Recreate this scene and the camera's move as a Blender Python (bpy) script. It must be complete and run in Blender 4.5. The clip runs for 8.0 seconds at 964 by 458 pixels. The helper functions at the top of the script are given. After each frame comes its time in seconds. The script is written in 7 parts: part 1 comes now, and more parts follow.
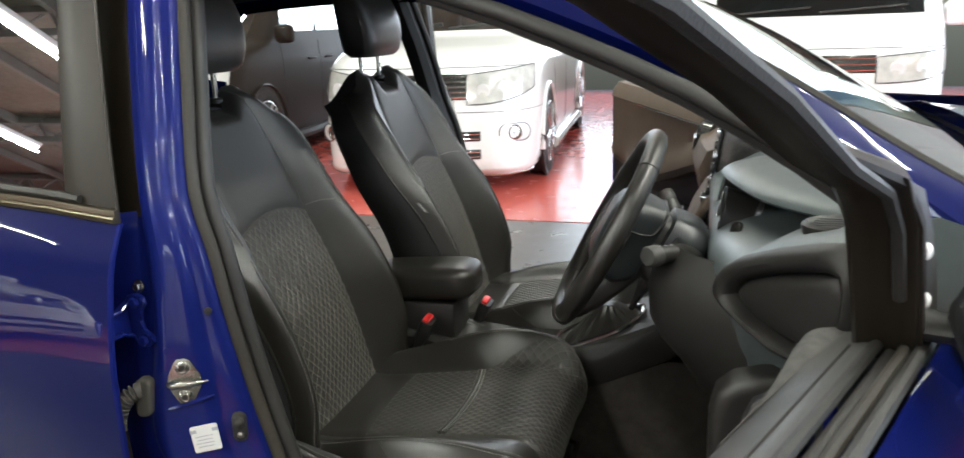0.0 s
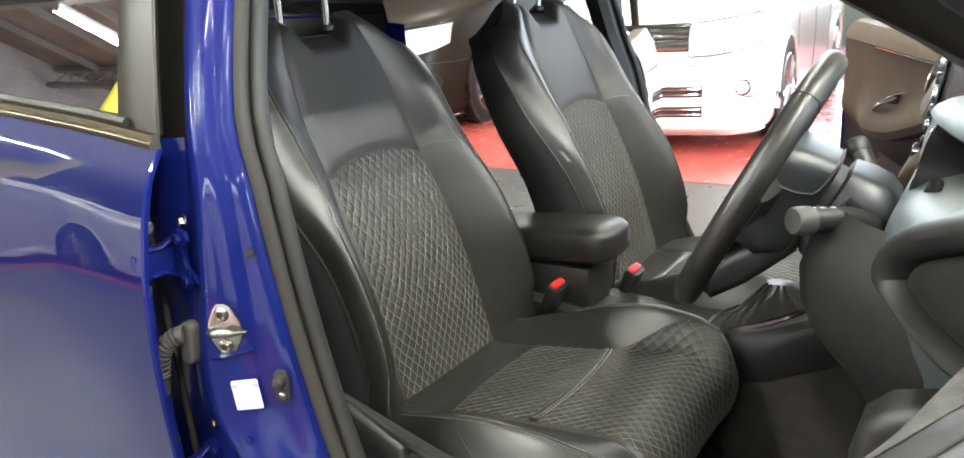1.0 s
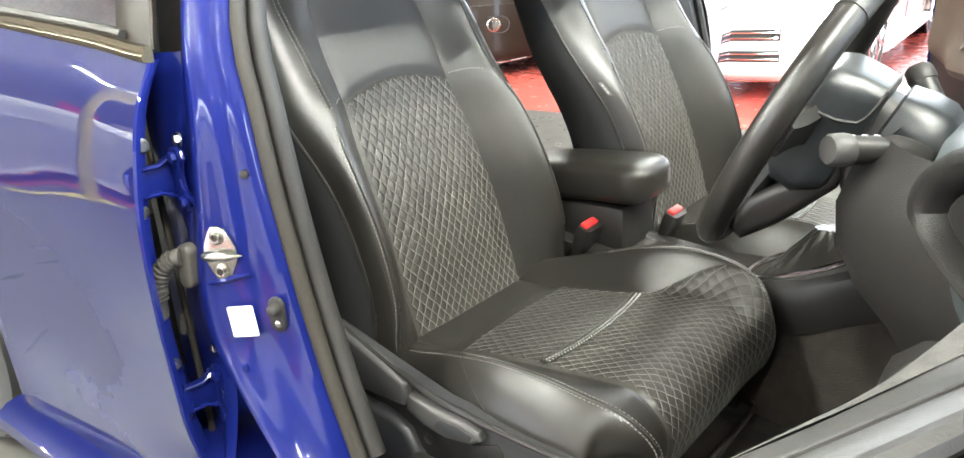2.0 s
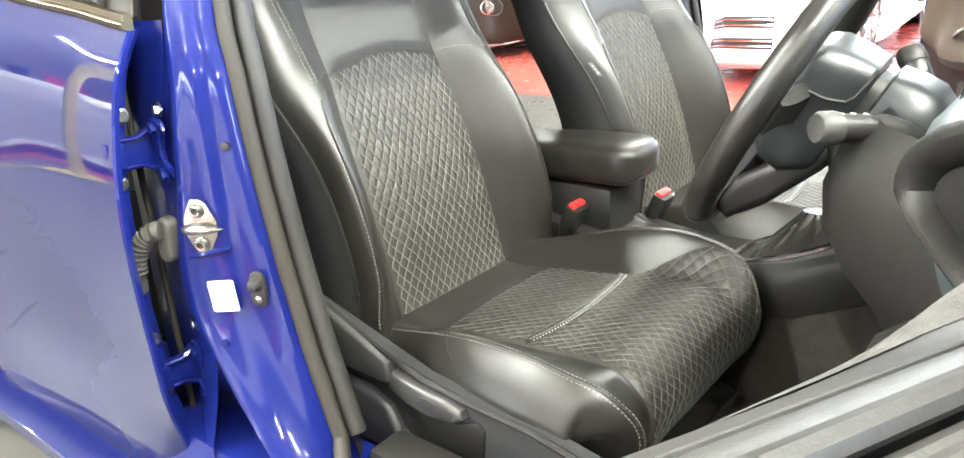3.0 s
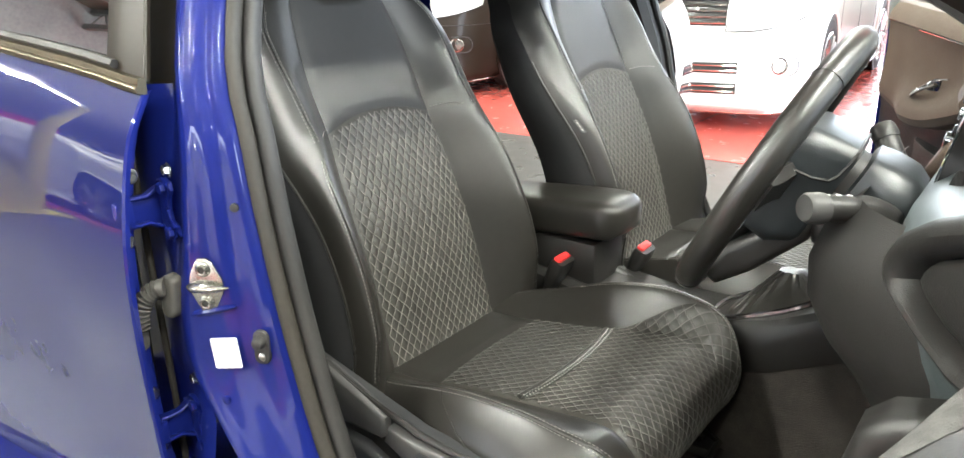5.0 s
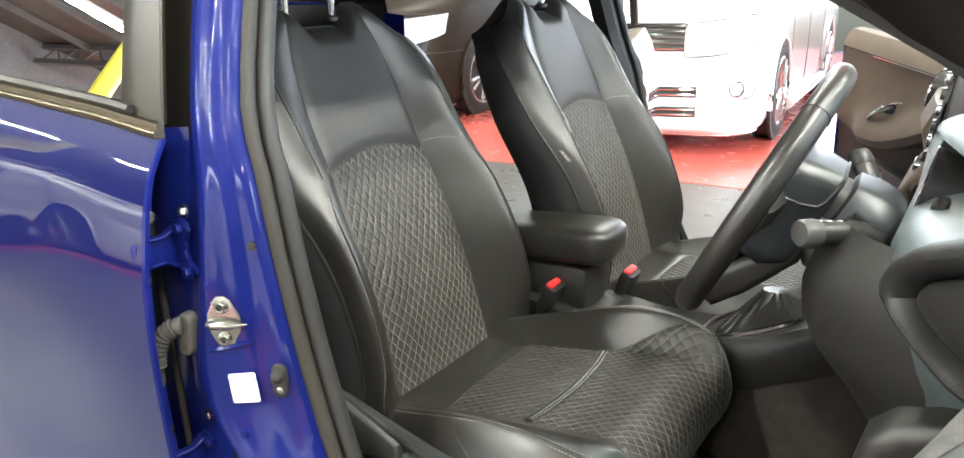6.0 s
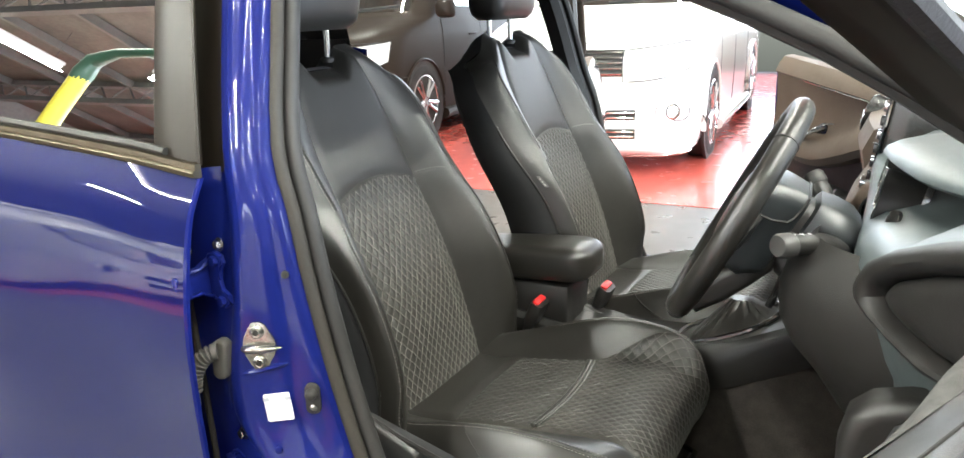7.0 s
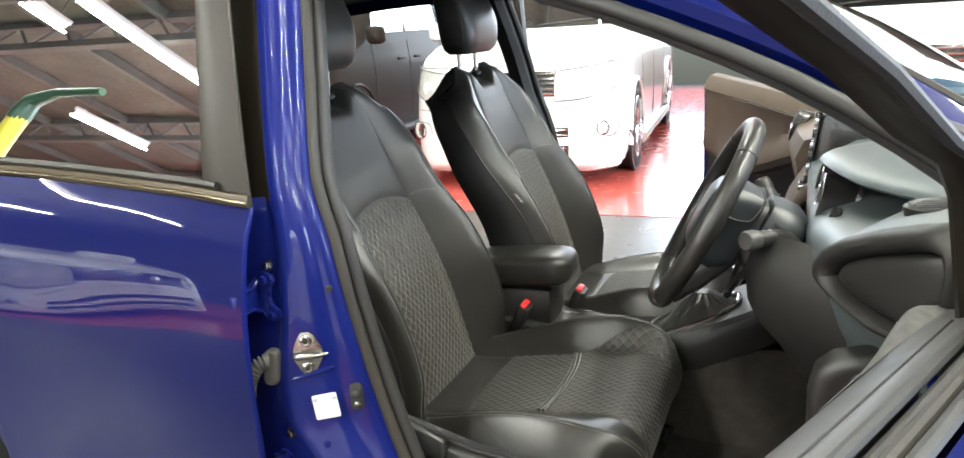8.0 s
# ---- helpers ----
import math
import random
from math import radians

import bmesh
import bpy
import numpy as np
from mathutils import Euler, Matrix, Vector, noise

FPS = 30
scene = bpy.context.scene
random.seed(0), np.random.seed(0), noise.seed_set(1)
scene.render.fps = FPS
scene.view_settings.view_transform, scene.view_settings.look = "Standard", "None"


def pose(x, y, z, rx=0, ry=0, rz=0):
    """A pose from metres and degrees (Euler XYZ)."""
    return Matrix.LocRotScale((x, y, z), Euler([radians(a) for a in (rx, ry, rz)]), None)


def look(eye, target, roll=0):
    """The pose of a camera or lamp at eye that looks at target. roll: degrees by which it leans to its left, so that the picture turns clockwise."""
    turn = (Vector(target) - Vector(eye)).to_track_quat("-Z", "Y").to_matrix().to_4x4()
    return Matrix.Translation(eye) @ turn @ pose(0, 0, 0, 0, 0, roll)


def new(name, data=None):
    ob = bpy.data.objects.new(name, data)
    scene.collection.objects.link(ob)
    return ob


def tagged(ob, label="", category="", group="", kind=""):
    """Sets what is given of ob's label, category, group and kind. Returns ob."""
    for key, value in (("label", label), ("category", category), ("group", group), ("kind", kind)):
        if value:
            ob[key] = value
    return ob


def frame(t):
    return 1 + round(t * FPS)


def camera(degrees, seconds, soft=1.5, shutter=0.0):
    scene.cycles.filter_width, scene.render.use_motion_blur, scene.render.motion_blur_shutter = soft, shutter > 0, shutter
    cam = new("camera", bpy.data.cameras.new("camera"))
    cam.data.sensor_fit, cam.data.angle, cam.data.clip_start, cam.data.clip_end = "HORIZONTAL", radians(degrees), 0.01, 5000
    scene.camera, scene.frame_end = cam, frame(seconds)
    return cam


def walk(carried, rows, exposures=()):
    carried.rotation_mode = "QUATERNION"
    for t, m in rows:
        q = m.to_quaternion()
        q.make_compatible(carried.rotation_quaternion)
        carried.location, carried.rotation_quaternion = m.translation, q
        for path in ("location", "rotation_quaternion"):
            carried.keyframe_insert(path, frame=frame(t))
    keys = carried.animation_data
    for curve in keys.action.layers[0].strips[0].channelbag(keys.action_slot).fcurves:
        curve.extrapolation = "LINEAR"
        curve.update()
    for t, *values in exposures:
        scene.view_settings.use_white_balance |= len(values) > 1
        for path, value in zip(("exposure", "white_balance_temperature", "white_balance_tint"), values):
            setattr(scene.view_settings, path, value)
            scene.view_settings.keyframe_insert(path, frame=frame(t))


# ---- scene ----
cam = camera(62.2, 8.0, shutter=0.25)
PATH = [
    (0, (-0.067, -0.110, 1.238), (-0.610, 1.747, 0.733), -2.0),
    (0.5, (-0.020, 0.076, 1.193), (-0.865, 1.816, 0.686), -3.1),
    (1, (0.049, 0.221, 1.132), (-1.031, 1.808, 0.569), -3.7),
    (1.5, (0.079, 0.302, 1.095), (-1.122, 1.772, 0.465), -4.2),
    (3, (0.085, 0.341, 1.057), (-1.103, 1.787, 0.352), -2.8),
    (3.5, (0.080, 0.335, 1.064), (-1.098, 1.796, 0.372), -2.0),
    (4, (0.077, 0.321, 1.080), (-1.086, 1.801, 0.404), -1.8),
    (4.5, (0.074, 0.308, 1.093), (-1.075, 1.810, 0.444), -1.4),
    (5.8, (0.025, 0.234, 1.146), (-1.038, 1.816, 0.538), -1.2),
    (6, (0.023, 0.213, 1.145), (-1.024, 1.813, 0.559), -1.5),
    (6.5, (0.004, 0.144, 1.158), (-0.981, 1.792, 0.597), -1.4),
    (7, (-0.019, 0.052, 1.185), (-0.930, 1.749, 0.649), -2.0),
    (7.5, (-0.031, -0.029, 1.193), (-0.878, 1.701, 0.658), -1.4),
    (8, (-0.076, -0.193, 1.234), (-0.815, 1.597, 0.735), -3.4),
]
EXPOSE = [(0, -1.02), (0.5, -0.64), (1.0, -0.05), (1.5, 0.33), (3.0, 1.02), (3.5, 1.02), (4.5, 0.52), (6.0, 0.20), (6.5, 0.05), (7.0, 0.08), (7.5, 0.02), (8.0, -0.18)]
EXPOSE = [(t, e, 6000, 9) for t, e in EXPOSE]
walk(cam, [(t, look(eye, target, roll)) for t, eye, target, roll in PATH], EXPOSE)

# ---- light: daylight outside, strip lights under the hall's ceiling ----
world = bpy.data.worlds.new("world")
scene.world = world
world.use_nodes = True
wn = world.node_tree.nodes
sky = wn.new("ShaderNodeTexSky")
sky.sky_type, sky.sun_disc = "NISHITA", False
sky.sun_elevation, sky.sun_rotation = radians(40), radians(200)
wn["Background"].inputs["Strength"].default_value = 0.12
world.node_tree.links.new(sky.outputs[0], wn["Background"].inputs["Color"])
scene.view_settings.exposure = 0.35

CEIL = 4.6


def area_lamp(name, m, sx, sy, watts, colour):
    d = bpy.data.lights.new(name, "AREA")
    d.shape, d.size, d.size_y, d.energy, d.color = "RECTANGLE", sx, sy, watts, colour
    ob = new(name, d)
    ob.matrix_world = m
    return ob


# strips run along y; each row is (x, y)
STRIPS = [(-5.5, -2.8), (-9.3, -3.2), (-7.9, -4.6), (-6.1, -1.5), (-3.2, -4.6), (0.6, -4.2), (4.6, -4.2), (-2.4, -0.9), (1.8, -0.9), (-5.2, 3.6), (-1.4, 3.6), (2.6, 3.6), (1.5, 1.3), (5.6, 1.3), (-5.0, 6.8), (-1.6, 6.8), (2.4, 6.8), (6.2, 4.4)]
for sx, sy in STRIPS:
    area_lamp("strip_light_lamp", pose(sx, sy, CEIL - 0.62), 0.035, 1.25 if sx < -6 else 2.3, 300 if sx < -6 else 150 if sy > 3 else 260, (0.99, 0.95, 0.79))
# added area lamps in unseen openings stand in for daylight and brighten the car
area_lamp("daylight_fill_east", pose(9.5, 5.0, 2.25, 0, 82, 0), 4.0, 11.0, 3300, (0.84, 0.92, 1.0))
area_lamp("daylight_fill_north", pose(-1.0, 13.3, 2.4, -80, 0, 0), 9.0, 3.4, 900, (0.93, 0.97, 1.0))
area_lamp("daylight_fill_south", pose(-3.4, -9.3, 1.6, 86, 0, 0), 9.0, 2.6, 1300, (0.90, 0.95, 1.0))

# ---- materials ----
def mat(name, colour, rough=0.5, metal=0.0, coat=0.0, coat_rough=0.03, vary=0.0, vscale=3.0, bump=0.0, bscale=60.0, kind="noise", spec=0.5, stain=0.0, rvary=0.0):
    """A surface with slow variation of tone, fine relief and uneven gloss, in metres."""
    m = bpy.data.materials.new(name)
    m.use_nodes = True
    n, l = m.node_tree.nodes, m.node_tree.links
    b = n["Principled BSDF"]
    b.inputs["Base Color"].default_value = (*colour, 1)
    b.inputs["Roughness"].default_value = rough
    b.inputs["Metallic"].default_value = metal
    b.inputs["Coat Weight"].default_value = coat
    b.inputs["Coat Roughness"].default_value = coat_rough
    b.inputs["Specular IOR Level"].default_value = spec
    co = n.new("ShaderNodeTexCoord")
    if vary:
        t = n.new("ShaderNodeTexNoise")
        t.inputs["Scale"].default_value, t.inputs["Detail"].default_value = vscale, 6
        l.new(co.outputs["Object"], t.inputs["Vector"])
        r = n.new("ShaderNodeMapRange")
        r.inputs["To Min"].default_value, r.inputs["To Max"].default_value = 1 - vary, 1 + vary
        r.inputs["From Min"].default_value, r.inputs["From Max"].default_value = 0.3, 0.7
        l.new(t.outputs["Fac"], r.inputs["Value"])
        t2 = n.new("ShaderNodeTexNoise")
        t2.inputs["Scale"].default_value, t2.inputs["Detail"].default_value = vscale * 14, 4
        l.new(co.outputs["Object"], t2.inputs["Vector"])
        r2 = n.new("ShaderNodeMapRange")
        r2.inputs["To Min"].default_value, r2.inputs["To Max"].default_value = 1 - vary * 0.6, 1 + vary * 0.6
        r2.inputs["From Min"].default_value, r2.inputs["From Max"].default_value = 0.3, 0.7
        l.new(t2.outputs["Fac"], r2.inputs["Value"])
        mu = n.new("ShaderNodeMath")
        mu.operation = "MULTIPLY"
        l.new(r.outputs[0], mu.inputs[0])
        l.new(r2.outputs[0], mu.inputs[1])
        v = n.new("ShaderNodeVectorMath")
        v.operation = "SCALE"
        v.inputs[0].default_value = colour
        l.new(mu.outputs[0], v.inputs["Scale"])
        l.new(v.outputs[0], b.inputs["Base Color"])
    if rvary:
        t3 = n.new("ShaderNodeTexNoise")
        t3.inputs["Scale"].default_value, t3.inputs["Detail"].default_value = 9, 5
        l.new(co.outputs["Object"], t3.inputs["Vector"])
        r3 = n.new("ShaderNodeMapRange")
        r3.inputs["To Min"].default_value, r3.inputs["To Max"].default_value = max(rough - rvary, 0.0), rough + rvary
        r3.inputs["From Min"].default_value, r3.inputs["From Max"].default_value = 0.3, 0.7
        l.new(t3.outputs["Fac"], r3.inputs["Value"])
        l.new(r3.outputs[0], b.inputs["Roughness"])
    if bump:
        if kind == "voronoi":
            g = n.new("ShaderNodeTexVoronoi")
            g.feature = "DISTANCE_TO_EDGE"
            g.inputs["Scale"].default_value = bscale
            src = g.outputs["Distance"]
        elif kind == "weave":
            g = n.new("ShaderNodeTexWave")
            g.inputs["Scale"].default_value = bscale
            g.inputs["Distortion"].default_value = 2.0
            src = g.outputs["Fac"]
        else:
            g = n.new("ShaderNodeTexNoise")
            g.inputs["Scale"].default_value, g.inputs["Detail"].default_value = bscale, 6
            src = g.outputs["Fac"]
        l.new(co.outputs["Object"], g.inputs["Vector"])
        bp = n.new("ShaderNodeBump")
        bp.inputs["Strength"].default_value, bp.inputs["Distance"].default_value = bump, 0.002
        l.new(src, bp.inputs["Height"])
        l.new(bp.outputs[0], b.inputs["Normal"])
    return m


def glow(name, colour, strength):
    m = mat(name, colour, 0.4)
    b = m.node_tree.nodes["Principled BSDF"]
    b.inputs["Emission Color"].default_value = (*colour, 1)
    b.inputs["Emission Strength"].default_value = strength
    return m


def glass(name, tint, dark):
    """A pane: a sharp reflection over a see-through tint."""
    m = bpy.data.materials.new(name)
    m.use_nodes = True
    n, l = m.node_tree.nodes, m.node_tree.links
    n.remove(n["Principled BSDF"])
    tr, gl, mx, fr = n.new("ShaderNodeBsdfTransparent"), n.new("ShaderNodeBsdfGlossy"), n.new("ShaderNodeMixShader"), n.new("ShaderNodeFresnel")
    tr.inputs["Color"].default_value = (tint[0] * dark, tint[1] * dark, tint[2] * dark, 1)
    gl.inputs["Roughness"].default_value = 0.0
    gl.inputs["Color"].default_value = (0.95, 0.97, 0.95, 1)
    fr.inputs["IOR"].default_value = 1.5
    l.new(fr.outputs[0], mx.inputs[0])
    l.new(tr.outputs[0], mx.inputs[1])
    l.new(gl.outputs[0], mx.inputs[2])
    l.new(mx.outputs[0], n["Material Output"].inputs["Surface"])
    return m


LEATHER = mat("black_leather", (0.0165, 0.0153, 0.0132), 0.34, spec=0.62, vary=0.15, vscale=5, bump=0.10, bscale=420, kind="voronoi", rvary=0.03)
LEATHER_QUILT = mat("quilted_black_leather", (0.032, 0.0295, 0.0255), 0.44, spec=0.5, vary=0.12, vscale=5, bump=0.10, bscale=420, kind="voronoi", rvary=0.03)
SEATBACK = mat("black_woven_fabric", (0.012, 0.012, 0.013), 0.85, vary=0.15, vscale=8, bump=0.4, bscale=500)
# thread in several copies: each panel's light or shade is in its tone
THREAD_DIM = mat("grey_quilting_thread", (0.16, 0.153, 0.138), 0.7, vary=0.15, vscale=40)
THREAD_SHADED = mat("shaded_quilting_thread", (0.070, 0.068, 0.064), 0.6, vary=0.15, vscale=40)
THREAD_HALF_LIT = mat("half_lit_quilting_thread", (0.105, 0.10, 0.092), 0.6, vary=0.15, vscale=40)
THREAD_LIT = mat("lit_seam_thread", (0.45, 0.45, 0.43), 0.6, vary=0.15, vscale=40)
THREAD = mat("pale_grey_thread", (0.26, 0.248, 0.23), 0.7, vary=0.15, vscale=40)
PLASTIC = mat("black_grained_plastic", (0.0140, 0.0130, 0.0122), 0.42, vary=0.12, vscale=6, bump=0.18, bscale=600, rvary=0.06)
PLASTIC_GREY = mat("dark_grey_grained_plastic", (0.030, 0.0305, 0.032), 0.38, vary=0.12, vscale=6, bump=0.18, bscale=600, rvary=0.06)
# windscreen glare is put into this tone, paler than the dark skin itself
DASH_SOFT = mat("soft_dashboard_skin_glare_tone", (0.072, 0.087, 0.091), 0.40, vary=0.10, vscale=5, bump=0.2, bscale=480, kind="voronoi", rvary=0.06)
TRIM_GREY = mat("light_grey_satin_trim", (0.050, 0.049, 0.048), 0.42, vary=0.10, vscale=5, bump=0.2, bscale=500, rvary=0.05)
TRIM_FABRIC = mat("speckled_grey_trim_fabric", (0.080, 0.078, 0.075), 0.9, vary=0.3, vscale=60, bump=0.7, bscale=700)
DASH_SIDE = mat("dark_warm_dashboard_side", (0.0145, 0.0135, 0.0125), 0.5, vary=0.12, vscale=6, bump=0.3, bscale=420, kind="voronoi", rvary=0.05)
DOOR_BROWN = mat("warm_grey_door_skin", (0.088, 0.060, 0.040), 0.55, vary=0.10, vscale=5, bump=0.3, bscale=500, rvary=0.05)
CARPET = mat("dark_car_carpet", (0.030, 0.025, 0.021), 0.95, vary=0.35, vscale=30, bump=0.9, bscale=500)
RUBBER = mat("black_rubber", (0.018, 0.017, 0.016), 0.55, vary=0.15, vscale=12, bump=0.2, bscale=300, rvary=0.08)
RUBBER_WARM = mat("warm_black_rubber", (0.019, 0.016, 0.0118), 0.66, vary=0.2, vscale=9, bump=0.2, bscale=300, rvary=0.08)
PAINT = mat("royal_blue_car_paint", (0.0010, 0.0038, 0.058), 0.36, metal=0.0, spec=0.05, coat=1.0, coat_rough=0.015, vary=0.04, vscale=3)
# same paint set lighter; light on pillar and jambs is put into it
PAINT_LIT = mat("royal_blue_paint_lit", (0.0055, 0.0100, 0.100), 0.36, metal=0.0, spec=0.08, coat=0.5, coat_rough=0.03, vary=0.08, vscale=6, bump=0.06, bscale=120)
GLOSS_BLACK = mat("gloss_black_trim", (0.02, 0.019, 0.018), 0.22, coat=0.6, coat_rough=0.06, vary=0.1, vscale=6)
COLUMN = mat("smooth_dark_column_plastic", (0.018, 0.021, 0.023), 0.36, spec=0.65, vary=0.10, vscale=5, bump=0.15, bscale=500, rvary=0.05)
SATIN_BLACK = mat("satin_black_film", (0.015, 0.0118, 0.0085), 0.36, spec=0.28, vary=0.15, vscale=7, rvary=0.06)
CHROME = mat("chrome", (0.72, 0.72, 0.72), 0.10, metal=1.0, rvary=0.05)
BRUSHED = mat("brushed_trim_metal", (0.125, 0.106, 0.074), 0.34, metal=1.0, vary=0.1, vscale=20)
STEEL = mat("zinc_plated_steel", (0.40, 0.39, 0.36), 0.26, metal=1.0, vary=0.15, vscale=40, bump=0.1, bscale=200)
LABEL = mat("white_label_paper", (0.66, 0.66, 0.66), 0.5, vary=0.02, vscale=20)
PRINT = mat("grey_print", (0.35, 0.36, 0.40), 0.6)
RED_PLASTIC = mat("red_buckle_plastic", (0.62, 0.03, 0.03), 0.35)
SCREEN = mat("dark_display_glass", (0.010, 0.013, 0.014), 0.12, coat=0.5)
GREY_BOOT = mat("grey_rubber_boot", (0.062, 0.058, 0.052), 0.6, vary=0.12, vscale=20)
WINDOW = glass("tinted_window_glass", (0.55, 0.60, 0.55), 0.10)
WINDSCREEN = glass("windscreen_glass", (0.90, 0.97, 0.92), 0.85)
VAN_GLASS = glass("van_window_glass", (0.7, 0.8, 0.8), 0.12)
WHITE_PAINT = mat("white_car_paint", (0.80, 0.80, 0.79), 0.3, coat=1.0, coat_rough=0.02, vary=0.02, vscale=2)
DARK_PAINT = mat("dark_brown_car_paint", (0.020, 0.0145, 0.011), 0.45, spec=0.12, coat=0.08, coat_rough=0.03, vary=0.04, vscale=2)
LAMP_CLEAR = mat("clear_lamp_lens", (0.52, 0.52, 0.49), 0.12, coat=1.0, vary=0.15, vscale=14)
TYRE = mat("tyre_rubber", (0.022, 0.022, 0.022), 0.75, vary=0.2, vscale=20, bump=0.3, bscale=150)
ALLOY = mat("silver_alloy", (0.55, 0.55, 0.56), 0.25, metal=0.9, vary=0.06, vscale=12)
FLOOR_GREY = mat("light_grey_painted_floor", (0.080, 0.077, 0.072), 0.30, spec=0.28, vary=0.10, vscale=0.8, bump=0.05, bscale=30, rvary=0.04)
FLOOR_RED = mat("red_painted_floor", (0.47, 0.095, 0.075), 0.20, vary=0.12, vscale=0.9, bump=0.05, bscale=30, rvary=0.10)
WALL_WHITE = mat("white_wall_paint", (0.46, 0.455, 0.44), 0.7, vary=0.06, vscale=1.2, bump=0.1, bscale=60)
WALL_SHEET = mat("grey_sheet_metal", (0.15, 0.148, 0.14), 0.6, vary=0.2, vscale=1.0, bump=0.1, bscale=40)
CEILING_DARK = mat("pale_ceiling_sheet", (0.090, 0.084, 0.068), 0.8, vary=0.25, vscale=1.5)
BEAM = mat("grey_painted_steel", (0.085, 0.081, 0.073), 0.55, vary=0.15, vscale=3)
YELLOW = mat("yellow_safety_paint", (0.50, 0.43, 0.04), 0.4, vary=0.10, vscale=5)
GREEN = mat("green_machine_paint", (0.02, 0.055, 0.032), 0.4, vary=0.1, vscale=5)
TUBE = glow("lit_tube", (1.0, 0.95, 0.82), 14.0)

# ---- building helpers ----
def finish(bm, name, material, smooth=True):
    bmesh.ops.recalc_face_normals(bm, faces=bm.faces)
    me = bpy.data.meshes.new(name)
    bm.to_mesh(me)
    bm.free()
    me.materials.append(material)
    if smooth:
        me.polygons.foreach_set("use_smooth", [True] * len(me.polygons))
        me.set_sharp_from_angle(angle=radians(38))
    return me


def thing(name, at, label, category, group="", kind=""):
    ob = new(name)
    ob.location = at
    ob.empty_display_size = 0.1
    return tagged(ob, label, category, group, kind)


def part(name, bm, material, parent, label="", smooth=True):
    """One bmesh, in world places, as one mesh under a thing or a part."""
    ob = new(name, finish(bm, name, material, smooth))
    ob.parent = parent
    if parent.type == "EMPTY":
        ob.matrix_parent_inverse = Matrix.Translation(parent.location).inverted()
    return tagged(ob, label)


def solo(name, bm, material, label, category, kind="", group="", smooth=True):
    return tagged(new(name, finish(bm, name, material, smooth)), label, category, group, kind)


def box(bm, lo, hi, m=None, bev=0.0, seg=2):
    """A box between two corners, its edges rounded by bev, turned by m."""
    c = [(a + b) / 2 for a, b in zip(lo, hi)]
    d = [abs(b - a) for a, b in zip(lo, hi)]
    r = bmesh.ops.create_cube(bm, size=1.0, matrix=Matrix.Translation(c) @ Matrix.Diagonal((*d, 1)))
    if bev:
        es = {e for v in r["verts"] for e in v.link_edges}
        r2 = bmesh.ops.bevel(bm, geom=list(es), offset=min(bev, min(d) * 0.49), segments=seg, affect="EDGES", profile=0.5)
        vs = set(r2["verts"]) | {v for v in r["verts"] if v.is_valid}
    else:
        vs = set(r["verts"])
    if m is not None:
        bmesh.ops.transform(bm, matrix=m, verts=list(vs))
    return bm


def grid(bm, rows, close_u=False, close_v=False, cap=False):
    """A skin over rows of points, all of one length."""
    vs = [[bm.verts.new(p) for p in r] for r in rows]
    nv, nu = len(vs), len(vs[0])
    for i in range(nv if close_v else nv - 1):
        for j in range(nu if close_u else nu - 1):
            q = (vs[i][j], vs[i][(j + 1) % nu], vs[(i + 1) % nv][(j + 1) % nu], vs[(i + 1) % nv][j])
            bm.faces.new(q)
    if cap:
        bm.faces.new(vs[0])
        bm.faces.new(vs[-1][::-1])
    return vs


def tube(bm, pts, r, n=8, closed=False, flat=1.0, up=(0, 0, 1)):
    """A round (or flattened) bar along points; r may be one number or one a point."""
    pts = [Vector(p) for p in pts]
    rows = []
    for i, p in enumerate(pts):
        a = pts[(i - 1) % len(pts)] if (closed or i) else p
        b = pts[(i + 1) % len(pts)] if (closed or i < len(pts) - 1) else p
        d = (b - a).normalized()
        s = d.cross(Vector(up))
        s = s.normalized() if s.length > 1e-4 else d.orthogonal().normalized()
        u = s.cross(d).normalized()
        rr = r[i] if isinstance(r, (list, tuple)) else r
        rows.append([p + rr * (math.cos(k * 2 * math.pi / n) * s + flat * math.sin(k * 2 * math.pi / n) * u) for k in range(n)])
    grid(bm, rows, close_u=True, close_v=closed, cap=not closed)
    return bm


def lathe(bm, prof, m, n=20):
    """Turns (radius, height) pairs round z, then places them by m."""
    rows = [[m @ Vector((r * math.cos(k * 2 * math.pi / n), r * math.sin(k * 2 * math.pi / n), z)) for k in range(n)] for r, z in prof]
    grid(bm, rows, close_u=True, cap=True)
    return bm


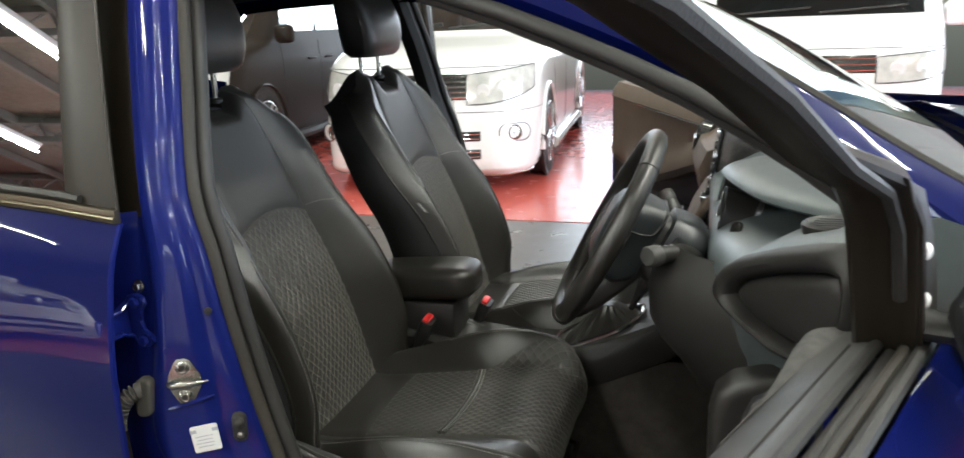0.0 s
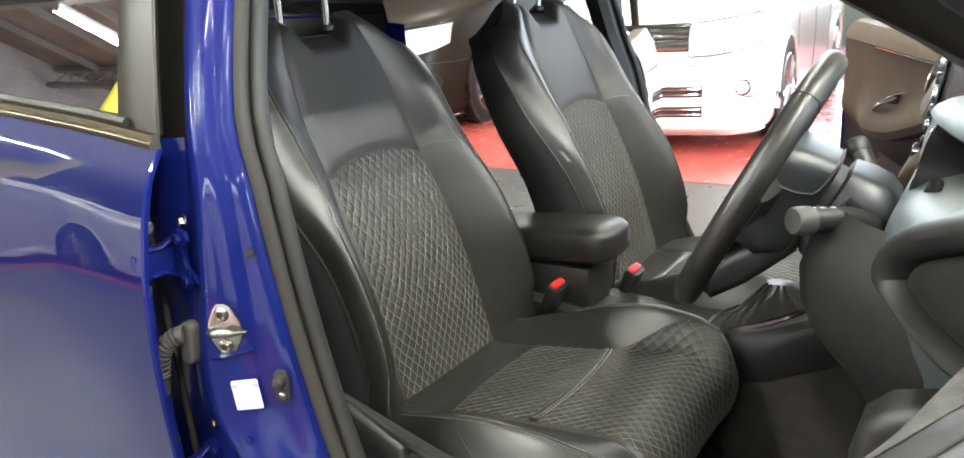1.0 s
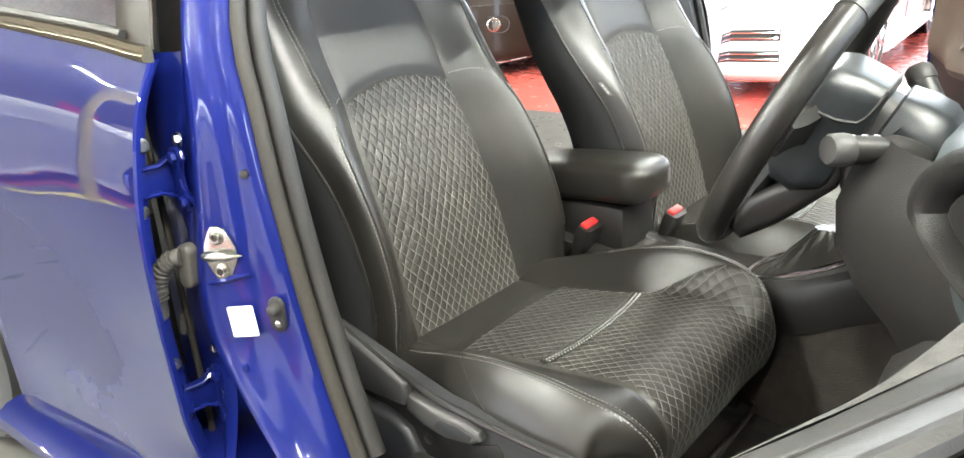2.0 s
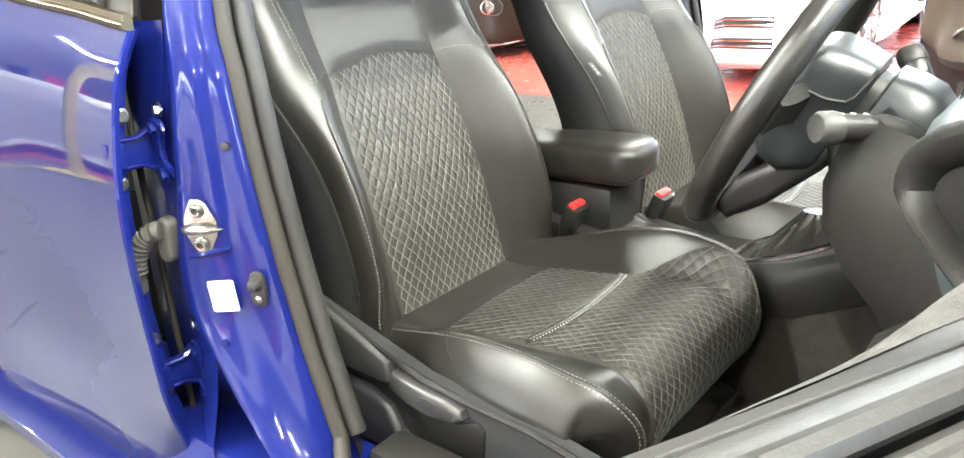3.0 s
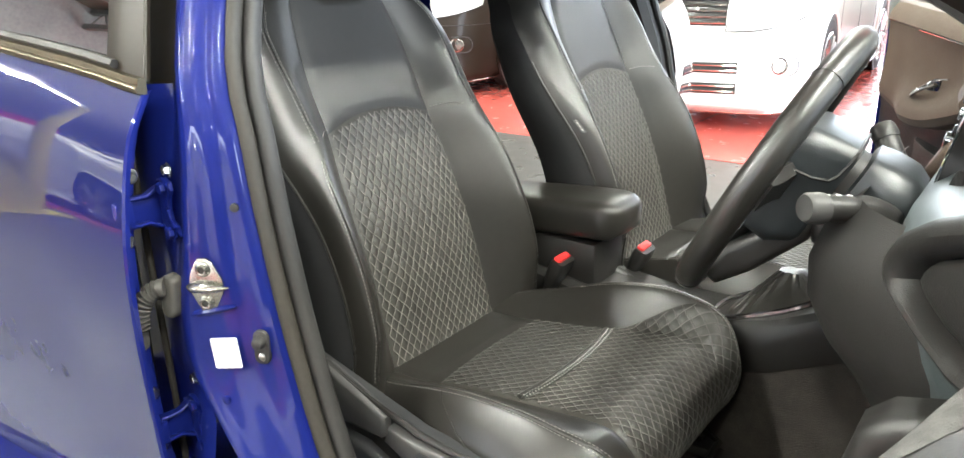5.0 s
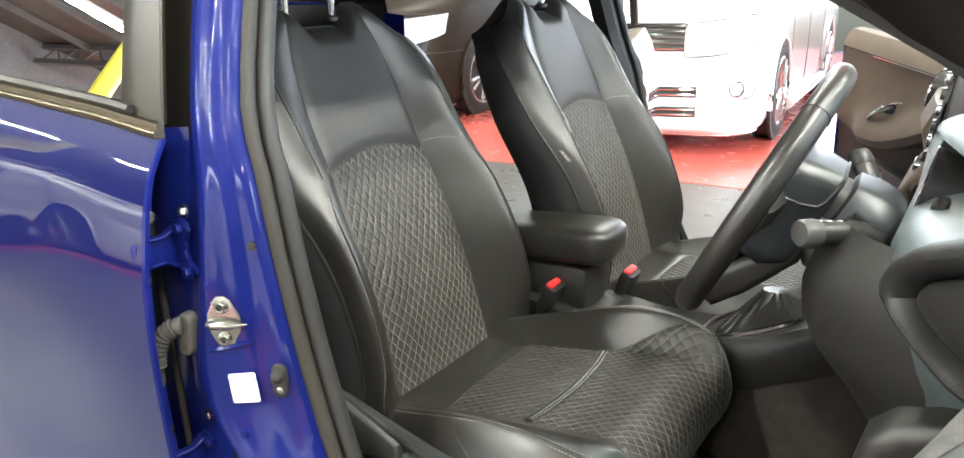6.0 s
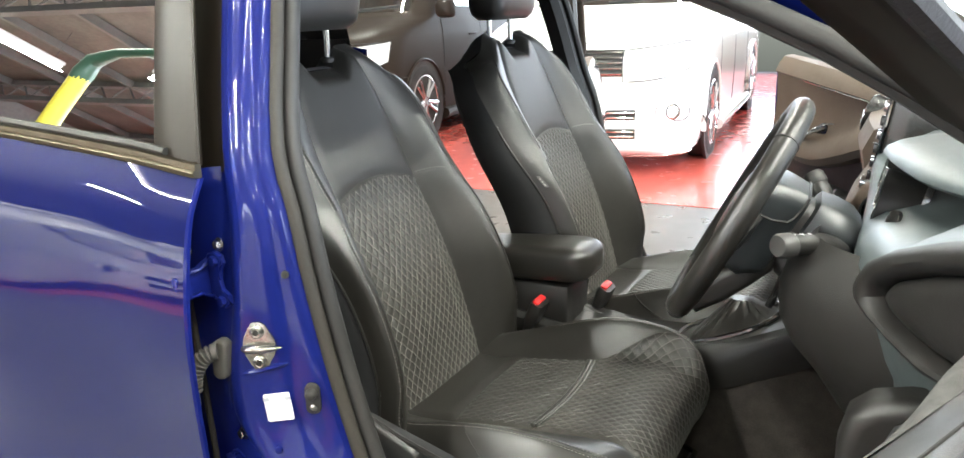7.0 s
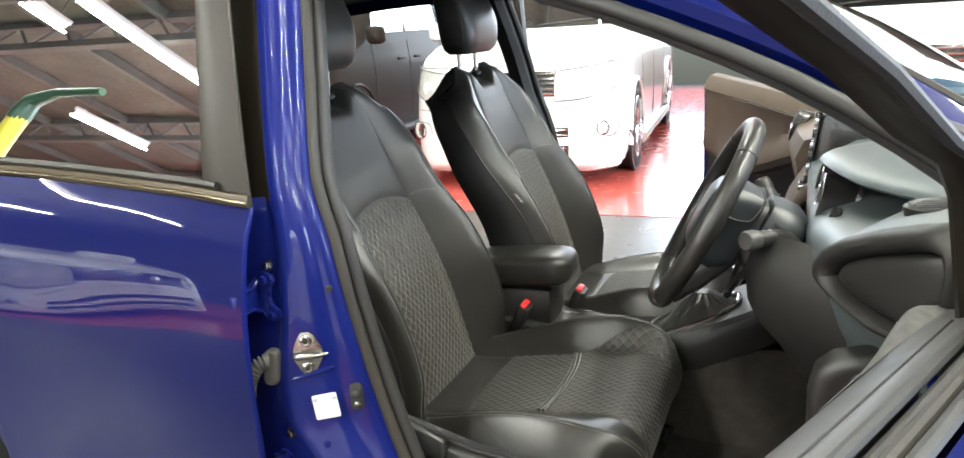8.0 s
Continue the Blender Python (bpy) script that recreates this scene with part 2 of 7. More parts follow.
def slab(bm, outline, depth, m, bev=0.0, seg=2):
    """A plate: an outline in x and y, raised by depth along z, edges rounded, placed by m."""
    vs = [bm.verts.new((x, y, 0)) for x, y in outline]
    f = bm.faces.new(vs)
    r = bmesh.ops.extrude_face_region(bm, geom=[f])
    top = [v for v in r["geom"] if isinstance(v, bmesh.types.BMVert)]
    bmesh.ops.translate(bm, vec=(0, 0, depth), verts=top)
    allv = vs + top
    if bev:
        es = [e for e in {e for v in top for e in v.link_edges} if all(v in top for v in e.verts)]
        r2 = bmesh.ops.bevel(bm, geom=es, offset=bev, segments=seg, affect="EDGES", profile=0.5)
        allv = list({v for v in allv if v.is_valid} | set(r2["verts"]))
    bmesh.ops.transform(bm, matrix=m, verts=allv)
    return bm


def round_rect(w, h, r, n=5):
    out = []
    for cx, cy, a0 in ((w / 2 - r, h / 2 - r, 0), (-w / 2 + r, h / 2 - r, 90), (-w / 2 + r, -h / 2 + r, 180), (w / 2 - r, -h / 2 + r, 270)):
        out += [(cx + r * math.cos(radians(a0 + 90 * k / n)), cy + r * math.sin(radians(a0 + 90 * k / n))) for k in range(n + 1)]
    return out


def smooth(a, b, x):
    t = min(max((x - a) / (b - a), 0.0), 1.0)
    return t * t * (3 - 2 * t)


def curve(keys, x):
    """A smooth curve through (x, y) keys."""
    if x <= keys[0][0]:
        return keys[0][1]
    for i in range(len(keys) - 1):
        (x0, y0), (x1, y1) = keys[i], keys[i + 1]
        if x <= x1:
            m0 = (y1 - keys[i - 1][1]) / (x1 - keys[i - 1][0]) if i else (y1 - y0) / (x1 - x0)
            m1 = (keys[i + 2][1] - y0) / (keys[i + 2][0] - x0) if i + 2 < len(keys) else (y1 - y0) / (x1 - x0)
            h, t = x1 - x0, (x - x0) / (x1 - x0)
            return y0 * (2 * t**3 - 3 * t * t + 1) + h * m0 * (t**3 - 2 * t * t + t) + y1 * (3 * t * t - 2 * t**3) + h * m1 * (t**3 - t * t)
    return keys[-1][1]


def axes(o, x, y, z):
    """A placing with its origin and three axes."""
    m = Matrix.Identity(4)
    for i, a in enumerate((x, y, z)):
        m.col[i][:3] = Vector(a).normalized()
    m.col[3][:3] = o
    return m


def lens_bolt(bm, at, n, r=0.008, h=0.005):
    """A hexagon bolt head with a flange, facing along n."""
    n = Vector(n).normalized()
    x = n.orthogonal().normalized()
    m = axes(at, x, n.cross(x), n)
    lathe(bm, [(r * 1.35, 0), (r * 1.35, 0.0015), (r * 1.1, 0.002)], m, 14)
    lathe(bm, [(r, 0.0015), (r, h), (r * 0.85, h + 0.0012), (r * 0.4, h + 0.0012)], m, 6)

# ---- the hall ----
def flat(name, x0, x1, y0, y1, z, material, label, category="floor", nx=1, ny=1):
    bm = bmesh.new()
    grid(bm, [[(x0 + (x1 - x0) * i / nx, y0 + (y1 - y0) * j / ny, z) for i in range(nx + 1)] for j in range(ny + 1)])
    return solo(name, bm, material, label, category, "structure")


bm = bmesh.new()
box(bm, (-14, -9.5, -0.3), (10, 14, 0.0))
floor = solo("floor", bm, FLOOR_GREY, "glossy light grey painted concrete showroom floor", "floor", "structure", smooth=False)
LANE_A, LANE_B = 4.68, -1.62


def red_lane(y0, y1):
    """A bay marked in red paint, with thin cuts across it."""
    bm = bmesh.new()
    box(bm, (-14, y0, 0.0), (10, y1, 0.004))
    return solo("painted_floor_bay", bm, FLOOR_RED, "glossy red painted parking bay on concrete floor", "floor", "structure", smooth=False)


for lane in (red_lane(LANE_A, 13.9), red_lane(-9.4, LANE_B)):
    y0 = LANE_A if lane.name == "painted_floor_bay" else -9.4
    for k in range(1, 6):
        bm = bmesh.new()
        box(bm, (-14 + 4 * k - 0.004, y0, 0.003), (-14 + 4 * k + 0.004, y0 + 7.0, 0.0048))
        ob = new("floor_joint", finish(bm, "floor_joint", RUBBER_WARM, False))
        ob.parent = lane


def wall(name, lo, hi, material=WALL_WHITE, label="white painted hall wall"):
    bm = bmesh.new()
    box(bm, lo, hi)
    return solo(name, bm, material, label, "wall", "structure", smooth=False)


wall("wall_west", (-14.2, -9.7, 0), (-14, 14.2, CEIL), WALL_SHEET, "grey sheet metal hall wall")
# south, north and east walls leave unseen openings for the added daylight lamps
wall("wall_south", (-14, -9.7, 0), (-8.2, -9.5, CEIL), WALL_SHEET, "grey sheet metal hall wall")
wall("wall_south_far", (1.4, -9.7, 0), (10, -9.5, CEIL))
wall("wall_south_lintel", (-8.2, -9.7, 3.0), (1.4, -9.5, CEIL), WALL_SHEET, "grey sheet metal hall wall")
wall("wall_north", (-14, 14, 0), (-6, 14.2, CEIL))
wall("wall_north_far", (4.2, 14, 0), (10, 14.2, CEIL))
wall("wall_north_lintel", (-6, 14, 3.9), (4.2, 14.2, CEIL))
wall("wall_east", (10, -9.7, 0), (10.2, -0.8, CEIL))
wall("wall_east_far", (10, 10.8, 0), (10.2, 14.2, CEIL))
wall("wall_east_lintel", (10, -0.8, 4.3), (10.2, 10.8, CEIL))
bm = bmesh.new()
box(bm, (-14.2, -9.7, CEIL), (10.2, 14.2, CEIL + 0.2))
ceiling = solo("ceiling", bm, CEILING_DARK, "pale grey sheet ceiling over steel beams", "ceiling", "structure", smooth=False)


def roof_beam(y):
    """A lattice beam across the hall."""
    bm = bmesh.new()
    for z in (CEIL - 0.08, CEIL - 0.42):
        box(bm, (-13.9, y - 0.05, z - 0.05), (9.9, y + 0.05, z + 0.05))
    for i in range(40):
        x = -13.8 + i * 0.6
        tube(bm, [(x, y, CEIL - 0.42), (x + 0.3, y, CEIL - 0.08), (x + 0.6, y, CEIL - 0.42)], 0.018, 5)
    return solo("roof_beam", bm, BEAM, "grey painted steel lattice roof beam", "beam", "structure", smooth=False)


for yb in (-7.6, -5.2, -2.6, 0.6, 2.6, 5.4, 8.2, 11.0):
    roof_beam(yb)


for xb in (-12.6, -11.2, -9.8, -8.4, -7.0, -5.6, -4.2, -2.8, -1.4, 0.2, 1.8, 3.4, 5.0, 6.6, 8.2):
    bm = bmesh.new()
    box(bm, (xb - 0.035, -9.4, CEIL - 0.14), (xb + 0.035, 13.9, CEIL - 0.02))
    solo("purlin", bm, BEAM, "grey painted steel purlin under roof", "beam", "structure", smooth=False)


def strip_light(x, y):
    """A batten with one lit tube, hung below the beams."""
    t = thing("strip_light", (x, y, CEIL - 0.5), "lit white fluorescent strip light hung from roof", "strip light", "ceiling strip lights")
    bm = bmesh.new()
    half = 0.62 if x < -6 else 1.2
    box(bm, (x - 0.018, y - half, CEIL - 0.53), (x + 0.018, y + half, CEIL - 0.47), bev=0.01)
    part("batten", bm, WALL_WHITE, t)
    bm = bmesh.new()
    tube(bm, [(x, y - half + 0.04, CEIL - 0.56), (x, y + half - 0.04, CEIL - 0.56)], 0.02, 10)
    part("tube", bm, TUBE, t, "lit tube")
    for e in (-half * 0.75, half * 0.75):
        bm = bmesh.new()
        tube(bm, [(x, y + e, CEIL - 0.47), (x, y + e, CEIL)], 0.006, 6)
        part("hanger", bm, BEAM, t)


for sx, sy in STRIPS:
    strip_light(sx, sy)


def poster(y, z, w, h, colour, label):
    """A flat printed board on the west wall."""
    bm = bmesh.new()
    box(bm, (-14.0, y - w / 2, z - h / 2), (-13.975, y + w / 2, z + h / 2), bev=0.004)
    return solo("wall_poster", bm, colour, label, "poster", group="wall posters")


poster(-5.9, 2.0, 1.1, 0.7, RED_PLASTIC, "red printed board on white wall")
poster(-4.4, 1.9, 1.2, 0.6, SCREEN, "dark printed board on white wall")
poster(-9.0, 1.7, 0.8, 1.0, BRUSHED, "tan printed board on white wall")
flag = thing("chequered_flag", (-13.97, -7.4, 2.0), "black and white chequered flag on white wall", "flag")
for i in range(6):
    for k in range(5):
        bm = bmesh.new()
        box(bm, (-13.995, -8.1 + 0.23 * i, 1.5 + 0.2 * k), (-13.975, -7.87 + 0.23 * i, 1.7 + 0.2 * k))
        part("flag_square", bm, RUBBER if (i + k) % 2 else LABEL, flag, smooth=False)

# ---- seats ----
QW, QH = 0.0192, 0.0262


def lattice(b, d):
    """Height of the quilting at a place on the cover."""
    p, q = b / QW + d / QH, b / QW - d / QH
    return 0.0026 * (abs(math.sin(math.pi * p)) * abs(math.sin(math.pi * q))) ** 0.6 - 0.0014


def cover(bm, surf, left, right, low, high, nu, nv, relief=False, pillow=0.003, ends=True):
    """One sewn panel of a seat's cover. surf(b, v, lift) gives the place; left and right are b by v, low and high are v by b."""
    rows = []
    for j in range(nv + 1):
        row = []
        for i in range(nu + 1):
            f, g = i / nu, j / nv
            b, v = 0.0, 0.5
            for _ in range(4):
                b = left(v) + (right(v) - left(v)) * f
                v = low(b) + (high(b) - low(b)) * g
            edge = min(f, 1 - f) * (right(v) - left(v))
            if ends:
                edge = min(edge, min(g, 1 - g) * (high(b) - low(b)) * 0.68)
            lift = -pillow * math.exp(-((edge / 0.006) ** 2)) - pillow * 0.5 * math.exp(-edge / 0.02)
            if relief:
                lift += lattice(b, v * 0.70) * smooth(0.0, 0.012, edge)
            row.append(surf(b, v, lift))
        rows.append(row)
    grid(bm, rows)
    return bm


def threads(bm, surf, left, right, low, high, r=0.0007):
    """The two families of sewn lines on a quilted panel."""
    span = 60
    for fam in (1, -1):
        for k in range(-span, span):
            run = []
            for s in range(-4 * span, 4 * span):
                q = s / 4
                b, d = (k + q) / 2 * QW, fam * (k - q) / 2 * QH
                v = d / 0.70
                if -0.2 < v < 1.2 and left(v) + 0.004 < b < right(v) - 0.004 and low(b) + 0.006 < v < high(b) - 0.006:
                    w = 0.0006 * math.sin(math.pi * q)
                    run.append(surf(b + w, v, 0.0002))
                else:
                    if len(run) > 2:
                        tube(bm, run, r, 4)
                    run = []
            if len(run) > 2:
                tube(bm, run, r, 4)
    return bm


def dashes(bm, pts, step=0.0065, r=0.0007):
    """A row of stitches along points."""
    pts = [Vector(p) for p in pts]
    run, seg = 0.0, []
    for a, b in zip(pts, pts[1:]):
        n = max(1, int((b - a).length / 0.001))
        for i in range(n):
            p = a.lerp(b, i / n)
            on = (run % step) < step * 0.66
            if on:
                seg.append(p)
            elif seg:
                if len(seg) > 2:
                    tube(bm, [seg[0], seg[len(seg) // 2], seg[-1]], r, 4)
                seg = []
            run += (b - a).length / n
    return bm


BACK_X = [(0.40, -0.806), (0.5, -0.833), (0.6, -0.862), (0.7, -0.898), (0.84, -0.957), (0.95, -1.005), (1.06, -1.050), (1.16, -1.09)]
BACK_W = [(0.0, 0.256), (0.12, 0.255), (0.3, 0.253), (0.42, 0.254), (0.52, 0.262), (0.6, 0.270), (0.7, 0.274), (0.80, 0.274), (0.87, 0.268), (0.93, 0.250), (0.975, 0.222), (1.0, 0.190)]
BACK_R = [(0.0, 0.243), (0.12, 0.240), (0.3, 0.236), (0.5, 0.230), (0.6, 0.212), (0.7, 0.210), (0.8, 0.212), (0.9, 0.204), (1.0, 0.160)]
BACK_RISE = [(0.0, 0.040), (0.08, 0.055), (0.16, 0.078), (0.3, 0.083), (0.45, 0.074), (0.58, 0.056), (0.66, 0.044), (0.78, 0.034), (0.9, 0.020), (1.0, 0.006)]
CUSH = [(0.0, -0.863, 0.436), (0.12, -0.783, 0.436), (0.25, -0.698, 0.446), (0.4, -0.603, 0.459), (0.55, -0.513, 0.468), (0.68, -0.433, 0.478), (0.76, -0.383, 0.478), (0.83, -0.345, 0.452), (0.89, -0.327, 0.418), (0.95, -0.333, 0.372), (1.0, -0.353, 0.335)]
CUSH_W = [(0.0, 0.232), (0.2, 0.258), (0.5, 0.276), (0.7, 0.276), (0.8, 0.262), (0.9, 0.244), (1.0, 0.232)]


def seat(y0, dx, label, lever):
    t = thing("bucket_seat", (-0.6 + dx, y0, 0.24), label, "seat", "front seats")
    up = Vector((0.90, 0, 0.43))

    def top(b):
        return 1.085 + 0.045 * smooth(0.045, 0.085, abs(b)) - 0.055 * smooth(0.11, 0.19, abs(b))

    def back(b, v, lift=0.0):
        z = 0.40 + v * 0.70 + (top(b) - 1.10) * smooth(0.72, 1.0, v)
        w, r, a = curve(BACK_W, v), curve(BACK_R, v), abs(b)
        f = min(max((a - q(v)) / (r - q(v)), 0.0), 1.0)
        g = min(max((a - r) / (w - r), 0.0), 1.0)
        off = curve(BACK_RISE, v) * (0.45 * f * (2 - f) + 0.55 * f * f * (3 - 2 * f)) - (0.010 * g + 0.034 * g**2.6) + lift
        off -= 0.03 * smooth(0.93, 1.0, v) ** 2
        off += 0.010 * math.exp(-(((v - 0.28) / 0.2) ** 2)) * (1 - smooth(0.08, 0.13, a))
        return Vector((curve(BACK_X, z) + dx, y0 + b, z)) + up * off

    def q(v):
        return curve([(0.0, 0.148), (0.3, 0.149), (0.5, 0.143), (0.62, 0.134), (0.75, 0.134), (0.87, 0.120), (0.95, 0.100), (1.0, 0.082)], v)

    def arch(b):
        return 0.622 + 0.036 * (1 - (b / 0.134) ** 2)

    def side(b):
        return curve([(0.134, 0.622), (0.165, 0.615), (0.195, 0.594), (0.222, 0.560), (0.245, 0.600), (0.275, 0.690)], abs(b))

    w = lambda v: curve(BACK_W, v)
    zero, one = (lambda b: 0.0), (lambda b: 1.0)
    bm = cover(bmesh.new(), back, lambda v: -q(v), q, zero, arch, 150, 200, relief=True)
    quilt = part("backrest_quilted_panel", bm, LEATHER_QUILT, t, "black leather quilted in small diamonds")
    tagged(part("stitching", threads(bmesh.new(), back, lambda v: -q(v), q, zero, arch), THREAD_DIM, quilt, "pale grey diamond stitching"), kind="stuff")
    part("backrest_upper_panel", cover(bmesh.new(), back, lambda v: -q(v), q, arch, one, 24, 28), LEATHER, t)
    for s in (-1, 1):
        lo, hi = (lambda v: -w(v), lambda v: -q(v)) if s < 0 else (q, w)
        bol = part("backrest_bolster", cover(bmesh.new(), back, lo, hi, zero, side, 26, 44, ends=False), LEATHER, t)
        part("backrest_shoulder", cover(bmesh.new(), back, lo, hi, side, one, 22, 26, ends=False), LEATHER, t)
        bm = bmesh.new()
        ridge_b = lambda v: curve(BACK_R, v)
        dashes(bm, [back(s * (ridge_b(v) + 0.003), v, 0.0006) for v in [0.06 + i / 60 * 0.50 for i in range(61)]])
        for e in (-0.004, 0.005):
            dashes(bm, [back(s * (ridge_b(v) + e), v, 0.0006) for v in [0.60 + i / 40 * 0.34 for i in range(41)]])
        dashes(bm, [back(s * b, side(b) + 0.010, 0.0006) for b in [0.137 + i * 0.0042 for i in range(14)]])
        tagged(part("stitching", bm, THREAD, bol, "pale grey seam stitching"), kind="stuff")
        bm = bmesh.new()
        tube(bm, [back(s * ridge_b(v), v, 0.0) for v in [0.60 + i / 30 * 0.36 for i in range(31)]], 0.0012, 6)
        part("shoulder_seam", bm, LEATHER, bol)
        bm = bmesh.new()
        tube(bm, [back(s * (ridge_b(v) - 0.002), v, -0.0004) for v in [0.05 + i / 40 * 0.51 for i in range(41)]], 0.0026, 6)
        part("ridge_seam", bm, LEATHER, bol)
    for s in (-1, 1):
        bm = bmesh.new()
        tube(bm, [back(s * w(v), v, 0.0005) for v in [0.10 + i / 50 * 0.62 for i in range(51)]], 0.0024, 6)
        part("bolster_piping", bm, LEATHER, t)
    # shell: sides, back and the roll over the top
    bm = bmesh.new()
    rows = []
    vs = [i / 30 for i in range(31)]
    for v in vs:
        l, r = back(-w(v), v, -0.001), back(w(v), v, -0.001)
        d = Vector((-0.94, 0, -0.30)) * (0.17 - 0.105 * v)
        ins = Vector((0, 0.02, 0))
        k = 0.010 * (1 - smooth(0.6, 0.95, v))
        bow = Vector((0, k, 0))
        rows.append([l, l + d * 0.12 - bow * 0.7, l + d * 0.35 - bow, l + d * 0.8 + bow * 0.4, l + d * 1.1 + ins * 1.6, (l + r) / 2 + d * 1.25, r + d * 1.1 - ins * 1.6, r + d * 0.8 - bow * 0.4, r + d * 0.35 + bow, r + d * 0.12 + bow * 0.7, r])
    grid(bm, rows)
    last = rows[-1]
    n = 16
    roll = []
    for k in range(7):
        a = k / 6
        row = []
        for i in range(n + 1):
            f = back(-w(1) + 2 * w(1) * i / n, 1.0, -0.001)
            g = last[0].lerp(last[-1], i / n) + Vector((-0.94, 0, -0.3)) * (0.055 + 0.012 * math.sin(math.pi * i / n))
            g.z = min(g.z, f.z - 0.01)
            row.append(f.lerp(g, a) + Vector((0, 0, 0.022 * math.sin(math.pi * a) * math.sin(math.pi * i / n) ** 0.4)))
        roll.append(row)
    grid(bm, roll)
    part("backrest_shell", bm, SEATBACK, t, "black backrest side and rear cover")

    # headrest on two posts
    bm = bmesh.new()
    rows = []
    for j in range(15):
        g = j / 14
        z = 1.150 + 0.185 * g
        hw = curve([(0, 0.100), (0.05, 0.114), (0.2, 0.122), (0.6, 0.130), (0.9, 0.128), (0.97, 0.116), (1, 0.098)], g)
        th = curve([(0, 0.034), (0.05, 0.046), (0.3, 0.056), (0.6, 0.054), (0.9, 0.042), (1, 0.024)], g)
        cx = dx - 1.100 - 0.03 * g + 0.012 * math.sin(math.pi * g)
        rows.append([Vector((cx + th * abs(math.cos(a)) ** 0.42 * (1 if math.cos(a) > 0 else -1), y0 + hw * abs(math.sin(a)) ** 0.42 * (1 if math.sin(a) > 0 else -1), z)) for a in [k * 2 * math.pi / 36 for k in range(36)]])
    grid(bm, rows, close_u=True, cap=True)
    part("headrest", bm, LEATHER, t)
    for s in (-1, 1):
        bm = bmesh.new()
        tube(bm, [(dx - 1.11, y0 + s * 0.062, 1.06), (dx - 1.11, y0 + s * 0.062, 1.17)], 0.0065, 10)
        part("headrest_post", bm, CHROME, t, "chrome post")
        bm = bmesh.new()
        lathe(bm, [(0.016, 0), (0.016, 0.008), (0.011, 0.012)], pose(dx - 1.11, y0 + s * 0.062, 1.082), 14)
        part("post_collar", bm, PLASTIC, t)

    # cushion
    yc = y0 - 0.004

    def cush(b, v, lift=0.0):
        x = curve([(k[0], k[1]) for k in CUSH], v)
        z = curve([(k[0], k[2]) for k in CUSH], v)
        x2, z2 = curve([(k[0], k[1]) for k in CUSH], v + 0.01), curve([(k[0], k[2]) for k in CUSH], v + 0.01)
        nn = Vector((-(z2 - z), 0, x2 - x)).normalized()
        wv = curve(CUSH_W, v)
        e = abs(b) / wv
        low = [(0, 0.006), (0.15, 0.018), (0.3, 0.030), (0.45, 0.034), (0.58, 0.028), (0.68, 0.012), (0.76, 0.0), (0.85, 0.0), (1, 0.0)]
        tall = [(0, 0.012), (0.15, 0.034), (0.3, 0.048), (0.45, 0.066), (0.58, 0.070), (0.68, 0.060), (0.76, 0.044), (0.85, 0.016), (1, 0.0)]
        rise = curve(low if (b < 0) == lever else tall, v)
        off = rise * smooth(0.58, 0.84, e) - 0.078 * max(0.0, (e - 0.80) / 0.20) ** 1.8 + lift
        return Vector((x + dx, yc + b, z)) + nn * off

    wc = lambda v: curve(CUSH_W, v)
    wide = lambda v: curve([(0, 0.150), (0.25, 0.152), (0.45, 0.156), (0.60, 0.190), (0.75, 0.222), (1, 0.215)], v)
    slim = lambda v: curve([(0, 0.150), (0.25, 0.152), (0.5, 0.152), (0.75, 0.160), (1, 0.175)], v)
    edge_l, edge_r = (lambda v: -slim(v), wide) if lever else (lambda v: -wide(v), slim)
    strip = lambda b: 0.212 + 0.02 * (b / 0.17) ** 2
    cross = lambda b: 0.475 + 0.035 * (1 - (b / 0.17) ** 2)
    part("cushion_rear_strip", cover(bmesh.new(), cush, edge_l, edge_r, zero, strip, 24, 12), LEATHER, t)
    for nm, lo, hi, nv in (("cushion_rear_quilted_panel", strip, cross, 70), ("cushion_front_quilted_panel", cross, one, 150)):
        ql = part(nm, cover(bmesh.new(), cush, edge_l, edge_r, lo, hi, 130, nv, relief=True), LEATHER_QUILT, t, "black leather quilted in small diamonds")
        # rear panel takes the shaded thread copy, front panel the half-lit one
        tagged(part("stitching", threads(bmesh.new(), cush, edge_l, edge_r, lo, hi), THREAD_SHADED if lo is strip else THREAD_HALF_LIT, ql, "grey diamond stitching"), kind="stuff")
    bm = bmesh.new()
    run = [-0.145 + 0.29 * i / 40 for i in range(41)]
    tube(bm, [cush(b, cross(b) - 0.004, 0.0015) for b in run], 0.0045, 8)
    tube(bm, [cush(b, cross(b) + 0.011, 0.0010) for b in run], 0.0040, 8)
    welt = part("cross_seam", bm, LEATHER, t)
    bm = bmesh.new()
    for i in range(44):
        b = -0.143 + 0.286 * i / 43
        tube(bm, [cush(b, cross(b) - 0.010, 0.0040), cush(b + 0.0035, cross(b) + 0.004, 0.0025), cush(b + 0.001, cross(b) + 0.018, 0.0036)], 0.0012, 4)
    # lit thread copy carries the cross seam's highlights in its colour
    tagged(part("stitching", bm, THREAD_LIT, welt, "whip stitching, seam highlights in its bright tone"), kind="stuff")
    for s in (-1, 1):
        lo, hi = (lambda v: -wc(v), edge_l) if s < 0 else (edge_r, wc)
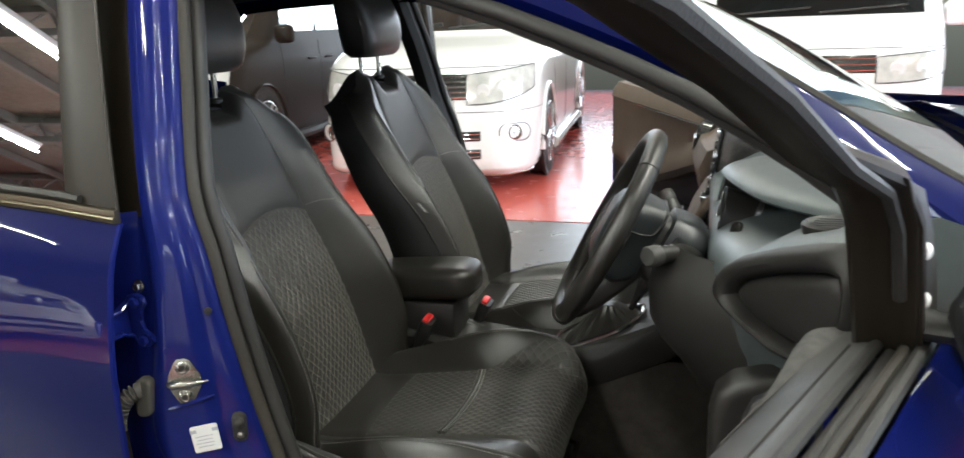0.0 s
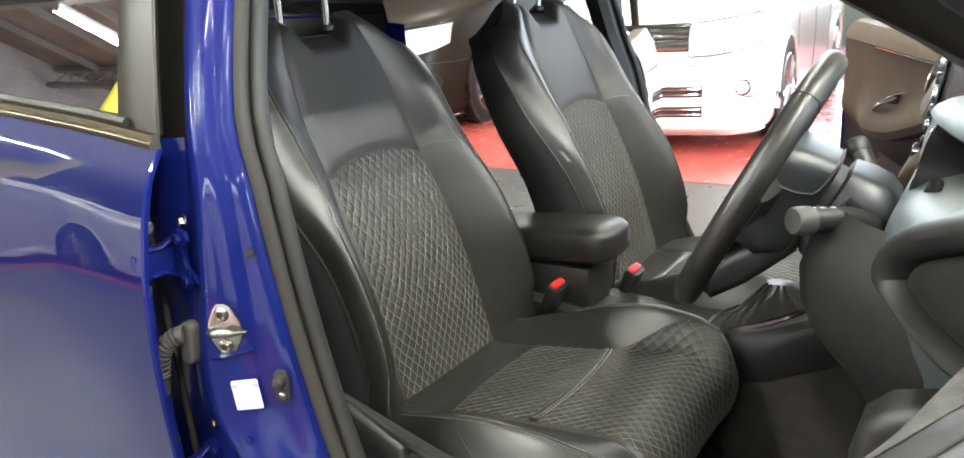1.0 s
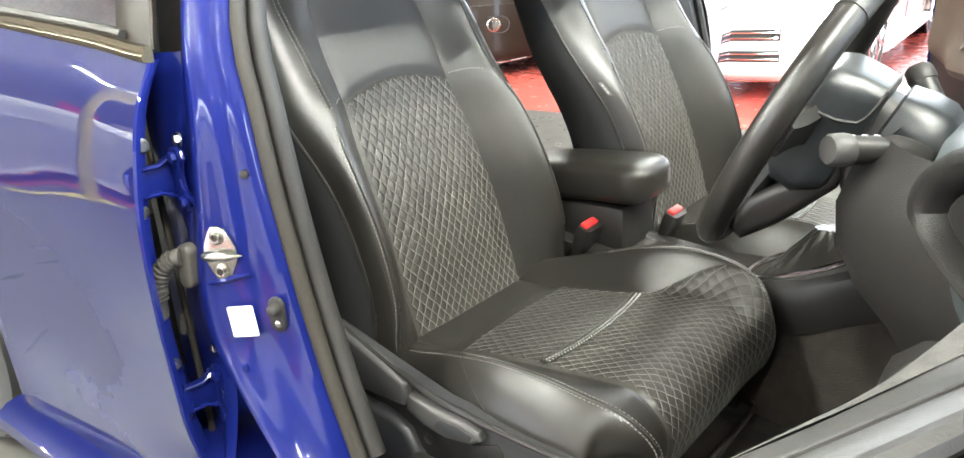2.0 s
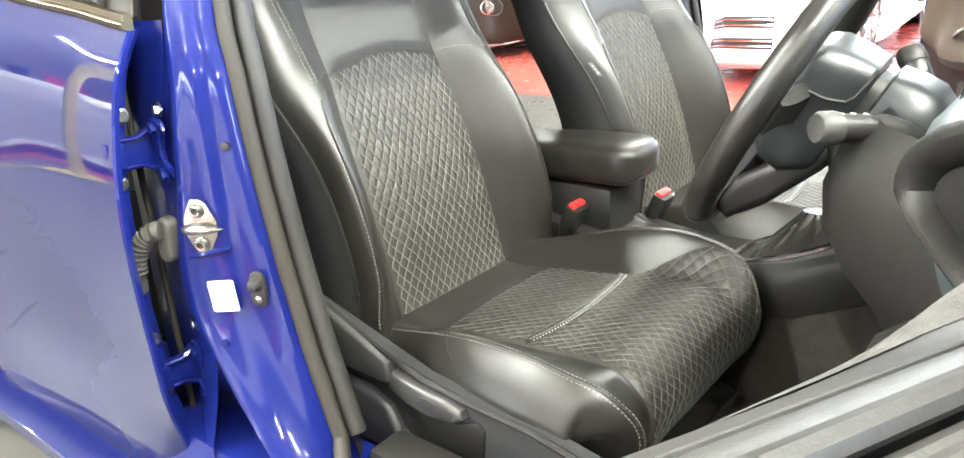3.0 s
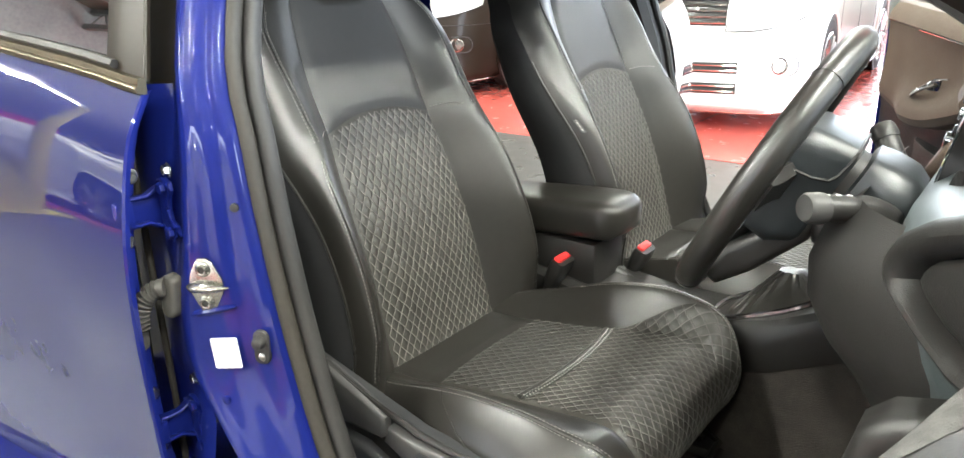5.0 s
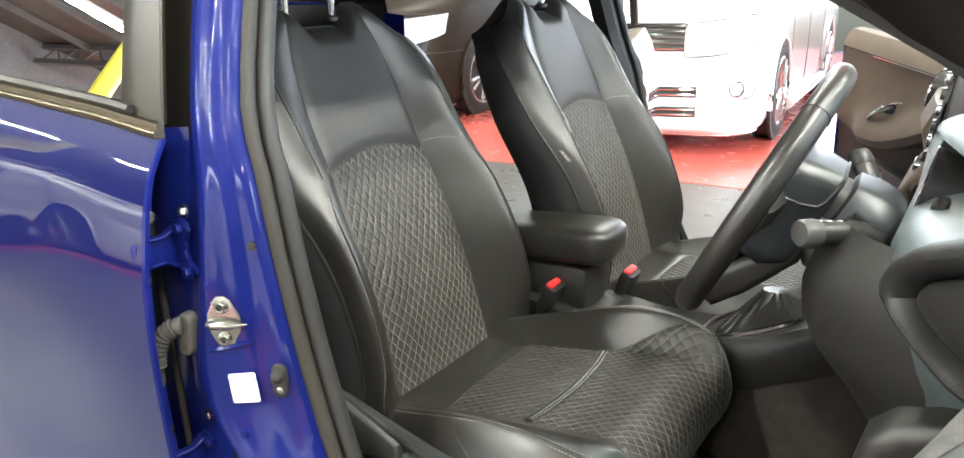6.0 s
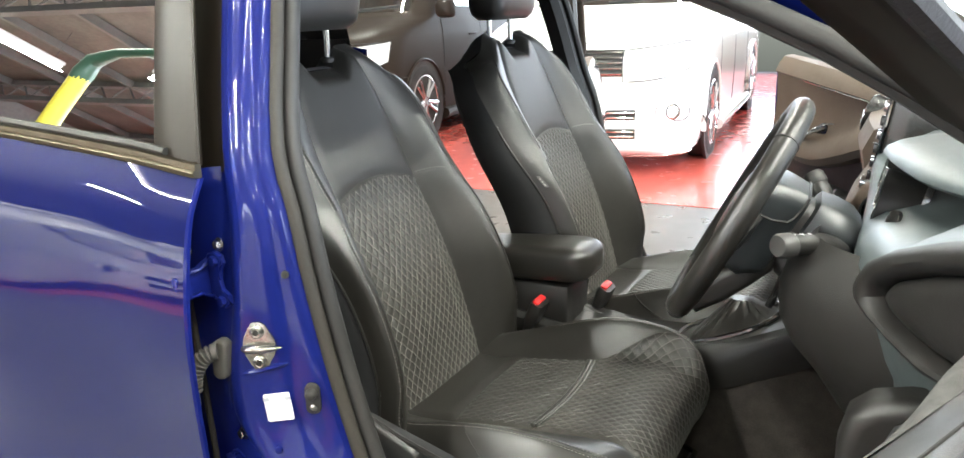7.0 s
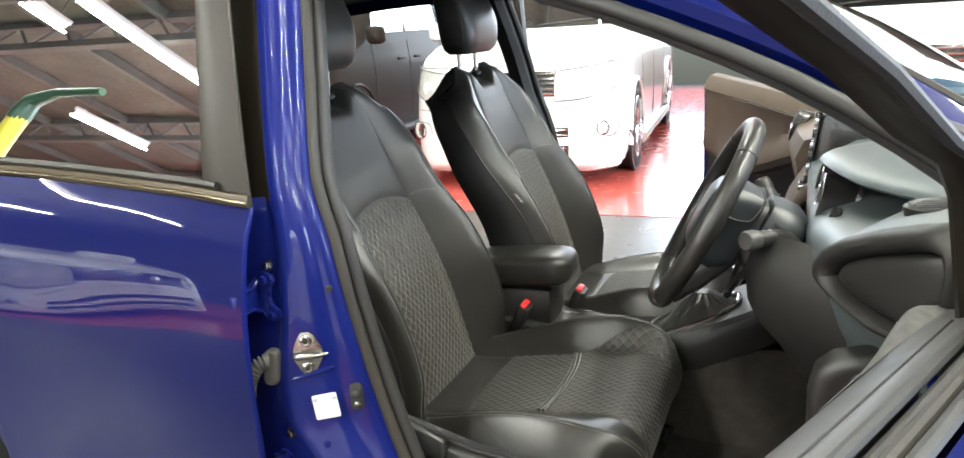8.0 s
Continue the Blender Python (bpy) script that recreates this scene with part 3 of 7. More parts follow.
        bol = part("cushion_bolster", cover(bmesh.new(), cush, lo, hi, zero, one, 24, 60), LEATHER, t)
        bm = bmesh.new()
        for e in (0.80, 0.835):
            dashes(bm, [cush(s * wc(v) * e, v, 0.0006) for v in [(0.12 if e > 0.81 else 0.34) + i / 60 * (0.85 if e > 0.81 else 0.63) for i in range(61)]])
        tagged(part("stitching", bm, THREAD, bol, "pale grey double seam stitching"), kind="stuff")
        bm = bmesh.new()
        tube(bm, [cush(s * wc(v) * 0.817, v, -0.001) for v in [0.10 + i / 40 * 0.88 for i in range(41)]], 0.0022, 6)
        part("seam_welt", bm, LEATHER, bol)
        bm = bmesh.new()
        tube(bm, [cush(s * wc(v) * e, v, 0.0008) for e, v in ((0.835, 0.335), (0.87, 0.345), (0.91, 0.37), (0.95, 0.41), (0.985, 0.46))], 0.0016, 6)
        part("side_seam", bm, LEATHER, bol)
    bm = bmesh.new()
    rows = []
    for v in [i / 30 for i in range(31)]:
        l, r = cush(-wc(v), v), cush(wc(v), v)
        zb = 0.36
        rows.append([l, Vector((l.x, l.y + 0.005, (l.z * 2 + zb) / 3)), Vector((l.x - 0.01, l.y + 0.02, zb)), Vector((r.x - 0.01, r.y - 0.02, zb)), Vector((r.x, r.y - 0.005, (r.z * 2 + zb) / 3)), r])
    grid(bm, rows)
    part("cushion_skirt", bm, LEATHER, t)

    # base: shields, rails and the height lever
    bx = dx + 0.02
    face = axes((dx, yc - 0.262, 0), (1, 0, 0), (0, 0, 1), (0, -1, 0))
    bm = bmesh.new()
    slab(bm, [(-0.96, 0.29), (-0.46, 0.290), (-0.375, 0.325), (-0.340, 0.375), (-0.345, 0.408), (-0.44, 0.424), (-0.535, 0.430), (-0.64, 0.441), (-0.74, 0.468), (-0.87, 0.505), (-0.95, 0.51)], 0.026, face, 0.010, 3)
    shield = part("side_shield", bm, PLASTIC_GREY, t, "dark grey plastic seat side shield")
    bm = bmesh.new()
    slab(bm, [(-0.95, 0.470), (-0.87, 0.440), (-0.80, 0.420), (-0.705, 0.418), (-0.697, 0.424), (-0.697, 0.455), (-0.705, 0.462), (-0.804, 0.503), (-0.875, 0.530), (-0.95, 0.548)], 0.022, face @ Matrix.Translation((0, 0, 0.022)), 0.007, 3)
    part("recliner_cover", bm, TRIM_GREY, t, "satin grey recliner cover")
    bm = bmesh.new()
    tube(bm, [face @ Vector((x, z, 0.030)) for x, z in ((-0.90, 0.532), (-0.82, 0.506), (-0.74, 0.474), (-0.64, 0.444), (-0.55, 0.434), (-0.44, 0.428), (-0.36, 0.412))], 0.0055, 8)
    part("shield_rim", bm, PLASTIC, shield)
    if lever:
        bm = bmesh.new()
        slab(bm, [(-0.70, 0.415), (-0.69, 0.443), (-0.64, 0.434), (-0.585, 0.431), (-0.558, 0.422), (-0.553, 0.410), (-0.572, 0.397), (-0.625, 0.391), (-0.665, 0.398)], 0.020, face @ Matrix.Translation((0, 0, 0.024)), 0.007, 3)
        arm = part("height_lever", bm, TRIM_GREY, t, "satin grey seat height lever")
        # shade of the scoop drawn as a darker flat plate
        bm = bmesh.new()
        slab(bm, [(-0.640, 0.408), (-0.628, 0.424), (-0.590, 0.423), (-0.568, 0.416), (-0.572, 0.406), (-0.61, 0.400)], 0.0015, face @ Matrix.Translation((0, 0, 0.0437)), 0.0005)
        part("lever_scoop_shade", bm, PLASTIC_GREY, arm)
        # recess drawn as a darker plate; its shade is in the tone
        bm = bmesh.new()
        slab(bm, [(-0.75, 0.33), (-0.735, 0.405), (-0.69, 0.412), (-0.66, 0.388), (-0.575, 0.388), (-0.535, 0.405), (-0.525, 0.395), (-0.53, 0.345), (-0.55, 0.325)], 0.003, face @ Matrix.Translation((0, 0, 0.025)), 0.001)
        part("lever_recess_shade", bm, PLASTIC, shield)
        bm = bmesh.new()
        slab(bm, [(-0.93, 0.296), (-0.60, 0.296), (-0.655, 0.318), (-0.685, 0.345), (-0.700, 0.376), (-0.735, 0.392), (-0.84, 0.402), (-0.93, 0.415)], 0.024, face @ Matrix.Translation((0, 0, 0.022)), 0.012, 4)
        part("lower_shield", bm, PLASTIC_GREY, shield, "rounded lower seat cover")
        bm = bmesh.new()
        lathe(bm, [(0.009, 0), (0.009, 0.004), (0.005, 0.002)], face @ Matrix.Translation((-0.668, 0.366, 0.027)), 12)
        part("fixing_plug", bm, RUBBER, shield)
    for s in (-1, 1):
        bm = bmesh.new()
        box(bm, (bx - 0.98, yc + s * 0.215 - 0.022, 0.245), (bx - 0.395, yc + s * 0.215 + 0.022, 0.275), bev=0.004)
        rail = part("seat_rail", bm, STEEL, t, "steel seat rail")
        bm = bmesh.new()
        box(bm, (bx - 0.47, yc + s * 0.215 - 0.035, 0.240), (bx - 0.375, yc + s * 0.215 + 0.035, 0.262), bev=0.006)
        part("rail_cover", bm, PLASTIC, rail)
        bm = bmesh.new()
        lens_bolt(bm, (bx - 0.42, yc + s * 0.215, 0.262), (0, 0, 1), 0.009, 0.008)
        part("rail_bolt", bm, STEEL, rail)
    bm = bmesh.new()
    tube(bm, [(bx - 0.40, yc - 0.20, 0.29), (bx - 0.355, yc - 0.17, 0.292), (bx - 0.355, yc + 0.17, 0.292), (bx - 0.40, yc + 0.20, 0.29)], 0.006, 8)
    part("slide_bar", bm, STEEL, t, "thin steel slide bar")
    if not lever:
        bm = bmesh.new()
        m = axes(back(-w(0.5) * 0.975, 0.50, 0.002), back(-w(0.52) * 0.975, 0.52) - back(-w(0.48) * 0.975, 0.48), (0.75, 0.66, 0), (0.66, -0.75, 0))
        slab(bm, round_rect(0.034, 0.011, 0.002, 2), 0.0015, m)
        tag = part("side_tag", bm, PLASTIC, t, "small black woven tag")
        bm = bmesh.new()
        for k in (-1, 0, 1):
            slab(bm, round_rect(0.006, 0.004, 0.001, 2), 0.0008, m @ Matrix.Translation((k * 0.009, 0, 0.0016)))
        part("tag_print", bm, THREAD, tag)
    return t


SEAT_Y = 1.361
seat(SEAT_Y, 0.0, "black leather driver seat with diamond quilting, empty", True)
seat(SEAT_Y + 0.694, 0.092, "black leather passenger seat with diamond quilting, empty", False)

# ---- the blue car's body ----
car = thing("hatchback", (-0.9, 1.67, 0.0), "glossy royal blue hatchback body with front doors open", "car")
MID = 1.74
SKIN = [(0.22, 0.832), (0.25, 0.828), (0.31, 0.826), (0.42, 0.828), (0.52, 0.824), (0.62, 0.821), (0.72, 0.823), (0.80, 0.833), (0.89, 0.855), (0.945, 0.886)]
BELT = [(-2.3, 1.10), (-1.9, 1.052), (-1.6, 1.018), (-1.4, 1.006), (-1.23, 0.993), (-1.07, 0.979), (-0.945, 0.964), (-0.5, 0.935), (0.2, 0.915)]
RIDGE = [(0.34, -0.653, 0.844), (0.42, -0.781, 0.867), (0.487, -0.859, 0.878), (0.555, -0.916, 0.883), (0.63, -0.923, 0.884), (0.757, -0.907, 0.895), (0.89, -0.911, 0.913), (0.99, -0.933, 0.937), (1.15, -0.965, 0.992), (1.34, -1.004, 1.069)]
LIP = [(0.34, -0.672, 0.921), (0.42, -0.707, 0.926), (0.5, -0.743, 0.932), (0.6, -0.776, 0.936), (0.69, -0.801, 0.939), (0.79, -0.826, 0.943), (0.89, -0.848, 0.949), (0.98, -0.878, 0.962), (1.15, -0.906, 1.017), (1.34, -0.944, 1.095)]


def ridge(z):
    return Vector((curve([(k[0], k[1]) for k in RIDGE], z), curve([(k[0], k[2]) for k in RIDGE], z), z))


def lip(z):
    return Vector((curve([(k[0], k[1]) for k in LIP], z), curve([(k[0], k[2]) for k in LIP], z), z))


# pillar between the doors: a face from the ridge to the seal, pressed in slightly
bm = bmesh.new()
rows = []
for i in range(61):
    z = 0.34 + i / 60 * 1.0
    r, l = ridge(z), lip(z)
    row = []
    for j in range(15):
        f = j / 14
        p = r.lerp(l, f)
        out = Vector((l.y - r.y, -(l.x - r.x), 0)).normalized()
        bulge = 0.010 * math.sin(math.pi * f) + 0.004 * math.exp(-(((f - 0.12) / 0.07) ** 2)) - 0.006 * math.exp(-(((f - 0.72) / 0.12) ** 2))
        row.append(p + out * bulge)
    rows.append([r + Vector((-0.012, 0.006, 0))] + row + [l + Vector((0.003, 0.010, 0)), l + Vector((-0.004, 0.030, 0))])
grid(bm, rows)
pillar = part("centre_pillar", bm, PAINT_LIT, car, "royal blue painted pillar face")
# recess behind the ridge that carries the rear door's hinges
bm = bmesh.new()
rows = []
for i in range(41):
    z = 0.30 + i / 40 * 0.66
    r = ridge(max(z, 0.35))
    x1 = min(r.x, -0.86)
    k = smooth(0.42, 0.62, z)
    rows.append([Vector((-1.10, 0.930, z)), Vector((-1.03, 0.918, z)), Vector((-0.985, 0.912 + 0.003 * math.sin(z * 30), z)), Vector((-0.950 * k + (x1 - 0.04) * (1 - k), r.y + 0.013, z)), Vector((x1 - 0.020, r.y + 0.012, z)), Vector((x1 - 0.012, r.y + 0.006, z))])
grid(bm, rows)
part("hinge_recess", bm, PAINT_LIT, car)
bm = bmesh.new()
rows = []
for i in range(21):
    z = 0.952 + i / 20 * 0.40
    r = ridge(z)
    rows.append([Vector((r.x - 0.11, r.y + 0.03, z)), Vector((r.x - 0.05, r.y + 0.018, z)), Vector((r.x - 0.010, r.y + 0.008, z))])
grid(bm, rows)
part("pillar_black_film", bm, SATIN_BLACK, car, "satin black film on pillar")

# rubber seal round the driver's door opening
SEAL_A = [(-0.500, 1.076, 1.290), (-0.369, 1.041, 1.250), (-0.274, 1.023, 1.214), (-0.183, 1.006, 1.177), (-0.096, 0.984, 1.138), (-0.015, 0.963, 1.095), (0.050, 0.943, 1.056), (0.105, 0.928, 1.018), (0.130, 0.937, 0.950), (0.148, 0.935, 0.860), (0.155, 0.930, 0.700), (0.140, 0.925, 0.520), (0.090, 0.920, 0.410), (-0.020, 0.920, 0.375), (-0.300, 0.920, 0.365), (-0.560, 0.918, 0.360), (-0.660, 0.922, 0.372)]


back_seal = [lip(0.39 + i * 0.05) + Vector((0.004, 0.022, 0)) for i in range(19)]
roof_run = [lip(1.34) + Vector((0.0, 0.022, 0)), Vector((-0.90, 1.135, 1.365)), Vector((-0.76, 1.145, 1.358)), Vector((-0.62, 1.135, 1.325))]
# light on the pillar run is put into its warmer rubber tone
bm = bmesh.new()
tube(bm, [Vector(SEAL_A[-1])] + back_seal, 0.0125, 10)
seal = part("door_opening_seal", bm, RUBBER_WARM, car, "warm black rubber door seal")
bm = bmesh.new()
tube(bm, [back_seal[-1]] + roof_run + [Vector(p) for p in SEAL_A], 0.0125, 10)
part("front_seal_run", bm, RUBBER, seal)
bm = bmesh.new()
tube(bm, [p + Vector((0.010, 0.024, 0)) for p in back_seal], 0.014, 10)
part("seal_lip", bm, RUBBER, seal)
bm = bmesh.new()
tube(bm, [Vector(p) + Vector((-0.006, 0.018, -0.010)) for p in SEAL_A[:8]], 0.012, 8)
part("seal_lip", bm, RUBBER, seal)

# inner trim of the pillar
bm = bmesh.new()
rows = []
for i in range(21):
    z = 0.34 + i / 20 * 1.0
    l = lip(z)
    rows.append([l + Vector((0.014, 0.036, 0)), l + Vector((-0.01, 0.062, 0)), l + Vector((-0.08, 0.085, 0)), l + Vector((-0.16, 0.080, 0))])
grid(bm, rows)
part("pillar_trim", bm, PLASTIC, car)

# front pillar: flange inside, skin outside, meeting the windscreen
PIL = [(-0.62, 1.395), (-0.4, 1.328), (-0.2, 1.250), (-0.05, 1.180), (0.06, 1.116), (0.15, 1.060), (0.25, 1.003), (0.33, 0.965)]
SEAL_Z = sorted([(p[0], p[2]) for p in SEAL_A[:8]])


def pillar_y(z):
    return 0.915 + 0.44 * (z - 0.95)


bm = bmesh.new()
rows = []
for i in range(31):
    x = 0.30 - i / 30 * 0.86
    z = curve(PIL, x)
    s = curve(SEAL_Z, x) if x < 0.105 else 1.018 - (x - 0.105) * 0.9
    s = min(s, z - 0.03)
    rows.append([Vector((x, pillar_y(s) + 0.035, s - 0.004)), Vector((x, pillar_y(s) + 0.012, s + 0.010)), Vector((x, pillar_y(s) + 0.006, s + 0.022)), Vector((x, pillar_y(s * 0.6 + z * 0.4) - 0.010, s * 0.6 + z * 0.4)), Vector((x, pillar_y(s * 0.3 + z * 0.7) - 0.016, s * 0.3 + z * 0.7)), Vector((x, pillar_y(z) - 0.006, z - 0.012)), Vector((x + 0.008, pillar_y(z) + 0.016, z + 0.004)), Vector((x + 0.012, pillar_y(z) + 0.045, z + 0.006))])
grid(bm, rows)
part("front_pillar", bm, PAINT, car, "royal blue windscreen pillar")
bm = bmesh.new()
tube(bm, [(x + 0.012, pillar_y(curve(PIL, x)) + 0.045, curve(PIL, x) + 0.007) for x in [0.30 - i * 0.03 for i in range(29)]], 0.007, 6)
part("windscreen_moulding", bm, RUBBER_WARM, car)
bm = bmesh.new()
grid(bm, [[Vector((p.x, 2 * MID - p.y, p.z)) for p in r] for r in rows])
part("far_front_pillar", bm, PAINT, car)
bm = bmesh.new()
grid(bm, [[Vector((r[0].x - 0.01, 2 * MID - r[0].y - 0.03, r[0].z)), Vector((r[0].x, 2 * MID - r[0].y - 0.08, (r[0].z + r[-1].z) / 2)), Vector((r[-1].x, 2 * MID - r[-1].y - 0.04, r[-1].z - 0.015))] for r in rows])
part("far_pillar_trim", bm, PLASTIC_GREY, car)

# windscreen
bm = bmesh.new()
wrows = []
for r in rows[::2]:
    q = r[-1]
    hw = MID - q.y
    wrows.append([Vector((q.x + 0.09 * (1 - (k / 9 - 1) ** 2), MID + hw * (k / 9 - 1), q.z + 0.010 * (1 - (k / 9 - 1) ** 2))) for k in range(19)])
grid(bm, wrows)
ws = part("windscreen", bm, WINDSCREEN, car, "clear laminated windscreen glass")
ws.visible_shadow = False

# roof and its lining
bm = bmesh.new()
rows = []
for i in range(13):
    f = i / 12
    x = -0.56 - 1.75 * f
    zc = 1.40 + 0.06 * math.sin(math.pi * min(f * 1.1, 1)) - 0.08 * f
    rows.append([Vector((x + (0.06 * (1 - abs(k / 6 - 1) ** 2)), MID + 0.60 * (k / 6 - 1), zc - 0.05 * abs(k / 6 - 1) ** 2.5)) for k in range(13)])
grid(bm, rows)
part("roof", bm, PAINT, car, "royal blue roof panel")
bm = bmesh.new()
grid(bm, [[p + Vector((0, 0, -0.035)) for p in r] for r in rows])
part("roof_lining", bm, PLASTIC_GREY, car)
for sg in (-1, 1):
    bm = bmesh.new()
    grid(bm, [[Vector((r[0].x, MID + sg * 0.60, r[0].z)), Vector((r[0].x, MID + sg * 0.625, r[0].z - 0.02)), Vector((r[0].x, MID + sg * 0.645, r[0].z - 0.06)), Vector((r[0].x, MID + sg * 0.60, r[0].z - 0.075))] for r in rows])
    part("roof_rail", bm, PAINT, car)

# bonnet, wings and nose
for nm, mt in (("bonnet", PAINT),):
    bm = bmesh.new()
    rows = []
    for i in range(13):
        f = i / 12
        x = 0.36 + 1.05 * f
        zc = 1.02 - 0.10 * f - 0.12 * f**4
        rows.append([Vector((x + 0.06 * (1 - (k / 7 - 1) ** 2), MID + (0.70 - 0.06 * f) * (k / 7 - 1), zc - 0.045 * abs(k / 7 - 1) ** 3 - 0.012 * math.exp(-((abs(k / 7 - 1) - 0.6) / 0.12) ** 2))) for k in range(15)])
    grid(bm, rows)
    part(nm, bm, mt, car, "royal blue bonnet")
bm = bmesh.new()
box(bm, (0.30, MID - 0.70, 0.90), (0.48, MID + 0.70, 0.972), bev=0.02)
part("cowl_grille", bm, PLASTIC, car)


def wing_y(z):
    return curve(SKIN, min(z, 0.945))


def arch_low(x, cx, base=0.30):
    d = abs(x - cx)
    return max(base, 0.33 + math.sqrt(max(0.0, 0.355**2 - d * d))) if d < 0.355 else base


for sg in (-1, 1):
    bm = bmesh.new()
    rows = []
    for i in range(31):
        f = i / 30
        x = 0.235 + 1.24 * f
        z0, z1 = arch_low(x, 0.74), 1.005 - 0.07 * f - 0.16 * f**5
        row = []
        for k in range(13):
            z = z0 + (z1 - z0) * k / 12
            y = wing_y(z) + 0.02 - 0.02 * math.exp(-(((x - 0.74) / 0.4) ** 2)) + 0.10 * max(0, f - 0.7) ** 1.5 * 3
            y += 0.12 * smooth(0.90, 1.01, z)
            row.append(Vector((x, y if sg < 0 else 2 * MID - y, z)))
        rows.append(row)
    grid(bm, rows)
    part("front_wing", bm, PAINT, car, "royal blue front wing")
bm = bmesh.new()
box(bm, (1.36, MID - 0.80, 0.22), (1.56, MID + 0.80, 0.74), bev=0.09, seg=4)
part("front_bumper", bm, PAINT, car)

# rear quarter, tail, far side
for sg in (-1, 1):
    bm = bmesh.new()
    rows = []
    x_start = -1.86
    for i in range(31):
        f = i / 30
        x = x_start + (-2.95 - x_start) * f
        z0, z1 = arch_low(x, -1.93), curve(BELT, max(x, -2.3)) - 0.004
        row = []
        for k in range(13):
            z = z0 + (z1 - z0) * k / 12
            y = curve(SKIN, min(z, 0.945)) - 0.012 * math.exp(-(((x + 1.93) / 0.35) ** 2)) + 0.10 * smooth(-2.4, -2.9, x) if x > -2.4 else curve(SKIN, min(z, 0.945)) + 0.25 * (min((-2.4 - x) / 0.45, 1)) ** 2
            row.append(Vector((x, y if sg < 0 else 2 * MID - y, z)))
        rows.append(row)
    grid(bm, rows)
    part("rear_quarter", bm, PAINT, car, "royal blue rear quarter panel")
    bm = bmesh.new()
    grid(bm, [[Vector((x, (0.875 + 0.005) if sg < 0 else 2 * MID - 0.88, curve(BELT, max(x, -2.3)) - 0.004)), Vector((x + 0.05, (0.98) if sg < 0 else 2 * MID - 0.98, 1.2)), Vector((x + 0.12, 1.055 if sg < 0 else 2 * MID - 1.055, 1.335))] for x in [-1.93 - i * 0.05 for i in range(14)]])
    part("rear_side_panel", bm, GLOSS_BLACK, car)
bm = bmesh.new()
grid(bm, [[Vector((-2.95 + 0.10 * (k / 6 - 1) ** 2 * 1.5 + d, MID + 0.60 * (k / 6 - 1), z)) for k in range(13)] for z, d in ((0.25, 0.05), (0.45, -0.06), (0.75, -0.04), (0.98, 0.06), (1.12, 0.22), (1.30, 0.55))])
part("tailgate", bm, PAINT, car)
bm = bmesh.new()
grid(bm, [[Vector((-2.88 + 0.10 * (k / 6 - 1) ** 2 * 1.5 + d, MID + 0.58 * (k / 6 - 1), z)) for k in range(13)] for z, d in ((0.25, 0.05), (0.45, -0.06), (0.75, -0.04), (0.98, 0.06), (1.12, 0.22), (1.29, 0.55))])
part("tailgate_lining", bm, PLASTIC, car)
bm = bmesh.new()
grid(bm, [[Vector((x, MID - (0.795 if z < 0.9 else 0.765 - 0.28 * (z - 0.9)), z)) for z in (0.30, 0.6, 0.9, 0.985 if x > -1.9 else 1.30)] for x in (-1.45, -1.6, -1.9, -1.93, -2.2, -2.6)])
part("rear_side_lining", bm, PLASTIC, car)
bm = bmesh.new()
grid(bm, [[Vector((x, MID + 0.80, z)) for z in (0.30, 0.6, 0.9, 1.085)] for x in (-1.90, -2.1, -2.4, -2.65)])
part("far_side_lining", bm, PLASTIC, car)


def road_wheel(parent, cx, cy, sg, r=0.315, spokes=10):
    """A tyre on an alloy rim with paired spokes; sg is the side it faces."""
    m = axes((cx, cy, r), (1, 0, 0), (0, 0, -sg), (0, sg, 0))
    bm = bmesh.new()
    lathe(bm, [(r * 0.66, -0.19), (r * 0.93, -0.19), (r * 0.99, -0.16), (r, -0.09), (r * 0.99, -0.03), (r * 0.94, 0.0), (r * 0.80, 0.004), (r * 0.69, -0.008), (r * 0.66, -0.02)], m, 40)
    w = part("tyre", bm, TYRE, parent, "black rubber tyre")
    bm = bmesh.new()
    lathe(bm, [(r * 0.60, -0.16), (r * 0.66, -0.16), (r * 0.64, -0.03), (r * 0.69, -0.006), (r * 0.67, -0.001), (r * 0.62, -0.02)], m, 40)
    for k in range(spokes):
        a = 2 * math.pi * (k + (0.22 if k % 2 else -0.22)) / spokes
        p0, p1 = Vector((r * 0.13 * math.cos(a), r * 0.13 * math.sin(a), -0.02)), Vector((r * 0.64 * math.cos(a), r * 0.64 * math.sin(a), -0.016))
        tube(bm, [m @ p0, m @ ((p0 + p1) / 2 + Vector((0, 0, 0.004))), m @ p1], [0.021 * r / 0.3, 0.017 * r / 0.3, 0.020 * r / 0.3], 6)
    lathe(bm, [(r * 0.20, -0.05), (r * 0.20, -0.02), (r * 0.14, -0.006), (r * 0.10, -0.006)], m, 20)
    part("rim", bm, ALLOY, w, "silver alloy rim")
    bm = bmesh.new()
    lathe(bm, [(r * 0.45, -0.10), (r * 0.45, -0.09), (r * 0.1, -0.085)], m, 30)
    part("brake_disc", bm, STEEL, w)
    return w


for cx in (0.74, -1.99):
    road_wheel(car, cx, 0.840, -1)
    road_wheel(car, cx, 2 * MID - 0.840, 1)
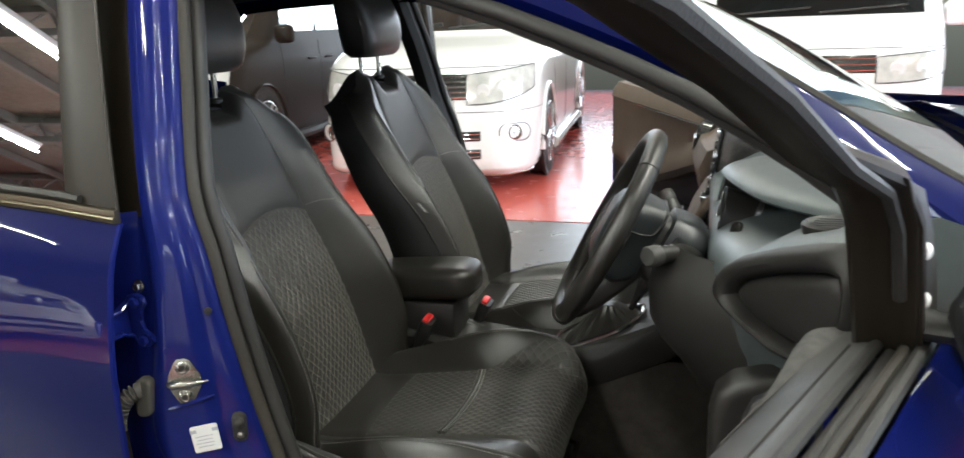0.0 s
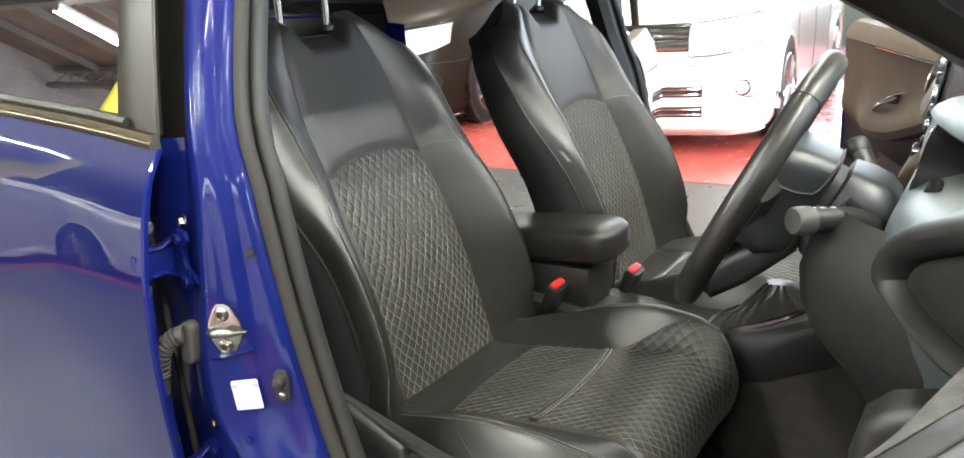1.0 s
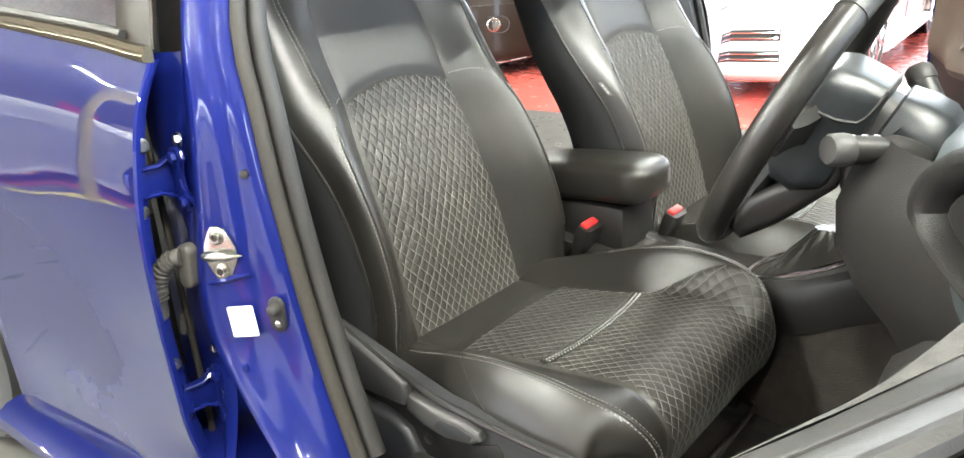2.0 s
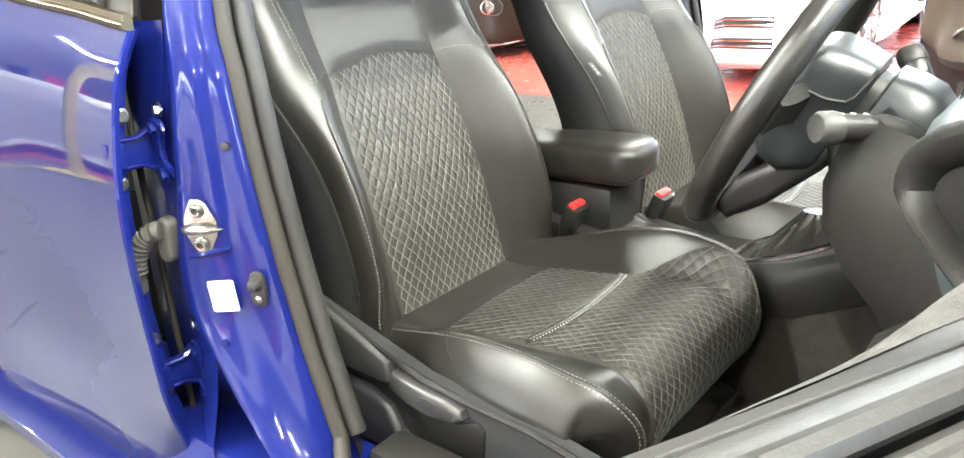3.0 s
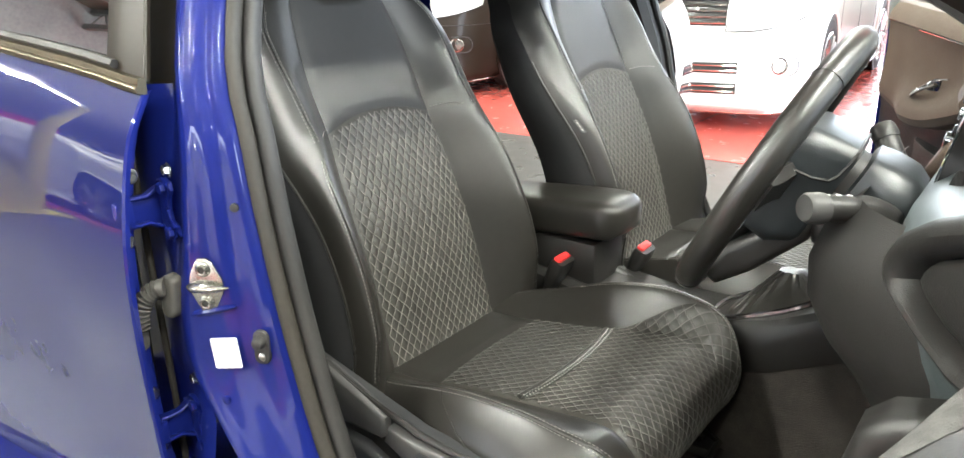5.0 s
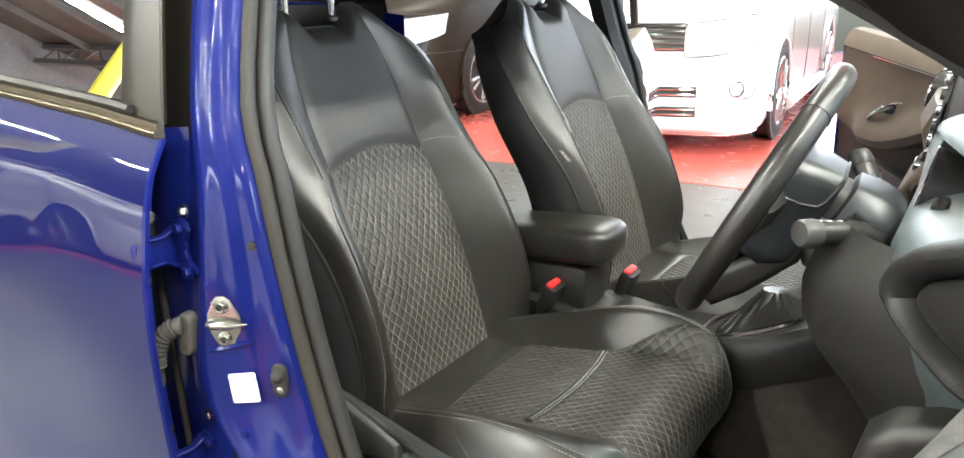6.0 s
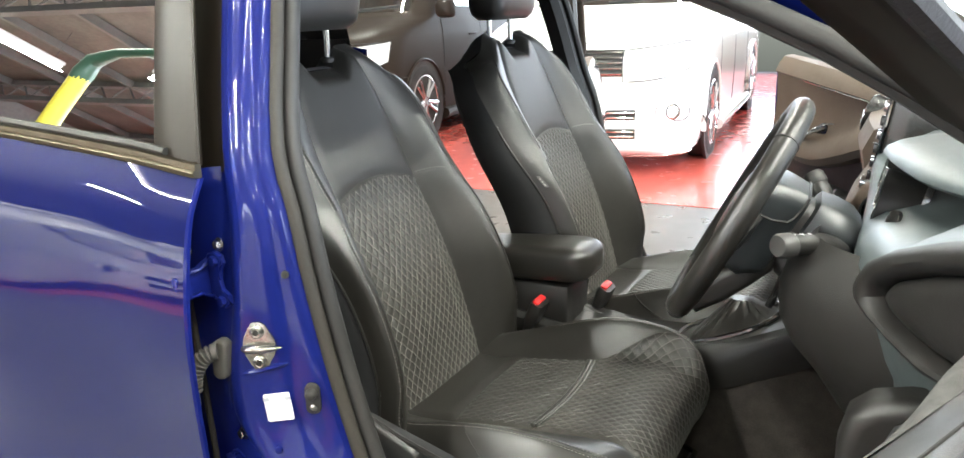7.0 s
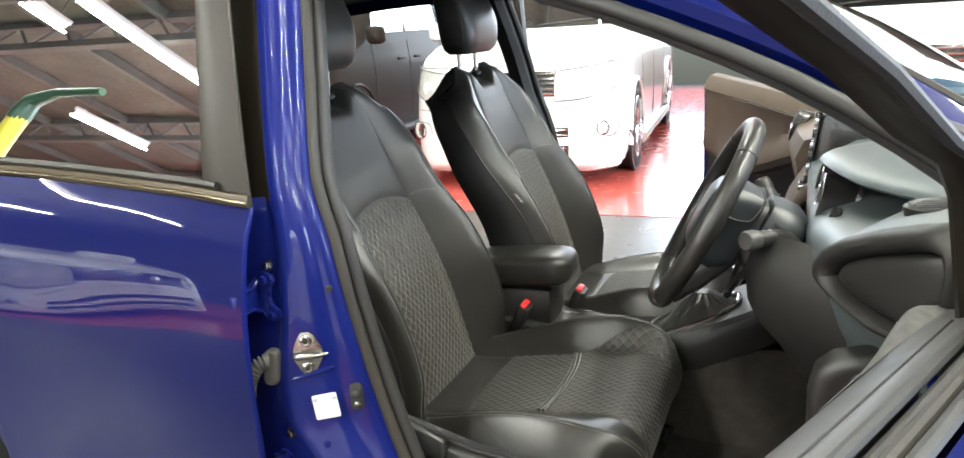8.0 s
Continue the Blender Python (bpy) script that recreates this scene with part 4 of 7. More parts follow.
# side skirts below the doors
for sg in (-1, 1):
    bm = bmesh.new()
    grid(bm, [[Vector((x, y if sg < 0 else 2 * MID - y, z)) for y, z in ((0.86, 0.255), (0.80, 0.245), (0.776, 0.228), (0.772, 0.205), (0.790, 0.170), (0.86, 0.155))] for x in [0.30 - 0.12 * i for i in range(17)]])
    part("side_skirt", bm, PAINT, car)
# sills and floor pan
for sg in (-1, 1):
    bm = bmesh.new()
    rows = []
    for x in (0.22, 0.1, -0.2, -0.5, -0.66, -0.8, -1.0, -1.4):
        sec = [(0.88, 0.19), (0.845, 0.23), (0.838, 0.29), (0.858, 0.345), (0.905, 0.352), (0.945, 0.36), (1.0, 0.35), (1.03, 0.30), (1.04, 0.22)]
        rows.append([Vector((x, y if sg < 0 else 2 * MID - y, z)) for y, z in sec])
    grid(bm, rows, cap=False)
    part("door_sill", bm, PAINT_LIT, car)
    bm = bmesh.new()
    box(bm, (-0.66, 0.965 if sg < 0 else 2 * MID - 1.035, 0.345), (0.12, 1.035 if sg < 0 else 2 * MID - 0.965, 0.372), bev=0.01)
    part("scuff_plate", bm, PLASTIC, car)
bm = bmesh.new()
box(bm, (-2.4, 0.99, 0.17), (0.45, 2 * MID - 0.99, 0.235))
part("floor_pan", bm, CARPET, car, "dark carpeted car floor", smooth=False)
bm = bmesh.new()
rows = [[Vector((x, y, z)) for x, z in ((0.15, 0.236), (0.30, 0.30), (0.38, 0.45), (0.41, 0.70))] for y in (1.0, 1.3, 1.6, 1.9, 2.2, 2.46)]
grid(bm, rows)
part("footwell_wall", bm, CARPET, car)
bm = bmesh.new()
box(bm, (0.16, 0.955, 0.25), (0.42, 0.985, 0.95), bev=0.01)
part("footwell_side_trim", bm, PLASTIC, car)
bm = bmesh.new()
grid(bm, [[Vector((-1.42, y, 0.24)), Vector((-1.40, y, 0.46)), Vector((-1.75, y, 0.50)), Vector((-1.95, y, 0.95))] for y in (1.05, 1.37, 1.69, 2.0, 2.32)])
part("rear_bench", bm, LEATHER, car, "black leather rear bench")

# far-side pillar, seen from inside
bm = bmesh.new()
rows = []
for i in range(21):
    z = 0.34 + i / 20
    l = lip(z)
    yy = 2 * MID - l.y
    rows.append([Vector((l.x - 0.075, yy + 0.02, z)), Vector((l.x - 0.08, yy - 0.03, z)), Vector((l.x - 0.10, yy - 0.05, z)), Vector((l.x - 0.14, yy - 0.05, z)), Vector((l.x - 0.16, yy + 0.02, z))])
grid(bm, rows)
part("far_pillar", bm, PLASTIC, car)
bm = bmesh.new()
tube(bm, [lip(0.36 + i * 0.05) * 1.0 + Vector((-0.07, 2 * (MID - lip(0.36 + i * 0.05).y) + 0.0, 0)) for i in range(20)], 0.011, 8)
part("far_door_seal", bm, RUBBER, car)

# ---- fittings on the pillar ----
def on_pillar(z, f):
    r, l = ridge(z), lip(z)
    out = Vector((l.y - r.y, -(l.x - r.x), 0)).normalized()
    along = (l - r).normalized()
    return r.lerp(l, f) + out * (0.010 * math.sin(math.pi * f) + 0.001), out, along


p, out, along = on_pillar(0.690, 0.36)
stk = thing("door_striker", p, "zinc plated steel door striker with two bolts", "door striker")
mst = axes(p, along, Vector((0, 0, 1)), out)
bm = bmesh.new()
slab(bm, [(-0.009, 0.040), (0.004, 0.041), (0.012, 0.036), (0.018, 0.024), (0.025, 0.012), (0.027, 0.0), (0.024, -0.012), (0.016, -0.026), (0.012, -0.036), (0.004, -0.041), (-0.009, -0.040), (-0.016, -0.030), (-0.024, -0.014), (-0.027, 0.0), (-0.024, 0.014), (-0.016, 0.030)], 0.0035, mst, 0.0012)
part("base_plate", bm, STEEL, stk)
bm = bmesh.new()
tube(bm, [mst @ Vector(q) for q in ((-0.024, -0.003, 0.003), (-0.016, -0.002, 0.008), (-0.004, 0.0, 0.010), (0.010, 0.0, 0.011), (0.022, 0.0, 0.010), (0.037, 0.001, 0.007))], [0.007, 0.0095, 0.0095, 0.0085, 0.006, 0.0015], 14, flat=0.8)
part("striker_bar", bm, STEEL, stk)
for yy in (0.025, -0.025):
    bm = bmesh.new()
    lathe(bm, [(0.0112, 0), (0.0112, 0.0015), (0.0085, 0.003), (0.0085, 0.0055), (0.0068, 0.0065), (0.0050, 0.0062), (0.0046, 0.0030)], mst @ Matrix.Translation((-0.001, yy, 0.0036)), 20)
    bolt = part("striker_bolt", bm, STEEL, stk)
    # dark disc puts the bolt socket's shade into the colour
    bm = bmesh.new()
    lathe(bm, [(0.0044, 0), (0.0044, 0.0012), (0.001, 0.0014)], mst @ Matrix.Translation((-0.001, yy, 0.0068)), 6)
    part("socket_shade", bm, RUBBER, bolt)

p, out, along = on_pillar(0.592, 0.50)
bm = bmesh.new()
mlab = axes(p + out * 0.003, (along + Vector((0, 0, 0.16))).normalized(), Vector((-0.14, 0, 1)), out)
slab(bm, round_rect(0.045, 0.046, 0.003, 3), 0.0008, mlab)
lab = solo("pillar_label", bm, LABEL, "white paper data label stuck on blue pillar", "label")
bm = bmesh.new()
for k in range(2):
    slab(bm, round_rect(0.010, 0.006, 0.001, 2), 0.0003, mlab @ Matrix.Translation((-0.018 + 0.036 * k, 0.014 - 0.001 * k, 0.0009)))
for k in range(4):
    slab(bm, round_rect(0.030 - 0.004 * (k % 2), 0.0012, 0.0004, 1), 0.0003, mlab @ Matrix.Translation((-0.002, 0.004 - 0.006 * k, 0.0009)))
part("label_print", bm, PRINT, lab)

p, out, along = on_pillar(0.605, 0.86)
sw = thing("door_light_switch", p, "black rubber door light switch on blue pillar", "switch")
msw = axes(p, along, Vector((0, 0, 1)), out)
bm = bmesh.new()
slab(bm, round_rect(0.024, 0.052, 0.011, 6), 0.006, msw, 0.002)
part("switch_base", bm, RUBBER, sw)
bm = bmesh.new()
lathe(bm, [(0.0095, 0.004), (0.0095, 0.012), (0.007, 0.018), (0.003, 0.020)], msw @ Matrix.Translation((0, 0.010, 0)), 16)
part("plunger", bm, RUBBER, sw)
bm = bmesh.new()
lathe(bm, [(0.006, 0.004), (0.006, 0.007), (0.003, 0.0085)], msw @ Matrix.Translation((0.001, -0.014, 0)), 12)
part("switch_screw", bm, STEEL, sw)
# pressed ridge below the striker
bm = bmesh.new()
a, oa, _ = on_pillar(0.640, 0.10)
b2, ob2, _ = on_pillar(0.662, 0.68)
tube(bm, [a.lerp(b2, k / 6) + oa * (0.000 + 0.003 * math.sin(math.pi * k / 6)) for k in range(7)], [0.002, 0.004, 0.005, 0.005, 0.005, 0.004, 0.002], 8)
part("pressed_ridge", bm, PAINT_LIT, pillar)
for z, f in ((0.742, 0.12), (0.52, 0.30), (0.80, 0.86)):
    p, out, along = on_pillar(z, f)
    bm = bmesh.new()
    lathe(bm, [(0.006, -0.002), (0.006, 0.0025), (0.004, 0.003)], axes(p, along, Vector((0, 0, 1)), out), 12)
    part("body_plug", bm, RUBBER if f > 0.8 else PAINT_LIT, pillar)


# wiring boot between pillar and rear door
t = thing("wiring_boot", (-0.93, 0.87, 0.655), "grey ribbed rubber wiring boot at door gap", "cable boot")
BOOT_N = Vector((0.12, -1.0, 0.0)).normalized()
bm = bmesh.new()
slab(bm, round_rect(0.028, 0.068, 0.0125, 8), 0.018, axes((-0.941, 0.892, 0.662), (1, 0.12, 0), (0.10, 0, 1), BOOT_N), 0.005, 3)
part("boot_flange", bm, GREY_BOOT, t)
bm = bmesh.new()
slab(bm, round_rect(0.024, 0.066, 0.011, 6), 0.008, axes((-0.972, 0.843, 0.615), (0.3, -0.95, 0), (0.0, 0, 1), (0.95, 0.3, 0)), 0.004, 3)
part("door_grommet", bm, GREY_BOOT, t)
bm = bmesh.new()
pts, rad = [], []
for k in range(45):
    f = k / 44
    a = f * math.pi * 0.5
    pts.append(Vector((-0.936 - 0.032 * math.sin(a), 0.872 - 0.028 * math.sin(a), 0.680 - 0.062 * (1 - math.cos(a)))))
    rad.append((0.0135 if f < 0.12 else 0.0115) + (0.0028 * (1 if k % 4 < 2 else -1) if f > 0.12 else 0.0))
tube(bm, pts, rad, 14)
part("bellows", bm, GREY_BOOT, t)

# ---- rear door, shut ----
rd = thing("rear_door", (-1.4, 0.85, 0.3), "glossy royal blue closed rear car door", "car door")
bm = bmesh.new()
rows = []
for i in range(45):
    f = i / 44
    x = -0.945 - 0.915 * f
    z0, z1 = arch_low(x, -1.93, 0.25), curve(BELT, x) - 0.012
    row = []
    for k in range(29):
        z = z0 + (z1 - z0) * k / 28
        zz = 0.25 + (0.945 - 0.25) * (z - 0.25) / (z1 - 0.25)
        y = curve(SKIN, zz)
        y += 0.035 * math.exp((x + 0.945) / 0.05) * (1 - smooth(0.25, 0.44, z))
        y -= 0.012 * smooth(1.2, 1.7, -x)
        y -= 0.006 * math.exp(-(((zz - 0.70) / 0.05) ** 2)) * smooth(1.05, 1.5, -x)
        row.append(Vector((x, y, z)))
    rows.append(row)
grid(bm, rows)
part("door_skin", bm, PAINT, rd)
# folded front edge and inner shell of the door
bm = bmesh.new()
edge = rows[0]
grid(bm, [[p, p + Vector((0.0035, 0.003, 0)), p + Vector((0.003, 0.010, 0)), p + Vector((-0.006, 0.011, 0)), p + Vector((-0.026, 0.013, 0)), p + Vector((-0.028, 0.034, 0)), p + Vector((-0.058, 0.040, 0)), p + Vector((-0.10, 0.044, 0))] for p in edge])
part("door_edge", bm, PAINT_LIT, rd)
bm = bmesh.new()
tube(bm, [p + Vector((-0.080, 0.048, 0)) for p in edge], 0.006, 8)
part("door_seal", bm, RUBBER, rd)
for z in (0.840, 0.749, 0.508, 0.416):
    bm = bmesh.new()
    lens_bolt(bm, (-0.971, 0.846 if z < 0.8 else 0.866, z), (1, -0.2, 0), 0.0085, 0.006)
    part("hinge_bolt", bm, STEEL, rd, "bare steel bolt")
# belt moulding, glass, frame
bm = bmesh.new()
grid(bm, [[Vector((x, y, curve(BELT, x) + z)) for y, z in ((0.888, -0.013), (0.8815, -0.011), (0.8795, -0.004), (0.8815, -0.001), (0.8845, 0.0), (0.8845, 0.003), (0.8855, 0.0085), (0.893, 0.0095), (0.897, 0.006), (0.897, -0.013))] for x in [-0.947 - 0.92 * i / 30 for i in range(31)]], cap=True)
part("belt_moulding", bm, BRUSHED, rd, "bronze toned belt moulding")
bm = bmesh.new()
tube(bm, [(x, 0.898, curve(BELT, x) + 0.014) for x in [-1.02 - 0.84 * i / 24 for i in range(25)]], 0.007, 6)
part("glass_wiper", bm, RUBBER, rd)


def glass_y(z):
    return 0.907 + 0.30 * (z - 0.96) + 0.10 * max(0.0, z - 0.96) ** 2


bm = bmesh.new()
grid(bm, [[Vector((x - 0.02 * (z - 0.95) / 0.4, glass_y(z), z)) for z in [curve(BELT, x) - 0.01 + (1.345 - curve(BELT, x)) * k / 12 for k in range(13)]] for x in [-1.03 - 0.84 * i / 20 for i in range(21)]])
g = part("window_glass", bm, WINDOW, rd, "dark tinted window glass")
bm = bmesh.new()
rows = []
for k in range(17):
    z = 0.968 + 0.39 * k / 16
    xf, xr = -0.952 - 0.235 * (z - 0.957), -1.052 - 0.165 * (z - 0.957)
    y = glass_y(z) - 0.010
    rows.append([Vector((xf - 0.004, y + 0.012, z)), Vector((xf, y + 0.004, z)), Vector((xf - 0.002, y + 0.0005, z)), Vector(((xf + xr) / 2, y - 0.002, z)), Vector((xr + 0.006, y, z)), Vector((xr, y + 0.003, z)), Vector((xr, y + 0.02, z))])
grid(bm, rows)
part("pillar_garnish", bm, SATIN_BLACK, rd, "satin black window pillar garnish")
bm = bmesh.new()
tube(bm, [(x, glass_y(1.345) - 0.004, 1.352) for x in (-1.03, -1.3, -1.6, -1.88)], 0.018, 8, flat=1.2)
part("window_frame", bm, SATIN_BLACK, rd)

def hinge(z, up):
    """A pressed hinge: a lobed plate on the pillar, a flanged arm, a knuckle on the door. up tips the plate."""
    m = axes((-0.952, 0.904, z), (1, -0.12, 0), (0, 0, 1), (-0.12, -1, 0))
    lobes = [(-0.026, 0.026), (-0.010, 0.034), (-0.004, 0.050), (0.010, 0.056), (0.024, 0.050), (0.028, 0.036), (0.020, 0.022), (0.016, 0.0), (0.020, -0.020), (0.034, -0.030), (0.036, -0.046), (0.024, -0.056), (0.008, -0.052), (-0.004, -0.036), (-0.026, -0.026)]
    lobes = [(x, y * 0.80 + up * x) for x, y in lobes]
    bm = bmesh.new()
    slab(bm, lobes, 0.006, m, 0.002)
    t = part("hinge", bm, PAINT_LIT, rd, "royal blue painted steel hinge")
    bm = bmesh.new()
    tube(bm, [m @ Vector((x * 0.97, y * 0.97, 0.006)) for x, y in lobes], 0.0028, 6, closed=True)
    part("hinge_rim", bm, PAINT_LIT, t)
    arm = axes((-0.966, 0.903, z), (-0.12, -1, 0), (0, 0, 1), (1, -0.12, 0))
    prof = [(0.0, 0.030), (0.012, 0.026), (0.024, 0.019), (0.066, 0.020), (0.066, -0.020), (0.024, -0.019), (0.012, -0.026), (0.0, -0.030)]
    bm = bmesh.new()
    slab(bm, prof, 0.005, arm, 0.0015)
    a = part("hinge_arm", bm, PAINT_LIT, t)
    for k in (0, 4):
        bm = bmesh.new()
        q = prof[k:k + 4]
        grid(bm, [[arm @ Vector((x, y + dy, w)) for dy, w in ((0.0025, 0.0), (0.003, 0.012), (0.0, 0.0145), (-0.003, 0.012), (-0.003, 0.0))] for x, y in q], cap=True)
        part("arm_flange", bm, PAINT_LIT, a)
    bm = bmesh.new()
    box(bm, (0.046, -0.020, 0.004), (0.072, 0.020, 0.020), arm, 0.005)
    part("knuckle", bm, PAINT_LIT, t)
    bm = bmesh.new()
    tube(bm, [arm @ Vector((0.060, -0.030, 0.012)), arm @ Vector((0.060, 0.030, 0.012))], 0.0065, 10)
    part("hinge_pin", bm, PAINT_LIT, t)
    for dx, dz in ((0.011, 0.031), (0.020, -0.033)):
        bm = bmesh.new()
        lens_bolt(bm, m @ Vector((dx, dz + up * dx, 0.006)), Vector((-0.12, -1, 0)), 0.0085, 0.008)
        part("hinge_bolt", bm, PAINT_LIT, t)
    return t


hinge(0.790, 0.0)
hinge(0.446, -0.20)
for p in ((-0.938, 0.906, 0.845), (-0.922, 0.893, 0.530)):
    bm = bmesh.new()
    lens_bolt(bm, p, (-0.25, -1, 0), 0.0085, 0.008)
    part("pillar_bolt", bm, STEEL, car, "bare steel bolt")
# brown rubber strip down the gap
bm = bmesh.new()
tube(bm, [(-1.012 + 0.010 * math.sin(z * 5), 0.902, z) for z in [0.30 + 0.03 * i for i in range(22)]], 0.0055, 8)
part("gap_seal", bm, RUBBER_WARM, rd, "brown-black rubber strip")

# ---- open driver's door ----
ANG = radians(68.5)
HX, HY = 0.170, 0.790
DIRV = Vector((-math.cos(ANG), -math.sin(ANG), 0))
OUTV = Vector((math.sin(ANG), -math.cos(ANG), 0))


def dp(s, w, z):
    """A place on the open door: s along it from the mirror corner, w outwards from its skin."""
    return Vector((HX, HY, 0)) + DIRV * s + OUTV * w + Vector((0, 0, z))


fd = thing("front_door", dp(0.5, 0, 0.3), "royal blue front car door swung wide open, window lowered", "car door", "front doors")


def belt_d(s):
    return 0.880 + 0.066 * s


def door_skin_w(z):
    return 0.886 - curve(SKIN, min(z, 0.945))


bm = bmesh.new()
rows = []
for i in range(31):
    s = -0.12 + 1.155 * i / 30
    rows.append([dp(s, door_skin_w(0.285 + (0.945 - 0.285) * k / 24), 0.285 + (belt_d(s) - 0.018 - 0.285) * k / 24) for k in range(25)])
grid(bm, rows)
part("door_skin", bm, PAINT, fd)
bm = bmesh.new()
for s in (-0.12, 1.035):
    grid(bm, [[dp(s, door_skin_w(0.285 + 0.66 * k / 12), 0.285 + (belt_d(s) - 0.018 - 0.285) * k / 12), dp(s, -0.06, 0.285 + (belt_d(s) - 0.018 - 0.285) * k / 12), dp(s, -0.13, 0.32 + (belt_d(s) - 0.06 - 0.32) * k / 12)] for k in range(13)])
part("door_edge", bm, PAINT_LIT, fd)
# belt seals on either side of the window slot
for nm, w0, z0, r, mt in (("outer_belt_moulding", -0.006, 0.000, 0.008, RUBBER), ("outer_glass_wiper", -0.022, -0.001, 0.0065, RUBBER_WARM), ("glass_channel", -0.036, -0.010, 0.0065, RUBBER), ("inner_glass_wiper", -0.050, -0.001, 0.007, RUBBER)):
    bm = bmesh.new()
    tube(bm, [dp(s, w0, belt_d(s) + z0) for s in [-0.04 + 1.07 * i / 20 for i in range(21)]], r, 8)
    part(nm, bm, mt, fd)
# inner trim: satin top, woven insert, lower card
def trim_z(s, w):
    """Height of the trim's top at a place: it rolls down from the belt and swells at the front."""
    drop = curve([(0.050, -0.010), (0.054, 0.001), (0.062, 0.0), (0.075, -0.006), (0.09, -0.016), (0.105, -0.027), (0.12, -0.040), (0.13, -0.051), (0.136, -0.066), (0.138, -0.09)], w)
    return belt_d(s) + drop + 0.034 * math.exp(-((s / 0.09) ** 2)) * smooth(0.085, 0.13, w)


bm = bmesh.new()
grid(bm, [[dp(s, -w, trim_z(s, w)) for w in (0.050, 0.054, 0.062, 0.070, 0.080, 0.09, 0.10, 0.11, 0.12, 0.13, 0.136, 0.138)] + [dp(s, -0.134, belt_d(s) - 0.13)] for s in [-0.10 + 1.12 * i / 60 for i in range(61)]])
trim = part("trim_top", bm, TRIM_GREY, fd, "light grey satin door trim top")
bm = bmesh.new()
rows = []
for i in range(31):
    s = -0.10 + 0.36 * i / 30
    w0 = 0.096 + 0.036 * smooth(-0.02, 0.26, s)
    row = []
    for k in range(9):
        w = w0 + (0.139 - w0) * k / 8
        row.append(dp(s, -w - 0.0015, trim_z(s, w) + 0.0022 * min(1, k / 1.5)))
    rows.append(row + [dp(s, -0.138, belt_d(s) - 0.13)])
grid(bm, rows)
part("trim_fabric", bm, TRIM_FABRIC, fd, "speckled grey woven trim")
bm = bmesh.new()
tube(bm, [dp(s, -0.0755, trim_z(s, 0.0755) + 0.0006) for s in [0.03 + 1.0 * i / 40 for i in range(41)]], 0.0014, 6)
part("trim_seam", bm, RUBBER, trim)
bm = bmesh.new()
grid(bm, [[dp(s, -0.134, belt_d(s) - 0.13), dp(s, -0.134, 0.70), dp(s, -0.135, 0.62), dp(s, -0.12, 0.58), dp(s, -0.115, 0.36), dp(s, -0.08, 0.30)] for s in [-0.10 + 1.12 * i / 14 for i in range(15)]])
part("trim_card", bm, PLASTIC_GREY, fd)
# window frame: slanted front, top, rear post, and the mirror corner; rows are inner edge s, z and depth w
FR = [(0.015, 0.860, -0.036), (0.060, 0.950, -0.036), (0.100, 1.030, -0.037), (0.160, 1.078, -0.038), (0.30, 1.124, -0.040), (0.45, 1.190, -0.045), (0.60, 1.243, -0.050), (0.72, 1.275, -0.057), (0.84, 1.30, -0.065), (0.93, 1.305, -0.07), (0.99, 1.28, -0.068), (1.015, 1.1, -0.05), (1.015, 0.95, -0.035)]
bm = bmesh.new()
rows = []
for i, (s, z, w) in enumerate(FR):
    a, b = FR[max(i - 1, 0)], FR[min(i + 1, len(FR) - 1)]
    d = Vector((b[0] - a[0], b[1] - a[1])).normalized()
    n = Vector((-d.y, d.x))
    wd = 0.030 - 0.010 * smooth(0.10, 0.35, s) + 0.02 * smooth(0.85, 1.0, s)
    out = 0.030 - 0.026 * smooth(0.10, 0.32, s)
    sec = [(0.004, -0.012), (0.004, out - 0.010), (0.007, out), (wd * 0.5, out + 0.001), (wd * 0.85, out - 0.006), (wd, out - 0.014), (wd, -0.022), (wd * 0.7, -0.038), (0.006, -0.040), (0.0, -0.034), (0.0, -0.018)]
    rows.append([dp(s + n.x * q, w + o, z + n.y * q) for q, o in sec])
grid(bm, rows, close_u=True, cap=True)
fr = part("window_frame", bm, SATIN_BLACK, fd, "satin black door window frame")
bm = bmesh.new()
tube(bm, [dp(s, w + 0.010, z) for s, z, w in FR[1:12]], 0.007, 8)
part("glass_run", bm, RUBBER, fr)
bm = bmesh.new()
slab(bm, [(0.175, 1.096), (0.098, 1.034), (0.055, 0.945), (0.015, 0.868), (-0.115, 0.868), (-0.075, 0.935), (0.0, 1.012), (0.08, 1.070)], 0.014, axes(dp(0, -0.024, 0), DIRV, (0, 0, 1), OUTV), 0.004)
sail = part("mirror_corner", bm, SATIN_BLACK, fd, "satin black mirror corner plate")
for s, z in ((0.050, 1.000), (0.025, 0.940)):
    bm = bmesh.new()
    lathe(bm, [(0.009, 0), (0.009, 0.004), (0.005, 0.007), (0.002, 0.0075)], axes(dp(s, -0.010, z), DIRV, (0, 0, 1), OUTV), 12)
    part("corner_clip", bm, LABEL, sail, "white plastic clip")
# door mirror
mir = thing("door_mirror", dp(0.10, 0.02, 0.93), "dark grey door mirror housing on open door", "door mirror")
bm = bmesh.new()
